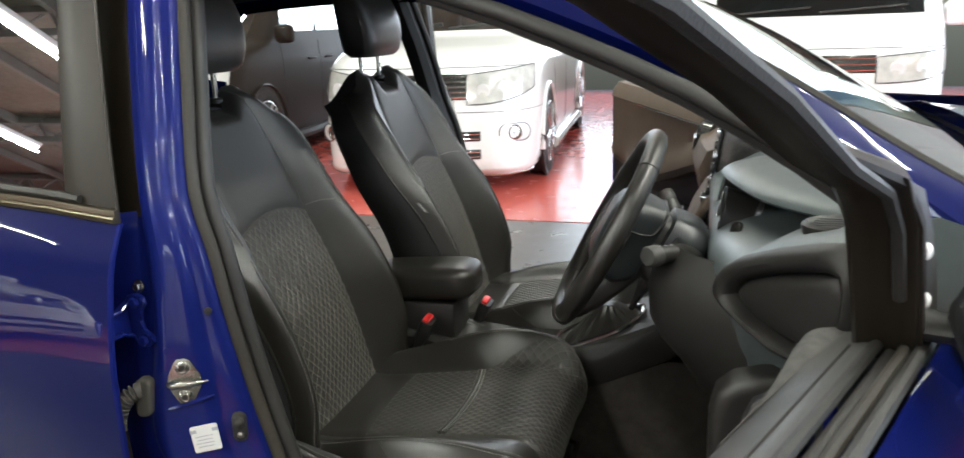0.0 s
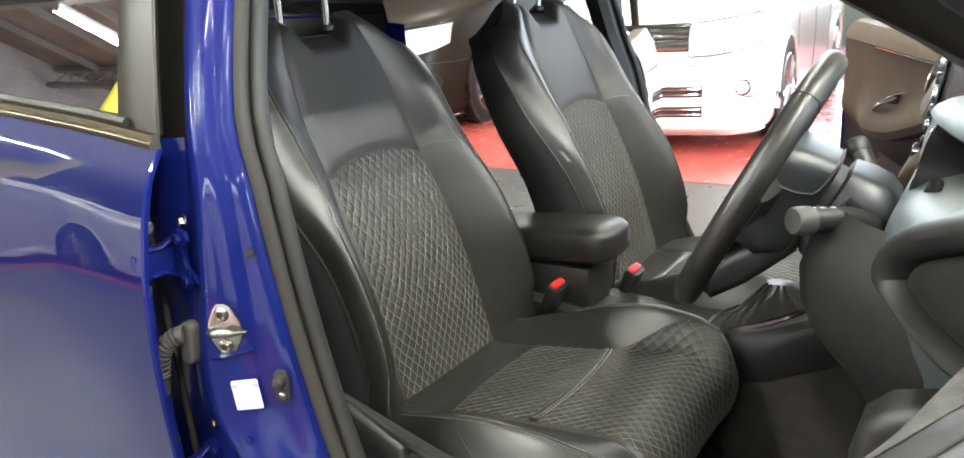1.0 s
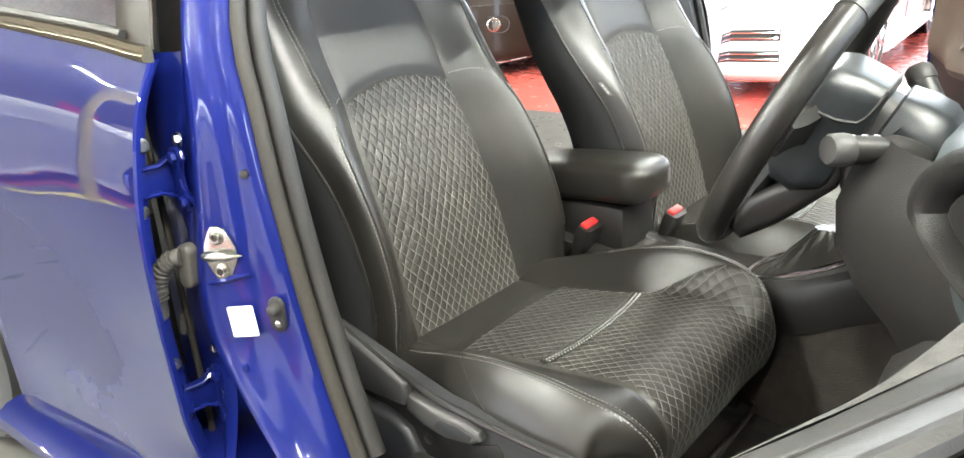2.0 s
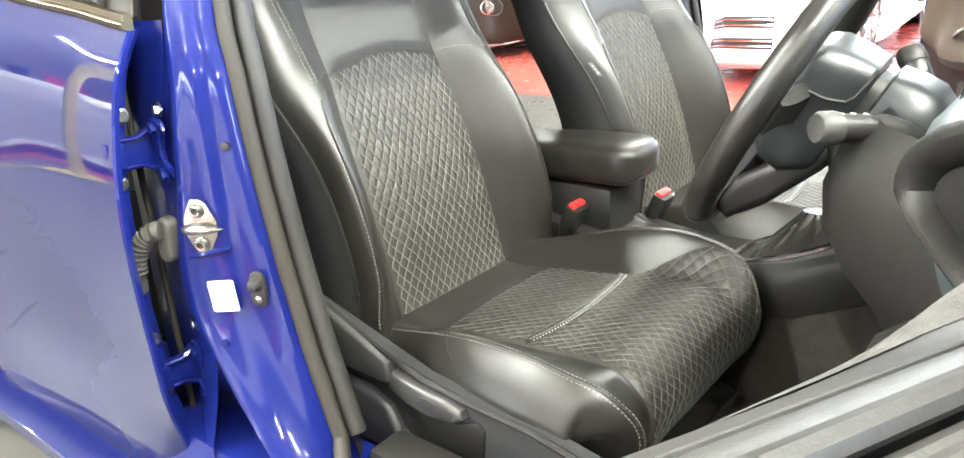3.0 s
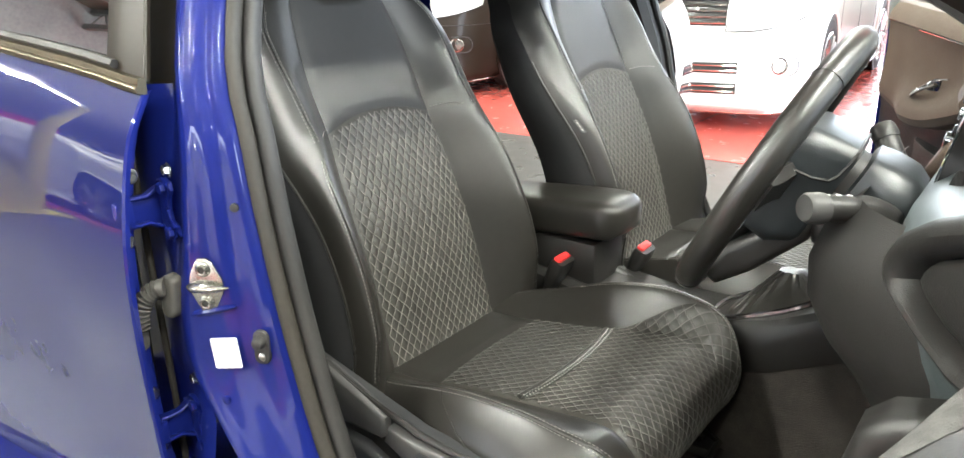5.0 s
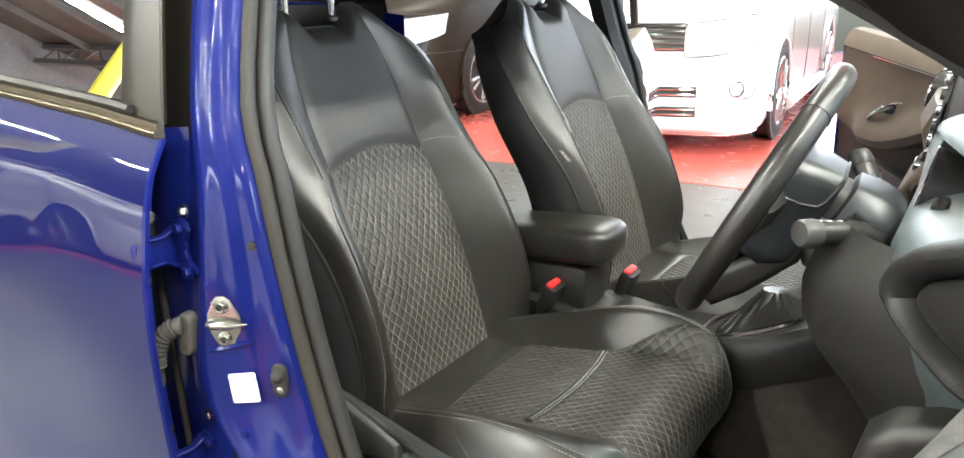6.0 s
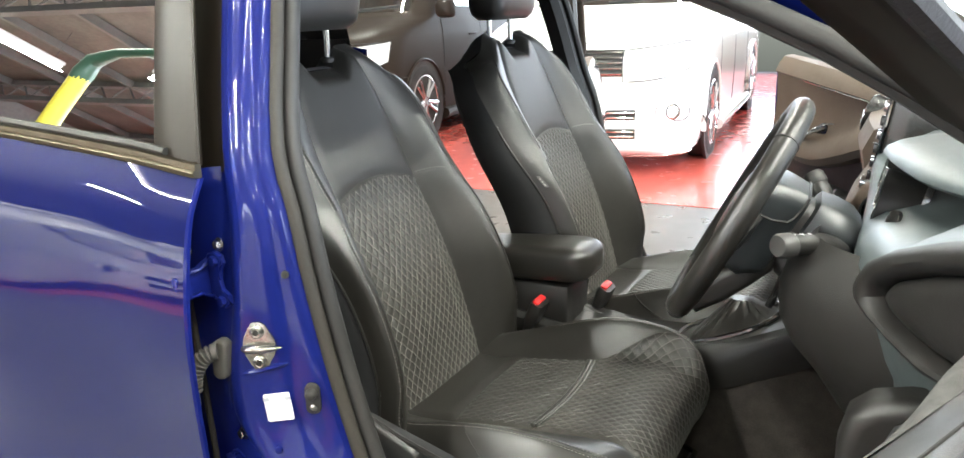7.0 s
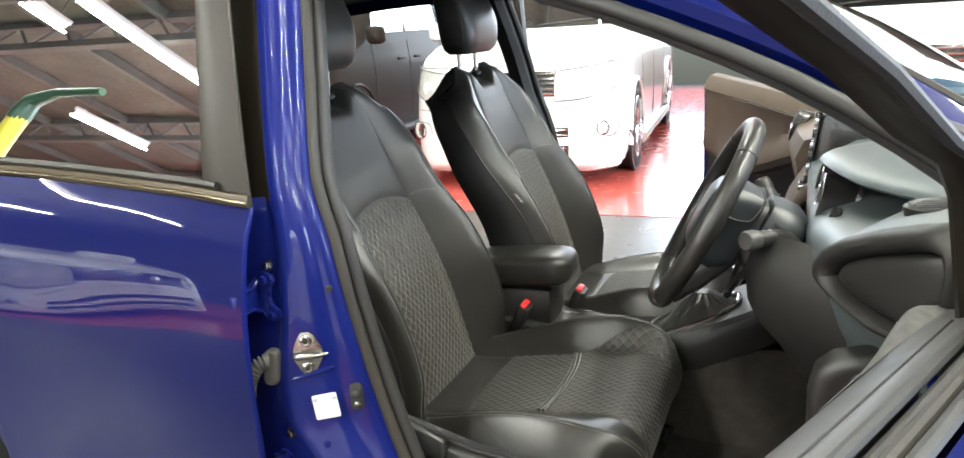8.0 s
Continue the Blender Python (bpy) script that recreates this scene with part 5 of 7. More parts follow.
tube(bm, [dp(0.0, -0.02, 0.905), dp(0.0, 0.01, 0.905), dp(0.0, 0.06, 0.91)], [0.03, 0.026, 0.03], 10, flat=0.6)
part("mirror_foot", bm, PLASTIC, mir)
bm = bmesh.new()
rows = []
for k in range(9):
    g = k / 8
    w = 0.015 + 0.19 * g
    hh = 0.07 * (1 - abs(2 * g - 1) ** 3) ** 0.5 * (1 - 0.15 * g) + 0.008
    tt = 0.05 * (1 - abs(2 * g - 1) ** 3) ** 0.5 + 0.006
    rows.append([dp(0.02 + tt * math.cos(a), w, 0.930 + hh * math.sin(a)) for a in [j * 2 * math.pi / 20 for j in range(20)]])
grid(bm, rows, close_u=True, cap=True)
part("mirror_housing", bm, PLASTIC_GREY, mir)
# hinges of the open door
bm = bmesh.new()
for z in (0.48, 0.78):
    box(bm, (0.18, 0.83, z - 0.03), (0.24, 0.92, z + 0.03), bev=0.006)
part("front_hinge_block", bm, PAINT_LIT, fd)

# ---- open passenger door ----
ANG2 = radians(57)
H2X, H2Y = 0.228, 2 * MID - 0.835
D2, O2 = Vector((-math.cos(ANG2), math.sin(ANG2), 0)), Vector((math.sin(ANG2), math.cos(ANG2), 0))


def dq(s, w, z):
    return Vector((H2X, H2Y, 0)) + D2 * s + O2 * w + Vector((0, 0, z))


pd = thing("front_door", dq(0.5, 0, 0.3), "royal blue front passenger door standing ajar with warm grey trim", "car door", "front doors")
bm = bmesh.new()
grid(bm, [[dq(s, door_skin_w(0.285 + 0.66 * k / 16), 0.285 + (belt_d(s) - 0.303) * k / 16) for k in range(17)] for s in [1.10 * i / 16 for i in range(17)]])
part("door_skin", bm, PAINT, pd)
def arm_line(s):
    """Height of the curved lower edge of the armrest."""
    return curve([(0.0, 0.72), (0.3, 0.70), (0.5, 0.640), (0.65, 0.600), (0.78, 0.590), (0.92, 0.605), (1.09, 0.640)], s)


def line_z(s):
    return 0.822 + 0.067 * s


bm = bmesh.new()
rows, low = [], []
for i in range(33):
    s = 0.01 + 1.075 * i / 32
    b = belt_d(s)
    arm = 0.045 * smooth(0.18, 0.34, s) * (1 - smooth(0.80, 0.98, s))
    a = arm_line(s)
    lt = line_z(s)
    rows.append([dq(s, -0.06, b - 0.004), dq(s, -0.09, b + 0.010), dq(s, -0.125, b + 0.004), dq(s, -0.145, b - 0.02), dq(s, -0.158, lt + 0.004), dq(s, -0.150, lt - 0.004), dq(s, -0.146, lt * 0.6 + a * 0.4), dq(s, -0.150 - arm * 0.4, a + 0.09), dq(s, -0.154 - arm * 0.9, a + 0.055), dq(s, -0.158 - arm, a + 0.02), dq(s, -0.152 - arm * 0.8, a - 0.004), dq(s, -0.146, a - 0.012)])
    low.append([dq(s, -0.146, a - 0.010), dq(s, -0.142, a - 0.05), dq(s, -0.142, 0.45), dq(s, -0.138, 0.33), dq(s, -0.08, 0.29)])
grid(bm, rows)
ptrim = part("door_trim", bm, DOOR_BROWN, pd, "warm grey grained door trim")
bm = bmesh.new()
grid(bm, low)
part("lower_trim", bm, DASH_SIDE, pd, "dark lower door card")
bm = bmesh.new()
for s in (0.0, 1.09):
    grid(bm, [[dq(s, 0.0, 0.29 + 0.62 * k / 8), dq(s, -0.15, 0.31 + 0.59 * k / 8)] for k in range(9)])
part("door_edge", bm, PAINT_LIT, pd)
bm = bmesh.new()
tube(bm, [dq(s, -0.157, line_z(s)) for s in [0.30 + 0.54 * i / 10 for i in range(11)]], 0.0035, 6)
part("trim_line", bm, CHROME, ptrim, "thin bright trim line")
bm = bmesh.new()
slab(bm, round_rect(0.20, 0.052, 0.025, 6), 0.010, axes(dq(0.745, -0.152, 0.690), D2 - Vector((0, 0, 0.42)), Vector((0, 0, 1)) + D2 * 0.42, -O2), 0.003)
cup = part("handle_cup", bm, GLOSS_BLACK, ptrim)
bm = bmesh.new()
tube(bm, [dq(0.655, -0.172, 0.730), dq(0.70, -0.182, 0.714), dq(0.76, -0.182, 0.690), dq(0.805, -0.172, 0.668)], [0.006, 0.010, 0.010, 0.005], 8, flat=0.7)
part("inner_handle", bm, CHROME, cup, "chrome inner door handle")
bm = bmesh.new()
tube(bm, [dq(0.60, -0.162, 0.752), dq(0.66, -0.162, 0.742), dq(0.74, -0.162, 0.716), dq(0.83, -0.162, 0.668)], 0.003, 6)
part("cup_rim", bm, CHROME, cup)
bm = bmesh.new()
rows = []
for k in range(9):
    g = k / 8
    rows.append([dq(0.26 + 0.52 * g, -0.142 - d, 0.44 + h + 0.02 * g) for d, h in ((0, 0.08), (0.03 * math.sin(math.pi * g) + 0.006, 0.07), (0.05 * math.sin(math.pi * g) + 0.008, 0.0), (0.03 * math.sin(math.pi * g), -0.05), (0, -0.06))])
grid(bm, rows)
part("door_pocket", bm, DASH_SIDE, pd)
bm = bmesh.new()
tube(bm, [dq(s + 0.12, w - 0.02, z) for s, z, w in FR[:9]], 0.018, 8)
part("window_frame", bm, SATIN_BLACK, pd)
bm = bmesh.new()
lathe(bm, [(0.045, 0), (0.045, 0.004), (0.036, 0.006)], axes(dq(0.22, -0.152, 0.53), D2, (0, 0, 1), -O2), 24)
part("speaker_grille", bm, PLASTIC, ptrim)

# ---- open rear door on the far side ----
ANG3 = radians(71)
D3, O3 = Vector((-math.cos(ANG3), math.sin(ANG3), 0)), Vector((math.sin(ANG3), math.cos(ANG3), 0))


def dr(s, w, z):
    return Vector((-0.985, 2 * MID - 0.84, 0)) + D3 * s + O3 * w + Vector((0, 0, z))


fr_door = thing("rear_door", dr(0.4, 0, 0.3), "royal blue rear car door swung wide open", "car door")
bm = bmesh.new()
grid(bm, [[dr(s, door_skin_w(0.285 + 0.66 * k / 12), 0.285 + 0.67 * k / 12) for k in range(13)] for s in [0.9 * i / 10 for i in range(11)]])
part("door_skin", bm, PAINT, fr_door)
bm = bmesh.new()
grid(bm, [[dr(s, 0.0, 0.955), dr(s, -0.05, 0.95), dr(s, -0.075, 0.85), dr(s, -0.07, 0.6), dr(s, -0.085, 0.55), dr(s, -0.065, 0.3), dr(s, 0.0, 0.285)] for s in [0.9 * i / 10 for i in range(11)]], cap=True)
part("door_trim", bm, DOOR_BROWN, fr_door)
bm = bmesh.new()
tube(bm, [dr(s, -0.04 - 0.06 * (z - 0.95), z) for s, z in ((0.06, 0.95), (0.10, 1.32), (0.5, 1.33), (0.82, 1.2), (0.88, 0.97))], 0.018, 8)
part("window_frame", bm, SATIN_BLACK, fr_door)

# ---- dashboard ----
dash = thing("dashboard", (0.1, MID, 0.6), "soft dark grey moulded dashboard with hooded dials", "dashboard")
CAP_O, CAP_U = Vector((-0.051, 1.103, 0)), Vector((0.576, -0.814, 0)).normalized()
CAP_N = Vector((-0.814, -0.576, 0)).normalized()


def rear_edge(y):
    """The dashboard's edge towards the seats: x and z by y."""
    if y < 1.103:
        u = (1.103 - y) / 0.814
        return -0.051 + 0.576 * u, curve([(0, 0.858), (0.02, 0.874), (0.056, 0.896), (0.13, 0.927), (0.20, 0.950), (0.26, 0.966)], u)
    return -0.051 - 0.02 * smooth(1.10, 1.25, y), 0.858 - 0.006 * smooth(1.1, 1.3, y) + 0.045 * smooth(1.55, 1.70, y)


# main body, carried across the car
bm = bmesh.new()
rows = []
for i in range(49):
    y = 0.90 + (2 * MID - 1.80) * i / 48
    x, z = rear_edge(min(y, 2 * MID - y) if y > 2.2 else y)
    k = smooth(1.05, 1.17, y) * (1 - smooth(1.53, 1.58, y))
    rows.append([Vector((0.40, y, 0.62)), Vector((x + 0.13, y, 0.62)), Vector((x + 0.05, y, 0.70)), Vector((x + 0.018, y, z - 0.06)), Vector((x + 0.006, y, z - 0.02)), Vector((x + 0.012, y, z)), Vector((x + 0.04, y, z + 0.020)), Vector((x + 0.10, y, max(z + 0.035, 0.945 - 0.055 * k))), Vector((max(x + 0.18, 0.20), y, 0.972 - 0.075 * k)), Vector((0.36, y, 0.975 - 0.03 * k)), Vector((0.44, y, 0.965))])
grid(bm, rows, cap=True)
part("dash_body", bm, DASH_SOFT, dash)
# end pad by the driver's door: a padded ring round a recessed cover
CAP = [(-0.004, 0.836), (0.004, 0.856), (0.020, 0.874), (0.056, 0.896), (0.13, 0.926), (0.20, 0.949), (0.262, 0.966), (0.285, 0.93), (0.28, 0.86), (0.25, 0.80), (0.20, 0.778), (0.14, 0.777), (0.075, 0.793), (0.018, 0.812), (0.002, 0.822)]
mc = axes(CAP_O - CAP_N * 0.012, CAP_U, (0, 0, 1), CAP_N)
INS = [(0.046, 0.835), (0.054, 0.850), (0.072, 0.863), (0.13, 0.888), (0.20, 0.910), (0.25, 0.924), (0.262, 0.90), (0.255, 0.85), (0.23, 0.815), (0.19, 0.803), (0.15, 0.804), (0.10, 0.811), (0.058, 0.824)]
CAP_C = (0.150, 0.862)


def polar(poly, a):
    """How far the outline lies from the pad's middle in one direction."""
    d, best = Vector((math.cos(a), math.sin(a))), 0.01
    for p, q in zip(poly, poly[1:] + poly[:1]):
        p, q = Vector(p) - Vector(CAP_C), Vector(q) - Vector(CAP_C)
        e = q - p
        den = d.x * e.y - d.y * e.x
        if abs(den) > 1e-9:
            r, k = (p.x * e.y - p.y * e.x) / den, (p.x * d.y - p.y * d.x) / den
            if r > 0 and -1e-6 <= k <= 1 + 1e-6:
                best = max(best, r)
    return best


ANGLES = [2 * math.pi * k / 72 for k in range(72)]


def pad_ring(poly_a, poly_b, steps):
    return [[mc @ Vector((CAP_C[0] + math.cos(a) * r, CAP_C[1] + math.sin(a) * r, w)) for a in ANGLES for r in [polar(poly_a, a) * (1 - f) + polar(poly_b, a) * f]] for f, w in steps]


bm = bmesh.new()
grid(bm, pad_ring(CAP, INS, [(-0.02, -0.06), (-0.02, -0.01), (0.0, 0.006), (0.12, 0.020), (0.30, 0.028), (0.50, 0.031), (0.70, 0.029), (0.86, 0.022), (0.96, 0.010), (1.0, 0.002)]), close_u=True)
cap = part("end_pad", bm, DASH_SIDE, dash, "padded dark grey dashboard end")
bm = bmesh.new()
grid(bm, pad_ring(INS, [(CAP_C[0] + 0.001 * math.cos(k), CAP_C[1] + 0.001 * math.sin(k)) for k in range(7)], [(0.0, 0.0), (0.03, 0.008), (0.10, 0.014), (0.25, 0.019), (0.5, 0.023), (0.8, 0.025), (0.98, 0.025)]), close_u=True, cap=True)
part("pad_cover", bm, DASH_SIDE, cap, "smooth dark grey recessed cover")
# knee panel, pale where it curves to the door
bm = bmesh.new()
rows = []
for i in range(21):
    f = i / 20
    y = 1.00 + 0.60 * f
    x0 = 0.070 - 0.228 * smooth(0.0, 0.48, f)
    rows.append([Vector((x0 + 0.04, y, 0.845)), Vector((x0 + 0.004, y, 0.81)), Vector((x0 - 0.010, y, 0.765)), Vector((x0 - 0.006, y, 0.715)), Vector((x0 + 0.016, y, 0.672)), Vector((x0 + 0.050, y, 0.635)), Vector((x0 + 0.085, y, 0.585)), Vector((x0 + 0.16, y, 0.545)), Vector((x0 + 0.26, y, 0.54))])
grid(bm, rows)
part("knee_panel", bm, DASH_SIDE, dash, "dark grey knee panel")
# kick panel with a pocket beside the footwell
bm = bmesh.new()
slab(bm, [(-0.055, 0.56), (-0.056, 0.66), (-0.046, 0.702), (-0.022, 0.724), (0.02, 0.735), (0.12, 0.737), (0.20, 0.72), (0.22, 0.36), (0.05, 0.36), (-0.03, 0.44)], 0.05, axes((0, 1.045, 0), (1, 0, 0), (0, 0, 1), (0, -1, 0)), 0.022, 5)
part("kick_panel", bm, PLASTIC, dash)
bm = bmesh.new()
slab(bm, [(-0.012, 0.60), (-0.010, 0.67), (0.004, 0.704), (0.03, 0.720), (0.12, 0.722), (0.19, 0.70), (0.20, 0.44), (0.03, 0.44)], 0.02, axes((0, 0.998, 0), (1, 0, 0), (0, 0, 1), (0, -1, 0)), 0.010, 4)
part("kick_pocket", bm, PLASTIC_GREY, dash)
# oval side vent
vm = axes((0.118, 1.045, 0.949), (1, -0.25, 0.05), (0.25, 1, 0), (0, -0.08, 1))
bm = bmesh.new()
lathe(bm, [(0.052, -0.02), (0.055, 0.002), (0.050, 0.006), (0.044, 0.001), (0.044, -0.012)], vm @ Matrix.Diagonal((1.1, 0.85, 1, 1)), 28)
vent = part("side_vent", bm, PLASTIC, dash, "oval black air vent")
for k in range(5):
    bm = bmesh.new()
    box(bm, (-0.045, -0.0022, -0.006), (0.045, 0.0022, 0.004), vm @ pose(0, -0.026 + 0.013 * k, 0, 25, 0, 0), 0.001)
    part("vent_slat", bm, PLASTIC_GREY, vent)
# hood over the dials: a thin shade with a curved lip
bm = bmesh.new()
rows = []
HOOD = [(1.02, 0.20), (1.127, 0.092), (1.17, 0.054), (1.24, 0.010), (1.34, -0.022), (1.40, -0.036), (1.47, -0.045), (1.51, -0.036), (1.545, 0.0), (1.56, 0.05)]
for i in range(37):
    y = 1.06 + 0.50 * i / 36
    x = curve(HOOD, y)
    rows.append([Vector((0.40, y, 0.976)), Vector((max(x + 0.14, 0.24), y, 0.974)), Vector((x + 0.10, y, 0.970)), Vector((x + 0.05, y, 0.963)), Vector((x + 0.018, y, 0.955)), Vector((x + 0.004, y, 0.947)), Vector((x, y, 0.941)), Vector((x + 0.006, y, 0.936)), Vector((x + 0.03, y, 0.932)), Vector((x + 0.08, y, 0.922)), Vector((x + 0.14, y, 0.90))])
grid(bm, rows)
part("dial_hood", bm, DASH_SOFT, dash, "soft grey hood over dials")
# dials: chromed rings round dark faces
for yy in (1.395, 1.520):
    m = axes((-0.008, yy, 0.866), (0, 1, 0), (0.22, 0, 1), (-1, 0, 0.22))
    bm = bmesh.new()
    lathe(bm, [(0.050, -0.02), (0.054, 0.038), (0.0525, 0.040), (0.050, 0.038), (0.046, 0.0)], m, 36)
    r = part("dial_tunnel", bm, PLASTIC, dash)
    bm = bmesh.new()
    tube(bm, [m @ Vector((0.0535 * math.cos(a), 0.0535 * math.sin(a), 0.040)) for a in [k * math.pi / 20 for k in range(40)]], 0.0016, 6, closed=True, up=m.to_3x3() @ Vector((0, 0, 1)))
    part("dial_ring", bm, CHROME, r, "thin chromed dial ring")
    bm = bmesh.new()
    lathe(bm, [(0.047, 0.0), (0.047, 0.002), (0.01, 0.002)], m, 32)
    part("dial_face", bm, SCREEN, r)
bm = bmesh.new()
slab(bm, round_rect(0.22, 0.11, 0.04, 6), 0.01, axes((0.018, 1.455, 0.870), (0, 1, 0), (0.30, 0, 1), (-1, 0, 0.30)), 0.003)
part("dial_panel", bm, GLOSS_BLACK, dash)
bm = bmesh.new()
slab(bm, round_rect(0.024, 0.040, 0.009, 4), 0.006, axes((-0.020, 1.275, 0.872), (0.6, -0.8, 0), (0.3, 0, 1), (-0.8, -0.6, 0.2)), 0.003)
part("switch_panel", bm, GLOSS_BLACK, dash)
# centre stack, its warm grey cheek towards the driver
bm = bmesh.new()
slab(bm, [(-0.17, 0.60), (-0.135, 0.70), (-0.105, 0.79), (-0.075, 0.842), (-0.02, 0.852), (0.10, 0.84), (0.12, 0.60), (-0.05, 0.55)], 0.26, axes((0, 1.925, 0), (1, 0, 0), (0, 0, 1), (0, -1, 0)), 0.018, 4)
part("dash_tower", bm, DOOR_BROWN, dash, "warm grey centre tower")
bm = bmesh.new()
lathe(bm, [(0.034, -0.004), (0.036, 0.006), (0.031, 0.010), (0.027, 0.002)], axes((-0.045, 1.665, 0.792), (1, 0, 0), (0, 0, 1), (0, -1, 0)), 28)
sv = part("stack_vent", bm, GLOSS_BLACK, dash, "gloss black round vent")
bm = bmesh.new()
lathe(bm, [(0.025, 0.0), (0.025, 0.004), (0.01, 0.006)], axes((-0.045, 1.665, 0.792), (1, 0, 0), (0, 0, 1), (0, -1, 0)), 24)
part("vent_plug", bm, CHROME, sv)
# passenger side panel and far vent
bm = bmesh.new()
rows = []
for i in range(15):
    y = 1.93 + 0.50 * i / 14
    c = 0.02 * math.sin(math.pi * i / 14)
    rows.append([Vector((-0.02, y, 0.925)), Vector((-0.075 - c, y, 0.905)), Vector((-0.095 - c, y, 0.86)), Vector((-0.08 - c, y, 0.79)), Vector((-0.04, y, 0.70)), Vector((0.03, y, 0.60)), Vector((0.12, y, 0.55))])
grid(bm, rows, cap=True)
part("passenger_panel", bm, DOOR_BROWN, dash, "warm grey passenger dash panel")
m = axes((-0.085, 2.262, 0.893), (0.3, 1, 0), (0.25, 0, 1), (-1, -0.35, 0.25))
bm = bmesh.new()
lathe(bm, [(0.046, -0.02), (0.049, 0.012), (0.045, 0.015), (0.040, 0.004), (0.038, -0.02)], m, 28)
fv = part("far_vent", bm, GLOSS_BLACK, dash, "gloss black round air vent")
bm = bmesh.new()
tube(bm, [m @ Vector((0.046 * math.cos(a), 0.046 * math.sin(a), 0.0145)) for a in [k * math.pi / 16 for k in range(32)]], 0.0025, 6, closed=True, up=m.to_3x3() @ Vector((0, 0, 1)))
part("vent_ring", bm, CHROME, fv, "thin chrome ring")
for k in range(5):
    bm = bmesh.new()
    box(bm, (-0.036, -0.003, -0.008), (0.036, 0.003, 0.006), m @ pose(0, -0.028 + 0.014 * k, 0, 30, 0, 0), 0.001)
    part("vent_slat", bm, PLASTIC, fv)
# centre display standing up from the dash, with a deep housing behind it
disp = thing("centre_display", (-0.04, 1.80, 0.85), "black glass centre display with row of buttons", "display")
bm = bmesh.new()
slab(bm, [(-0.062, 0.845), (-0.040, 0.998), (-0.028, 1.003), (0.05, 0.99), (0.16, 0.975), (0.16, 0.86), (0.06, 0.84)], 0.25, axes((0, 1.930, 0), (1, 0, 0), (0, 0, 1), (0, -1, 0)), 0.006, 3)
part("display_case", bm, GLOSS_BLACK, disp)
m = axes((-0.0545, 1.805, 0.922), (0, 1, 0), (0.145, 0, 1), (-1, 0, 0.145))
bm = bmesh.new()
slab(bm, round_rect(0.24, 0.152, 0.008, 4), 0.004, m, 0.0015)
part("display_screen", bm, SCREEN, disp)
for k in range(6):
    bm = bmesh.new()
    slab(bm, round_rect(0.016, 0.019, 0.004, 3), 0.007, m @ Matrix.Translation((-0.112, 0.062 - 0.026 * k, 0.003)), 0.002)
    part("display_button", bm, CHROME if k % 2 == 0 else GLOSS_BLACK, disp)
bm = bmesh.new()
lathe(bm, [(0.014, 0), (0.014, 0.016), (0.011, 0.018)], m @ Matrix.Translation((-0.108, -0.085, 0.0)), 18)
part("display_knob", bm, CHROME, disp, "chrome turning knob")

# ---- steering wheel and column ----
WC = Vector((-0.254, 1.392, 0.842))
WN = Vector((-0.876, -0.085, 0.475)).normalized()
WY = Vector((-0.0966, 0.9953, 0)).normalized()
WZ = WY.cross(WN).normalized()
wm = axes(WC, WY, WZ, WN)
wheel = thing("steering_wheel", WC, "black leather steering wheel with three spokes", "steering wheel")
bm = bmesh.new()
R = 0.192
tube(bm, [wm @ Vector((R * math.cos(a), R * math.sin(a) * (0.97 if math.sin(a) < -0.85 else 1), 0)) for a in [k * 2 * math.pi / 64 for k in range(64)]], 0.0192, 16, closed=True, up=WN)
rim = part("wheel_rim", bm, LEATHER, wheel)
for a in (52, 128, 232, 308):
    bm = bmesh.new()
    d = radians(a)
    c = Vector((R * math.cos(d), R * math.sin(d), 0))
    rad, nor = Vector((math.cos(d), math.sin(d), 0)), Vector((0, 0, 1))
    tube(bm, [wm @ (c + 0.0198 * (rad * math.cos(k * math.pi / 8) + nor * math.sin(k * math.pi / 8))) for k in range(16)], 0.0008, 4, closed=True)
    part("rim_seam", bm, RUBBER, rim)
def pad_section(h, hw, lo, hi, r):
    """A rounded section across the column: h forward of the rim's plane, from lo to hi along the wheel's upright."""
    return [wm @ Vector((x, (lo + hi) / 2 + y, -h)) for x, y in round_rect(2 * hw, hi - lo, r, 5)]


bm = bmesh.new()
grid(bm, [pad_section(*k) for k in ((-0.014, 0.050, -0.035, 0.045, 0.03), (-0.012, 0.066, -0.050, 0.060, 0.035), (-0.004, 0.080, -0.060, 0.074, 0.035), (0.006, 0.086, -0.058, 0.082, 0.034), (0.02, 0.084, -0.074, 0.088, 0.03), (0.05, 0.076, -0.078, 0.090, 0.026), (0.078, 0.068, -0.060, 0.090, 0.022), (0.083, 0.062, -0.052, 0.085, 0.02))], close_u=True, cap=True)
hub = part("hub", bm, COLUMN, wheel, "smooth dark grey airbag hub")
bm = bmesh.new()
tube(bm, [wm @ Vector((x, y, -h)) for x, y, h in ((-0.0885, 0.034, 0.012), (-0.0885, 0.034, 0.02), (-0.081, 0.036, 0.05), (-0.071, 0.042, 0.070), (-0.070, 0.052, 0.0755), (-0.069, 0.070, 0.078), (-0.064, 0.088, 0.0785), (-0.04, 0.091, 0.0785), (0.04, 0.091, 0.0785), (0.064, 0.088, 0.0785), (0.069, 0.070, 0.078), (0.070, 0.05, 0.0755))], 0.0022, 6)
part("hub_seam", bm, RUBBER, hub)
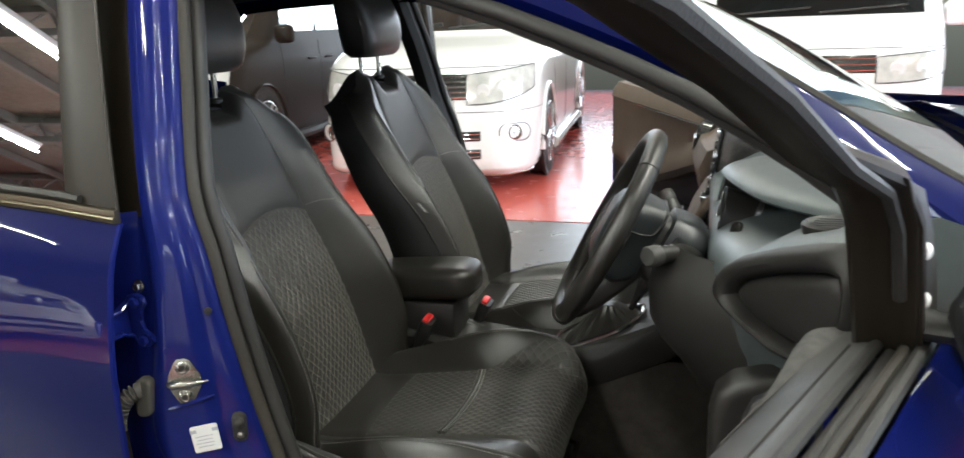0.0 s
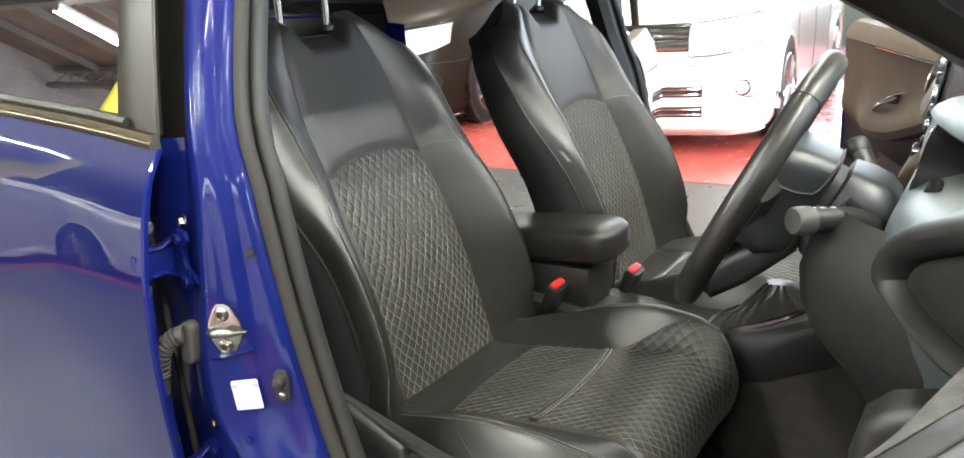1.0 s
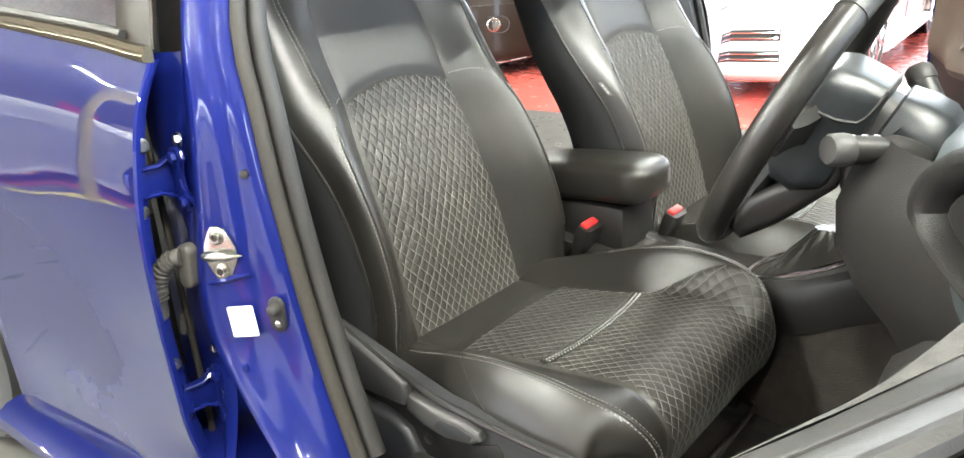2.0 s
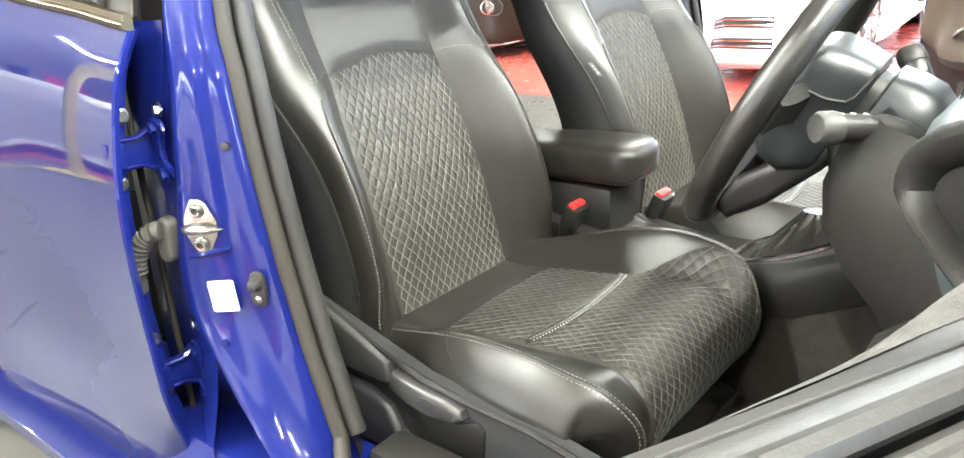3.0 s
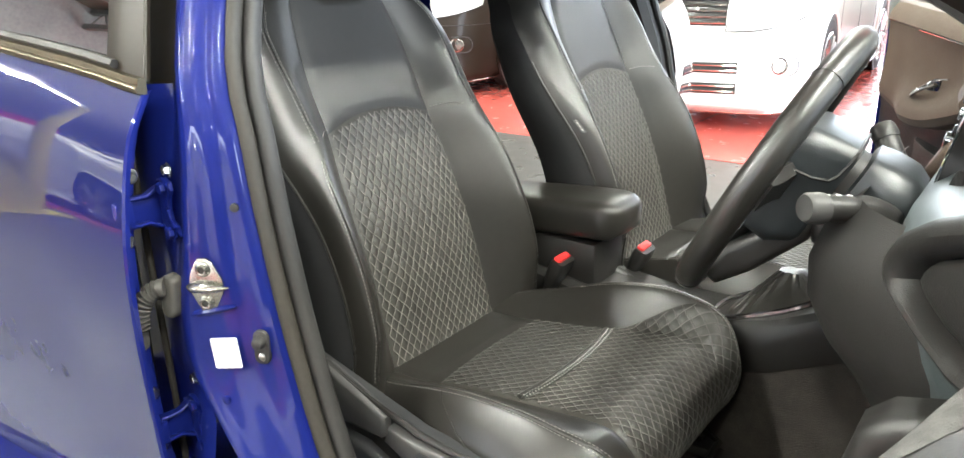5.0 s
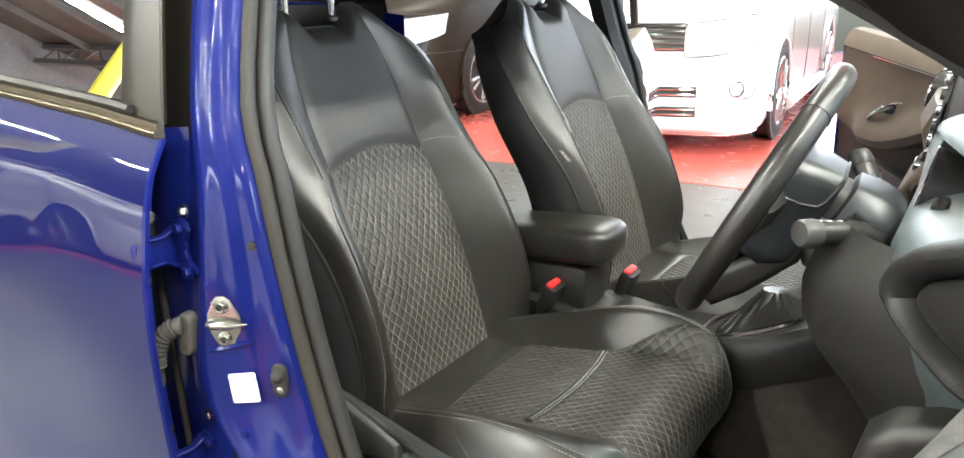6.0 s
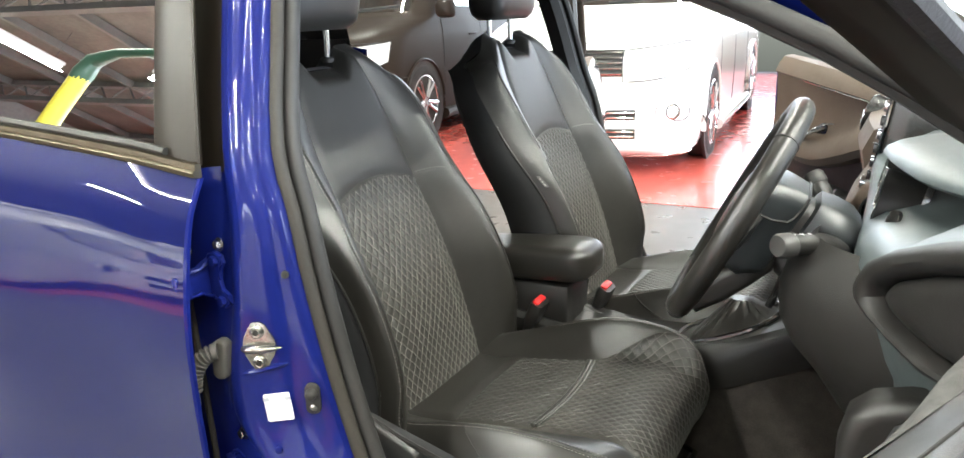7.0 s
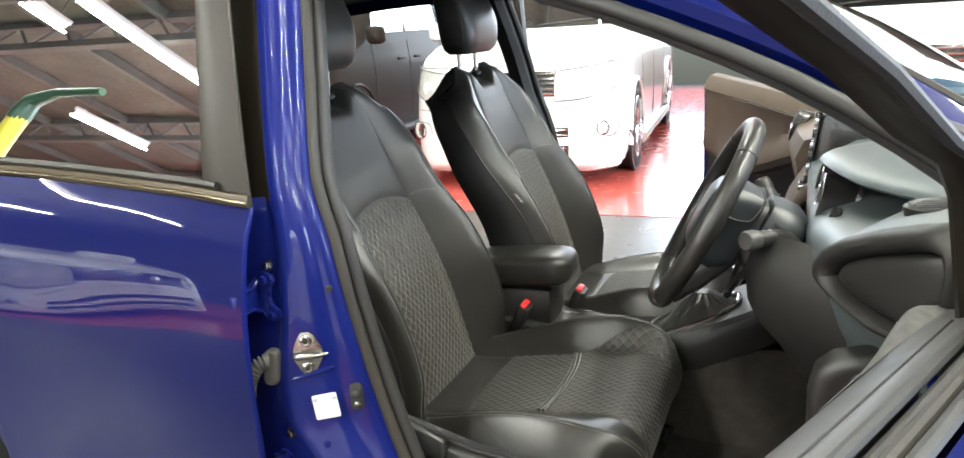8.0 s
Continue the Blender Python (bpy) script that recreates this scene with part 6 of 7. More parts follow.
bm = bmesh.new()
slab(bm, [(0.012, -0.172), (0.010, -0.120), (0.036, -0.076), (0.050, -0.030), (0.080, -0.008), (0.094, -0.022), (0.096, -0.046), (0.082, -0.082), (0.062, -0.130), (0.034, -0.176)], 0.116, axes(wm @ Vector((0.058, 0, 0)), -WN, WZ, -WY), 0.014, 3)
back_cover = part("lower_back_cover", bm, PLASTIC, wheel, "dark plastic lower spoke cover")
bm = bmesh.new()
lathe(bm, [(0.0075, 0.0), (0.0075, 0.003), (0.004, 0.0008)], axes(wm @ Vector((-0.058, -0.030, -0.071)), -WN, WZ, -WY), 12)
part("spoke_hole", bm, RUBBER, back_cover)
bm = bmesh.new()
tube(bm, [wm @ Vector((-0.0585, y, -h)) for h, y in ((0.050, -0.078), (0.060, -0.050), (0.078, -0.024))], 0.0012, 5)
part("cover_joint", bm, RUBBER, back_cover)
for sg in (-1, 1):
    bm = bmesh.new()
    rows = []
    for k in range(9):
        g = k / 8
        x = sg * (0.06 + 0.118 * g)
        hh = 0.036 - 0.014 * math.sin(math.pi * min(g, 1) * 0.8)
        z = -0.024 + 0.016 * g
        rows.append([wm @ Vector((x, y + 0.012, z + d)) for y, d in ((hh, 0), (hh * 0.7, 0.013), (-hh * 0.7, 0.013), (-hh, 0), (-hh * 0.7, -0.014), (hh * 0.7, -0.014))])
    grid(bm, rows, close_u=True, cap=True)
    sp = part("spoke", bm, PLASTIC, wheel)
    bm = bmesh.new()
    slab(bm, round_rect(0.050, 0.040, 0.012, 5), 0.006, wm @ Matrix.Translation((sg * 0.118, 0.014, -0.012)), 0.002)
    part("spoke_switch", bm, GLOSS_BLACK, sp)
    bm = bmesh.new()
    lathe(bm, [(0.013, 0), (0.013, 0.006), (0.010, 0.008)], wm @ Matrix.Translation((sg * 0.128, 0.016, -0.008)), 16)
    part("switch_pad", bm, PLASTIC_GREY, sp)
bm = bmesh.new()
rows = []
for k in range(9):
    g = k / 8
    y = -0.05 - 0.130 * g
    hw = 0.062 - 0.014 * math.sin(math.pi * g)
    rows.append([wm @ Vector((x, y, -0.02 + 0.014 * g + d)) for x, d in ((hw, 0), (hw * 0.7, 0.012), (-hw * 0.7, 0.012), (-hw, 0), (-hw * 0.7, -0.012), (hw * 0.7, -0.012))])
grid(bm, rows, close_u=True, cap=True)
part("spoke", bm, PLASTIC_GREY, wheel)
col = thing("steering_column", (-0.1, 1.44, 0.82), "black plastic steering column shroud with stalks", "steering column")
bm = bmesh.new()
grid(bm, [pad_section(*k) for k in ((0.096, 0.050, 0.034, 0.083, 0.016), (0.099, 0.064, 0.010, 0.089, 0.024), (0.125, 0.074, -0.022, 0.094, 0.034), (0.152, 0.076, -0.024, 0.094, 0.036), (0.170, 0.072, -0.014, 0.086, 0.036), (0.179, 0.060, 0.004, 0.066, 0.028))], close_u=True, cap=True)
part("shroud", bm, COLUMN, col, "smooth dark grey column shroud")
bm = bmesh.new()
grid(bm, [pad_section(*k) for k in ((0.078, 0.046, 0.0, 0.076, 0.02), (0.10, 0.046, 0.0, 0.076, 0.02))], close_u=True, cap=True)
part("column_neck", bm, RUBBER, col)
bm = bmesh.new()
grid(bm, [pad_section(*k) for k in ((0.084, 0.055, -0.030, 0.030, 0.02), (0.10, 0.066, -0.045, 0.030, 0.026), (0.16, 0.066, -0.060, 0.020, 0.026), (0.23, 0.060, -0.060, 0.020, 0.026))], close_u=True, cap=True)
part("lower_shroud", bm, PLASTIC, col, "black lower column shroud")


def stalk(sg):
    """A lever with a thicker ribbed end."""
    e = Vector((-0.163, 1.216, 0.840)) if sg < 0 else Vector((-0.160, 1.606, 0.868))
    b = Vector((-0.098, 1.318, 0.806)) if sg < 0 else Vector((-0.112, 1.500, 0.806))
    m = Vector((-0.113, 1.272, 0.832)) if sg < 0 else Vector((-0.122, 1.575, 0.812))
    bm = bmesh.new()
    d = e - m
    tube(bm, [b, b.lerp(m, 0.5), m, m + d * 0.12, m + d * 0.22, m + d * 0.92, e], [0.028, 0.026, 0.020, 0.0145, 0.0178, 0.0185, 0.014], 16, flat=0.88)
    b = m - d * 1.2
    d = e - b
    s = part("stalk", bm, PLASTIC, col)
    bm = bmesh.new()
    tube(bm, [b + d * 0.86, b + d * 0.90, b + d * 0.985, e + d * 0.01], [0.0192, 0.0205, 0.0195, 0.0165], 18, flat=0.92)
    part("stalk_knob", bm, TRIM_GREY if sg < 0 else PLASTIC, s, "grey stalk end knob" if sg < 0 else "")
    for k in range(3):
        bm = bmesh.new()
        box(bm, (-0.003, -0.0012, 0), (0.003, 0.0012, 0.0008), axes(b + d * (0.66 + 0.09 * k) + Vector((0.0, 0, 0.0162)), (1, 0, 0), (0, 1, 0), (0, 0, 1)))
        part("stalk_mark", bm, LABEL, s, "white printed mark", smooth=False)


stalk(-1)
stalk(1)
bm = bmesh.new()
m3 = axes(wm @ Vector((-0.070, -0.005, -0.150)), WZ, -WN, -WY)
lathe(bm, [(0.030, -0.02), (0.030, 0.008), (0.026, 0.012), (0.018, 0.008)], m3, 24)
part("ignition_cover", bm, PLASTIC, col)

# ---- centre console ----
con = thing("centre_console", (-0.5, 1.715, 0.24), "black centre console with padded armrest lid", "centre console")
CON = [(-0.97, 0.50), (-0.82, 0.50), (-0.67, 0.475), (-0.53, 0.460), (-0.42, 0.468), (-0.29, 0.512), (-0.17, 0.570), (-0.05, 0.640)]
MC = 1.715
bm = bmesh.new()
rows = []
for x, z in CON:
    hw = 0.085 + 0.042 * smooth(-0.50, -0.22, x)
    rows.append([Vector((x, MC - hw + 0.006, z - 0.10)), Vector((x, MC - hw - 0.004, z - 0.05)), Vector((x, MC - hw, z - 0.012)), Vector((x, MC - hw + 0.012, z)), Vector((x, MC + hw - 0.012, z)), Vector((x, MC + hw, z - 0.012)), Vector((x, MC + hw + 0.004, z - 0.05)), Vector((x, MC + hw - 0.006, z - 0.10))])
grid(bm, rows, cap=True)
part("console_body", bm, PLASTIC, con)
for sg in (-1, 1):
    bm = bmesh.new()
    rows = []
    for i in range(25):
        x = -0.96 + 1.22 * i / 24
        z = min(curve(CON, x) - 0.085, 0.478)
        hw = 0.072 + 0.040 * smooth(-0.50, -0.22, x)
        rows.append([Vector((x, MC + sg * hw, z)), Vector((x, MC + sg * (hw + 0.006), z * 0.6 + 0.094)), Vector((x, MC + sg * (hw + 0.012), 0.30)), Vector((x, MC + sg * (hw + 0.04), 0.245)), Vector((x, MC + sg * (hw + 0.07), 0.236))])
    grid(bm, rows)
    part("tunnel_carpet", bm, CARPET, con, "dark brown carpet on tunnel side")
bm = bmesh.new()
rows = []
for g in (0.0, 0.012, 0.04, 0.09, 0.2, 0.4, 0.6, 0.78, 0.86, 0.92, 0.96, 0.985, 1.0):
    x = -0.962 + 0.352 * g
    e = min(1.0, g / 0.09) * (2 - min(1.0, g / 0.09)) if g < 0.5 else math.sqrt(max(0.0, 1 - (max(0.0, g - 0.84) / 0.16) ** 2.6))
    hw, hh = 0.022 + 0.053 * e, 0.008 + 0.034 * e
    zc = 0.588 + 0.024 * math.sin(math.pi * 0.5 * g)
    rows.append([Vector((x, MC + 0.002 + hw * abs(math.cos(a)) ** 0.36 * (1 if math.cos(a) > 0 else -1), zc + hh * abs(math.sin(a)) ** 0.46 * (1 if math.sin(a) > 0 else -1))) for a in [j * 2 * math.pi / 28 for j in range(28)]])
grid(bm, rows, close_u=True, cap=True)
part("armrest_lid", bm, LEATHER, con, "padded black leather armrest lid")
bm = bmesh.new()
box(bm, (-0.94, MC - 0.065, 0.46), (-0.66, MC + 0.068, 0.565), bev=0.012)
part("armrest_box", bm, PLASTIC, con)
# selector surround, gaiter, lever
bm = bmesh.new()
RNG = []
for k in range(44):
    c, d = math.cos(k * math.pi / 22), math.sin(k * math.pi / 22)
    RNG.append((-0.310 + 0.105 * abs(c) ** 0.75 * (1 if c > 0 else -1), 0.076 * abs(d) ** 0.75 * (1 if d > 0 else -1) - 0.022 + 0.012 * c))
zc = lambda x: curve(CON, x)
tube(bm, [(x, MC + 0.01 + yy, zc(x) + 0.006) for x, yy in RNG], 0.006, 8, closed=True)
part("selector_surround", bm, CHROME, con, "chrome selector surround")
bm = bmesh.new()
rows = []
for k in range(7):
    g = k / 6
    s = 1 - 0.75 * g
    rows.append([Vector((-0.285 + (x + 0.285) * s * 0.85, MC + 0.01 + yy * s * 0.9 + 0.004 * math.sin(i * 2.4 + g * 5), zc(-0.285) + 0.004 + 0.05 * g + 0.35 * (x + 0.285) * (1 - g))) for i, (x, yy) in enumerate(RNG)])
grid(bm, rows, close_u=True, cap=True)
part("gaiter", bm, LEATHER, con, "creased black leather gaiter")
bm = bmesh.new()
tube(bm, [(-0.25, MC + 0.01, 0.53), (-0.225, MC + 0.01, 0.58), (-0.205, MC + 0.01, 0.62), (-0.195, MC + 0.01, 0.645), (-0.19, MC + 0.01, 0.655)], [0.007, 0.009, 0.018, 0.021, 0.014], 14)
part("selector_lever", bm, GLOSS_BLACK, con, "gloss black selector knob")
for k in range(4):
    bm = bmesh.new()
    slab(bm, round_rect(0.018, 0.011, 0.003, 3), 0.004, axes((-0.505 + 0.0 * k, MC - 0.045 + 0.024 * k, zc(-0.505) + 0.001), (0, 1, 0), (-1, 0, 0), (0, 0, 1)), 0.001)
    part("console_button", bm, PLASTIC_GREY, con)


def buckle(at, lean):
    """A seat belt buckle on its stalk with a red press button."""
    t = thing("seat_belt_buckle", at, "black seat belt buckle with red press button", "seat belt buckle", "front belt buckles")
    m = axes(at, Vector((0, 1, 0)), Vector((-lean, 0, 0.35)), Vector((0.35, 0, lean)))
    bm = bmesh.new()
    rows = []
    for z, sx, sy in ((-0.10, 0.022, 0.008), (-0.065, 0.026, 0.011), (-0.05, 0.034, 0.015), (-0.012, 0.038, 0.018), (0.0, 0.036, 0.016)):
        rows.append([m @ Vector((x, y, z)) for x, y in round_rect(sx * 1.6, sy * 1.8, sy * 0.6, 3)])
    grid(bm, rows, close_u=True, cap=True)
    part("buckle_body", bm, PLASTIC, t)
    bm = bmesh.new()
    slab(bm, round_rect(0.046, 0.016, 0.005, 4), 0.006, m @ Matrix.Translation((0, 0.004, 0.0)), 0.002)
    part("press_button", bm, RED_PLASTIC, t, "red press button")
    return t


buckle((-0.716, 1.620, 0.532), 0.8)
buckle((-0.620, 1.805, 0.520), 0.8)
# floor mat
bm = bmesh.new()
box(bm, (-0.30, 1.08, 0.236), (0.18, 1.60, 0.246), bev=0.004)
solo("floor_mat", bm, CARPET, "dark brown-black carpet mat on car floor", "floor mat")
# pedals
for yy, nm in ((1.30, "accelerator_pedal"), (1.45, "brake_pedal")):
    t = thing(nm, (0.20, yy, 0.36), "black rubber faced foot pedal", "pedal")
    bm = bmesh.new()
    box(bm, (-0.03, -0.012, -0.06), (0.03, 0.012, 0.06), pose(0.20, yy, 0.37, -55 + 90, 0, 90), 0.006)
    part("pedal_pad", bm, RUBBER, t)
    bm = bmesh.new()
    tube(bm, [(0.21, yy, 0.40), (0.27, yy, 0.52), (0.32, yy, 0.58)], 0.009, 8)
    part("pedal_arm", bm, STEEL, t)

# ---- parked vehicles ----
CARRIER = [(0.14, 0.10, 0.82, 0.30), (0.17, 0.03, 0.86, 0.40), (0.24, 0.0, 0.88, 0.46), (0.40, 0.0, 0.892, 0.48), (0.56, 0.012, 0.90, 0.50), (0.68, 0.03, 0.902, 0.52), (0.80, 0.055, 0.902, 0.54), (0.90, 0.095, 0.90, 0.56), (0.96, 0.15, 0.895, 0.58), (1.00, 0.25, 0.888, 0.56), (1.05, 0.48, 0.882, 0.52), (1.10, 0.78, 0.875, 0.46), (1.14, 0.98, 0.868, 0.40), (1.28, 1.16, 0.845, 0.36), (1.48, 1.42, 0.80, 0.32), (1.64, 1.66, 0.755, 0.30), (1.74, 1.88, 0.70, 0.28), (1.79, 2.15, 0.60, 0.25), (1.81, 2.6, 0.40, 0.2)]
DELIVERY = [(0.22, 0.08, 0.78, 0.16), (0.26, 0.02, 0.82, 0.20), (0.40, 0.0, 0.84, 0.22), (0.62, 0.01, 0.845, 0.24), (0.80, 0.03, 0.85, 0.26), (0.95, 0.06, 0.85, 0.26), (1.04, 0.11, 0.848, 0.26), (1.12, 0.17, 0.845, 0.26), (1.20, 0.24, 0.84, 0.25), (1.45, 0.43, 0.81, 0.22), (1.75, 0.68, 0.76, 0.20), (1.90, 0.86, 0.72, 0.20), (1.96, 1.10, 0.62, 0.20), (1.98, 1.6, 0.40, 0.2)]


class Shape:
    """A one-box body: rounded plan outlines stacked by height. Rows are height, front, half width, front corner."""

    def __init__(self, rows, length, tall, m):
        self.rows, self.length, self.m = [(z + tall * smooth(1.1, 1.7, z), f, w, r) for z, f, w, r in rows], length, m

    def sect(self, z):
        keys = self.rows
        return [curve([(k[0], k[i]) for k in keys], z) for i in (1, 2, 3)]

    def at(self, d, z, out=0.0):
        """A place on the body, d metres round the outline from the middle of the front, to the right or left."""
        f, w, r = self.sect(z)
        sg, d = (1 if d >= 0 else -1), abs(d)
        rx = min(r * 0.8, w * 0.6)
        run, turn = w - rx, 0.5 * math.pi * (rx + r) / 2
        if d < run:
            x, y, n = d, f + 0.05 * (d / run) ** 2, Vector((0.10 * d / run, -1, 0))
        elif d < run + turn:
            a = (d - run) / turn * math.pi / 2
            x, y, n = run + rx * math.sin(a), f + 0.05 + r * (1 - math.cos(a)), Vector((math.sin(a), -math.cos(a), 0))
        else:
            x, y, n = w, f + 0.05 + r + (d - run - turn), Vector((1, 0, 0))
        p = Vector((x, y, z)) + n.normalized() * out
        return self.m @ Vector((sg * p.x, p.y, p.z))

    def ring(self, z):
        f, w, r = self.sect(z)
        rx = min(r * 0.8, w * 0.6)
        run, turn = w - rx, 0.5 * math.pi * (rx + r) / 2
        far = run + turn + (self.length - 0.25 - 0.15 * smooth(1.0, 1.8, z) - (f + 0.05 + r))
        ds = [run * i / 6 for i in range(7)] + [run + turn * i / 10 for i in range(1, 11)] + [run + turn + (far - run - turn) * i / 14 for i in range(1, 15)]
        half = [self.at(d, z) for d in ds]
        back_end = [self.m @ Vector((w - 0.18 + 0.18 * math.cos(a), self.length - 0.25 - 0.15 * smooth(1.0, 1.8, z) + 0.2 * math.sin(a), z)) for a in (0.5, 1.0, math.pi / 2)]
        right = half + back_end
        inv = self.m.inverted()
        left = [self.m @ Vector((-(inv @ p).x, (inv @ p).y, z)) for p in right]
        return right + left[:0:-1]

    def patch(self, bm, d0, d1, low, high, out, nu=10, nv=5):
        """A panel that lies on the body between two distances and two heights, each a number or a curve of 0 to 1."""
        lo = low if callable(low) else (lambda f: low)
        hi = high if callable(high) else (lambda f: high)
        rows = []
        for i in range(nu + 1):
            f = i / nu
            rows.append([self.at(d0 + (d1 - d0) * f, lo(f) + (hi(f) - lo(f)) * k / nv, out) for k in range(nv + 1)])
        grid(bm, rows)
        return bm


def parked_van(at, turn, paint, label, tall=0.0, flat_nose=False, wide=1.0):
    """A one-box van that faces along its own minus y. at: its front middle on the floor."""
    M = pose(at[0], at[1], at[2], 0, 0, turn) @ Matrix.Diagonal((wide, 1, 1, 1))
    t = thing("parked_van", at, label, "van", "parked vehicles")
    P = lambda s, x, z: M @ Vector((x, s, z))
    S = Shape(DELIVERY if flat_nose else CARRIER, 4.6 if flat_nose else 4.8, tall, M)
    z0, z9 = S.rows[0][0], S.rows[-1][0]
    heights = sorted({k[0] for k in S.rows} | {z0 + (z9 - z0) * i / 30 for i in range(31)})
    bm = bmesh.new()
    grid(bm, [S.ring(z) for z in heights], close_u=True, cap=True)
    body = part("body", bm, paint, t)
    ws = (1.19, 1.72) if flat_nose else (1.165, 1.62 + tall * 0.9)
    bm = bmesh.new()
    S.patch(bm, -0.70, 0.70, ws[0], ws[1], 0.006, 16, 8)
    part("windscreen", bm, VAN_GLASS, t, "dark windscreen glass")
    for wx in (-0.60, 0.02):
        bm = bmesh.new()
        tube(bm, [S.at(wx + 0.56 * i / 6, ws[0] + 0.02 + 0.006 * i, 0.02) for i in range(7)], 0.010, 6)
        part("wiper", bm, RUBBER, t)
    w0 = 0.848 if flat_nose else 0.902
    lamp_z = (0.74, 0.94) if flat_nose else (0.665, 0.90)
    for sg in (-1, 1):
        for s0, s1 in ((1.45, 2.25), (2.35, 3.25), (3.35, 4.25)) if not flat_nose else ((0.75, 1.5), (1.6, 2.8), (2.9, 4.1)):
            bm = bmesh.new()
            za, zb = (1.20, 1.60 + tall) if not flat_nose else (1.22, 1.72)
            rows = []
            for i in range(7):
                s = s0 + (s1 - s0) * i / 6
                rows.append([P(s + (0.25 * k / 4 if s0 < 1.5 else 0), sg * (S.sect(za + (zb - za) * k / 4)[1] + 0.006), za + (zb - za) * k / 4) for k in range(5)])
            grid(bm, rows)
            part("side_window", bm, VAN_GLASS, t)
        # head lamp: a swept lens with round reflectors under one lens
        bm = bmesh.new()
        S.patch(bm, sg * 0.40, sg * 1.02, lambda f: lamp_z[0] - 0.01 + 0.10 * f**2.2, lambda f: lamp_z[1] - 0.035 + 0.055 * f, 0.006, 14, 6)
        lamp = part("head_lamp", bm, LAMP_CLEAR, t, "clear swept head lamp")
        bm = bmesh.new()
        edge_pts = [S.at(sg * (0.40 + 0.62 * i / 12), lamp_z[0] - 0.01 + 0.10 * (i / 12) ** 2.2, 0.007) for i in range(13)] + [S.at(sg * (1.02 - 0.62 * i / 12), lamp_z[1] - 0.035 + 0.055 * (1 - i / 12), 0.007) for i in range(13)]
        tube(bm, edge_pts, 0.004, 5, closed=True)
        part("lamp_edge", bm, PLASTIC_GREY, lamp)
        for d, dz, rr in ((0.53, 0.085, 0.050), (0.70, 0.10, 0.055)):
            c, n = S.at(sg * d, lamp_z[0] + dz, 0.004), (S.at(sg * d, lamp_z[0] + dz, 1.0) - S.at(sg * d, lamp_z[0] + dz, 0.0)).normalized()
            x = Vector((0, 0, 1)).cross(n)
            bm = bmesh.new()
            lathe(bm, [(rr, 0.0), (rr, 0.005), (rr * 0.86, 0.007), (rr * 0.45, 0.004)], axes(c, x, (0, 0, 1), n), 20)
            part("lamp_reflector", bm, LABEL, lamp, "pale round lamp")
        # fog lamp in an oval pocket
        fz, fd = (0.445, 0.80) if not flat_nose else (0.42, 0.66)
        c = S.at(sg * fd, fz, 0.0)
        n = (S.at(sg * fd, fz, 1.0) - c).normalized()
        x = Vector((0, 0, 1)).cross(n)
        bm = bmesh.new()
        slab(bm, round_rect(0.25, 0.125, 0.062, 8), 0.008, axes(c - n * 0.012, x, (0, 0, 1), n), 0.004)
        pocket = part("fog_lamp_pocket", bm, paint, t)
        bm = bmesh.new()
        tube(bm, [axes(c - n * 0.002, x, (0, 0, 1), n) @ Vector((px * 1.02, py * 1.02, 0)) for px, py in round_rect(0.25, 0.125, 0.062, 8)], 0.004, 5, closed=True)
        part("pocket_edge", bm, PLASTIC_GREY, pocket)
        bm = bmesh.new()
        lathe(bm, [(0.056, 0), (0.056, 0.014), (0.048, 0.018), (0.040, 0.006), (0.012, 0.009)], axes(c - n * 0.006, x, (0, 0, 1), n), 24)
        part("fog_lamp", bm, STEEL, pocket, "round fog lamp")
        bm = bmesh.new()
        mm = M @ pose(sg * (w0 + 0.10), 1.30 if not flat_nose else 0.55, 1.18)
        rows = [[mm @ Vector((x * k, y, z * k)) for x, z in round_rect(0.20, 0.17, 0.05, 4)] for y, k in ((-0.07, 0.5), (-0.05, 0.85), (0.0, 1.0), (0.05, 0.95), (0.06, 0.8))]
        grid(bm, rows, close_u=True, cap=True)
        part("door_mirror", bm, paint, t)
        for cs in (0.98, 3.88) if not flat_nose else (0.85, 3.4):
            wr = 0.345
            mw = M @ pose(sg * w0, cs, 0)
            van_wheel(t, mw, sg, wr)
            bm = bmesh.new()
            tube(bm, [M @ Vector((sg * w0, cs + (wr + 0.045) * math.cos(a), wr + (wr + 0.045) * math.sin(a))) for a in [radians(-14 + 208 * i / 24) for i in range(25)]], 0.020, 6, flat=0.8)
            part("wheel_arch", bm, paint, t)
            bm = bmesh.new()
            lathe(bm, [(wr + 0.040, -0.02), (wr + 0.040, 0.003), (wr + 0.015, 0.0035)], mw @ axes((0, 0, wr), (0, 1, 0), (0, 0, 1), (sg, 0, 0)), 32)
            part("arch_liner", bm, RUBBER, t)
        bm = bmesh.new()
        tube(bm, [P(1.40, sg * (w0 - 0.01), 0.19), P(3.48, sg * (w0 - 0.01), 0.19)], 0.05, 8)
        part("side_skirt", bm, paint, t)
        for k in (1.42, 2.32, 3.32):
            bm = bmesh.new()
            tube(bm, [P(k, sg * (S.sect(z)[1] + 0.001), z) for z in (0.30, 0.45, 0.6, 0.8, 0.98, 1.1)], 0.003, 4)
            part("door_gap", bm, PLASTIC_GREY, t)
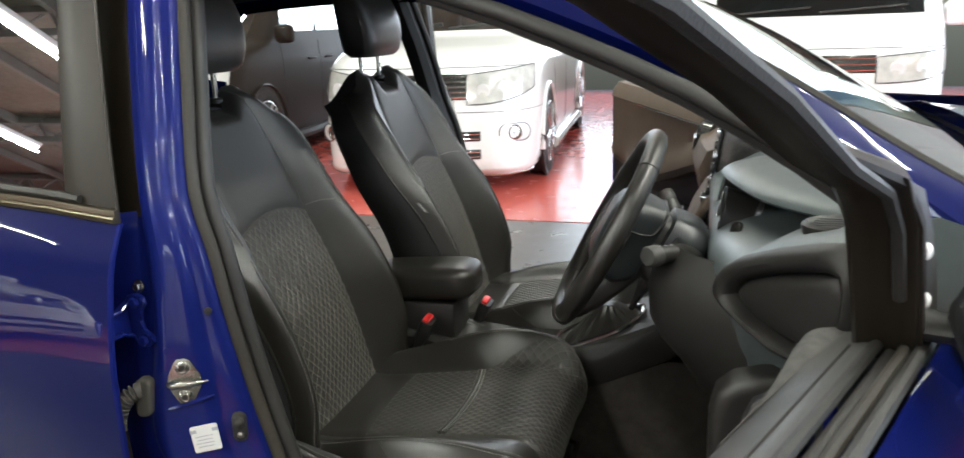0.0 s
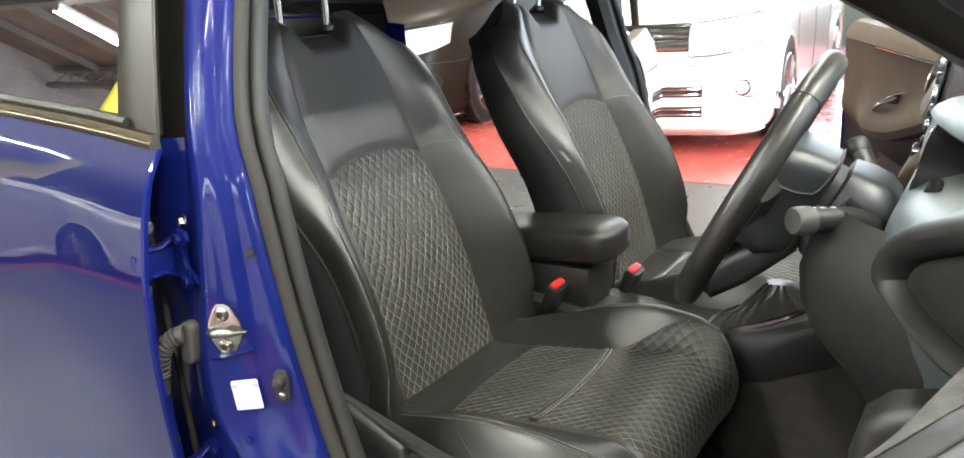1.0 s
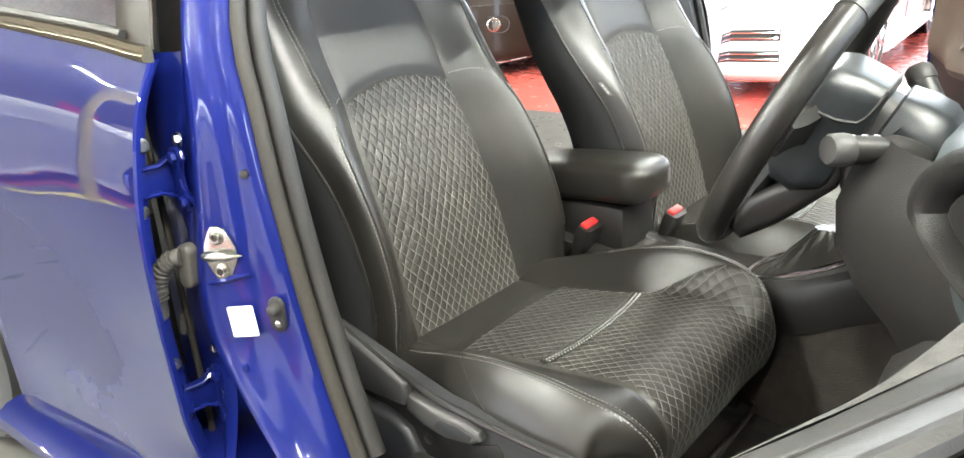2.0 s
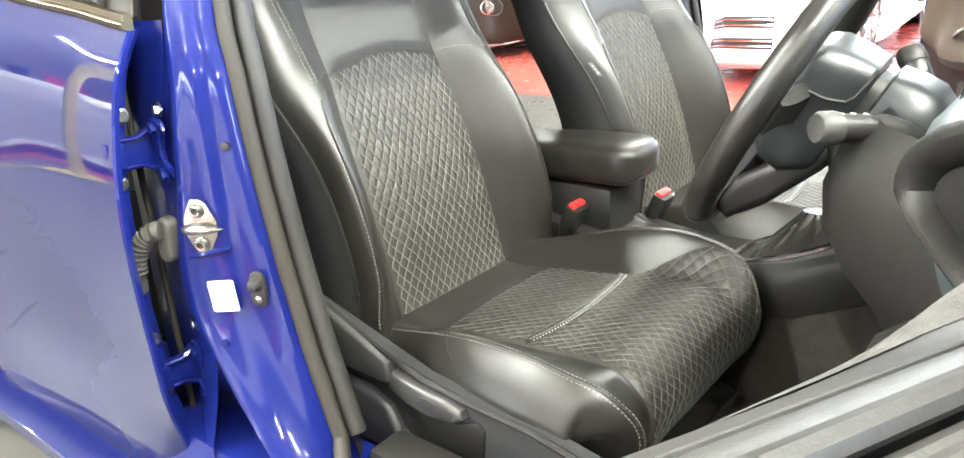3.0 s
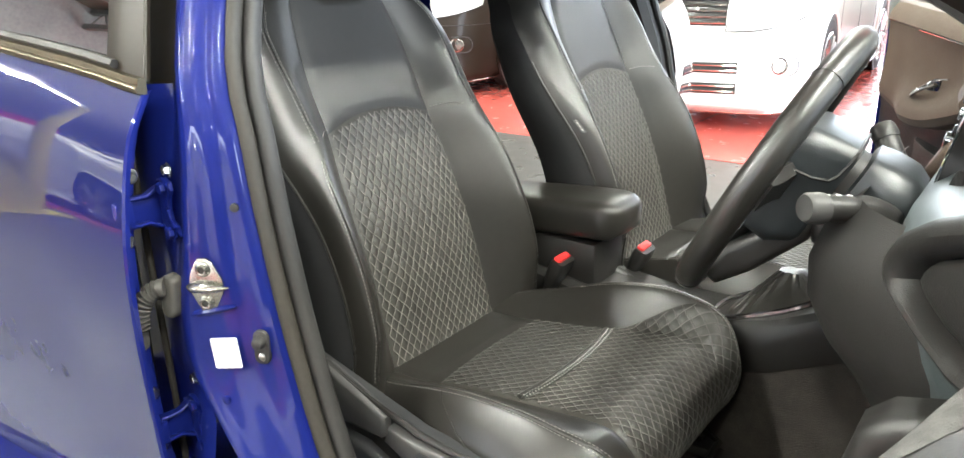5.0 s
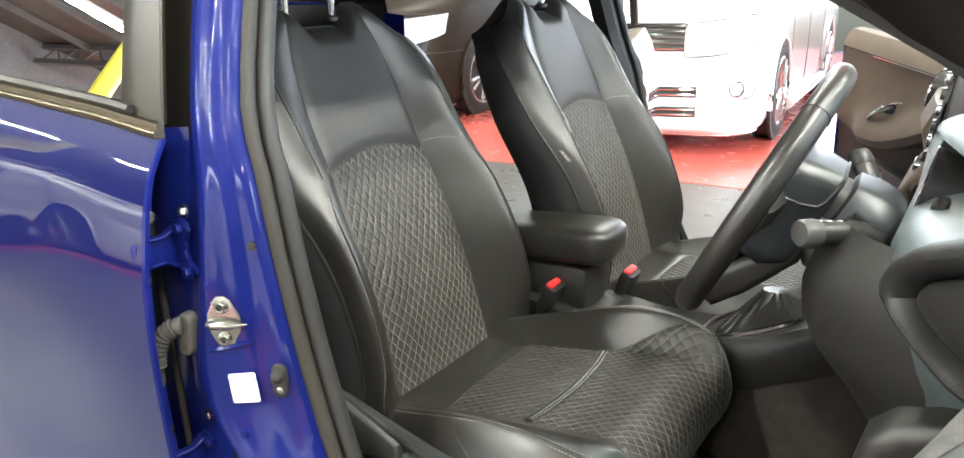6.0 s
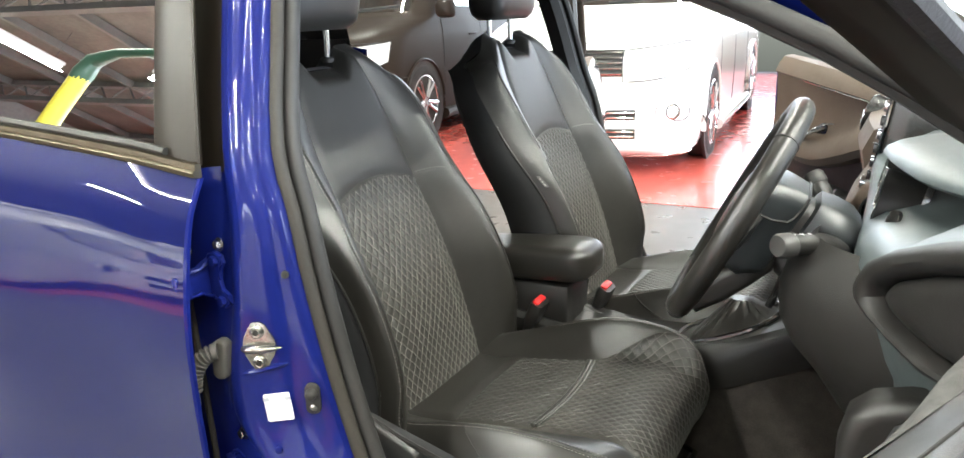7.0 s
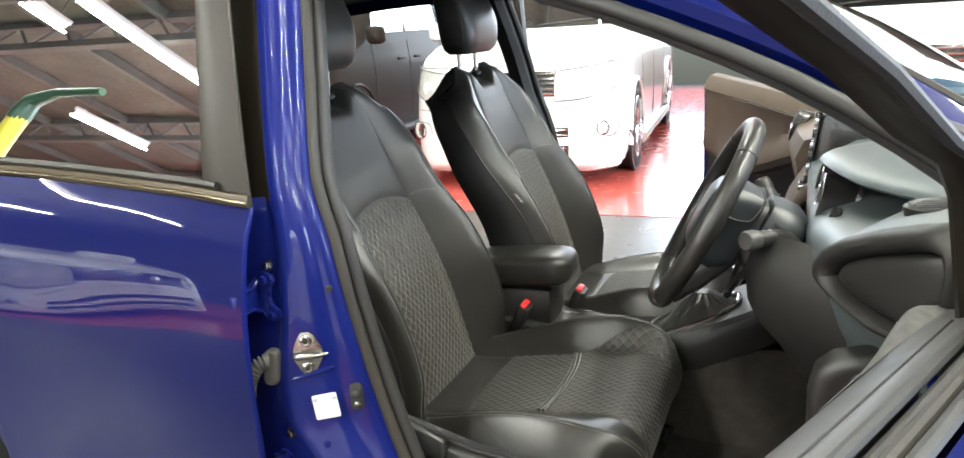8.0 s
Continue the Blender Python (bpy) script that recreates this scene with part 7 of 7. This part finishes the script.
        for k in (2.1, 2.55):
            bm = bmesh.new()
            tube(bm, [P(k - 0.09, sg * w0, 0.92), P(k, sg * (w0 + 0.028), 0.925), P(k + 0.09, sg * w0, 0.92)], 0.012, 6)
            part("door_handle", bm, paint, t)
    # grille with chrome bars, bumper intakes, number plate, chin
    gz = (0.69, 0.87) if not flat_nose else (0.80, 0.92)
    bm = bmesh.new()
    S.patch(bm, -0.395, 0.395, gz[0], gz[1], 0.004, 12, 5)
    gr = part("grille", bm, GLOSS_BLACK, t)
    n_bar = 5 if not flat_nose else 3
    for k in range(n_bar):
        zz = gz[0] + (gz[1] - gz[0]) * (k + 0.5) / n_bar
        bm = bmesh.new()
        tube(bm, [S.at(-0.39 + 0.78 * i / 12, zz, 0.010) for i in range(13)], 0.0105, 6, flat=0.8)
        part("grille_bar", bm, CHROME, gr)
    bm = bmesh.new()
    lathe(bm, [(0.055, 0), (0.055, 0.01), (0.045, 0.014)], axes(S.at(0, sum(gz) / 2, 0.014), M.to_3x3() @ Vector((1, 0, 0)), (0, 0, 1), M.to_3x3() @ Vector((0, -1, 0))), 24)
    part("badge", bm, CHROME, gr, "plain round chrome badge")
    for zz in (0.30, 0.43):
        bm = bmesh.new()
        S.patch(bm, -0.50, 0.50, zz - 0.035, zz + 0.035, 0.003, 12, 3)
        part("bumper_intake", bm, RUBBER, t)
        for dz in (-0.017, 0.017):
            bm = bmesh.new()
            tube(bm, [S.at(-0.49 + 0.98 * i / 12, zz + dz, 0.007) for i in range(13)], 0.0065, 6)
            part("intake_bar", bm, CHROME, t)
    for d0, d1, zz in ((-0.90, 0.90, gz[1] + 0.045), (-1.3, 1.3, 0.60)):
        bm = bmesh.new()
        tube(bm, [S.at(d0 + (d1 - d0) * i / 30, zz, 0.0) for i in range(31)], 0.003, 4)
        part("panel_gap", bm, PLASTIC_GREY, t)
    bm = bmesh.new()
    S.patch(bm, -1.15, 1.15, z0 - 0.005, z0 + 0.05, 0.012, 30, 3)
    part("chin_spoiler", bm, paint, t)
    bm = bmesh.new()
    tube(bm, [S.at(-1.2 + 2.4 * i / 40, z0 - 0.004, 0.016) for i in range(41)], 0.008, 6)
    part("chin_lip", bm, CHROME if not flat_nose else RUBBER, t)
    return t


def van_wheel(parent, mw, sg, r, spokes=10):
    m = mw @ axes((0, 0, r), (0, 1, 0), (0, 0, sg), (sg, 0, 0)) if sg > 0 else mw @ axes((0, 0, r), (0, -1, 0), (0, 0, 1), (-1, 0, 0))
    bm = bmesh.new()
    lathe(bm, [(r * 0.70, -0.19), (r * 0.94, -0.19), (r, -0.15), (r, -0.03), (r * 0.96, 0.006), (r * 0.82, 0.016), (r * 0.72, 0.008), (r * 0.70, 0.0)], m, 36)
    w = part("tyre", bm, TYRE, parent, "black rubber tyre")
    bm = bmesh.new()
    lathe(bm, [(r * 0.64, -0.12), (r * 0.70, -0.12), (r * 0.68, -0.01), (r * 0.72, 0.010), (r * 0.69, 0.014), (r * 0.65, -0.01)], m, 36)
    for k in range(spokes):
        a = 2 * math.pi * (k + (0.2 if k % 2 else -0.2)) / spokes
        p0, p1 = Vector((r * 0.14 * math.cos(a), r * 0.14 * math.sin(a), 0.0)), Vector((r * 0.67 * math.cos(a), r * 0.67 * math.sin(a), 0.006))
        tube(bm, [m @ p0, m @ p1], [0.022, 0.020], 6)
    lathe(bm, [(r * 0.2, -0.03), (r * 0.2, 0.004), (r * 0.12, 0.014), (r * 0.08, 0.014)], m, 18)
    part("rim", bm, ALLOY, w, "silver alloy rim")
    bm = bmesh.new()
    lathe(bm, [(r * 0.66, -0.10), (r * 0.66, -0.09), (r * 0.1, -0.085)], m, 28)
    part("wheel_back", bm, RUBBER, w)
    return w


parked_van((-2.13, 5.32, 0), 4.0, WHITE_PAINT, "white low people carrier parked on red bay", 0.05, False, 0.94)
parked_van((-4.75, 5.42, 0), 4.0, DARK_PAINT, "dark brown people carrier parked on red bay", 0.05, False, 0.90)
parked_van((0.60, 5.95, 0), -4.0, WHITE_PAINT, "white flat-nosed delivery van parked on red bay", 0.0, True)
parked_van((-7.4, 5.6, 0), 4.0, WHITE_PAINT, "white people carrier parked at end of row", 0.0, False, 0.92)
parked_van((-4.40, -2.80, 0), 90.0, WHITE_PAINT, "white low saloon parked on facing red bay", -0.42)
parked_van((1.9, -3.7, 0), 84.0, WHITE_PAINT, "white delivery van parked on facing red bay", -0.3)
parked_van((-9.5, -2.9, 0), 92.0, WHITE_PAINT, "white people carrier parked on facing red bay", -0.2)

# leaning yellow post with a green machine head
t = thing("yellow_post", (-5.3, -1.3, 0), "yellow painted steel post of a lift, leaning", "post")
bm = bmesh.new()
tube(bm, [(-5.3, -1.3, 0), (-4.55, -1.12, 2.33)], 0.065, 18)
part("post_tube", bm, YELLOW, t)
bm = bmesh.new()
box(bm, (-5.48, -1.48, 0.0), (-5.12, -1.12, 0.02), bev=0.004)
part("foot_plate", bm, YELLOW, t)
bm = bmesh.new()
tube(bm, [(-4.57, -1.125, 2.28), (-4.55, -1.12, 2.34), (-4.50, -1.11, 2.44), (-4.30, -1.10, 2.50), (-3.95, -1.10, 2.50)], [0.068, 0.072, 0.06, 0.035, 0.03], 14)
part("machine_head", bm, GREEN, t, "green machine head")
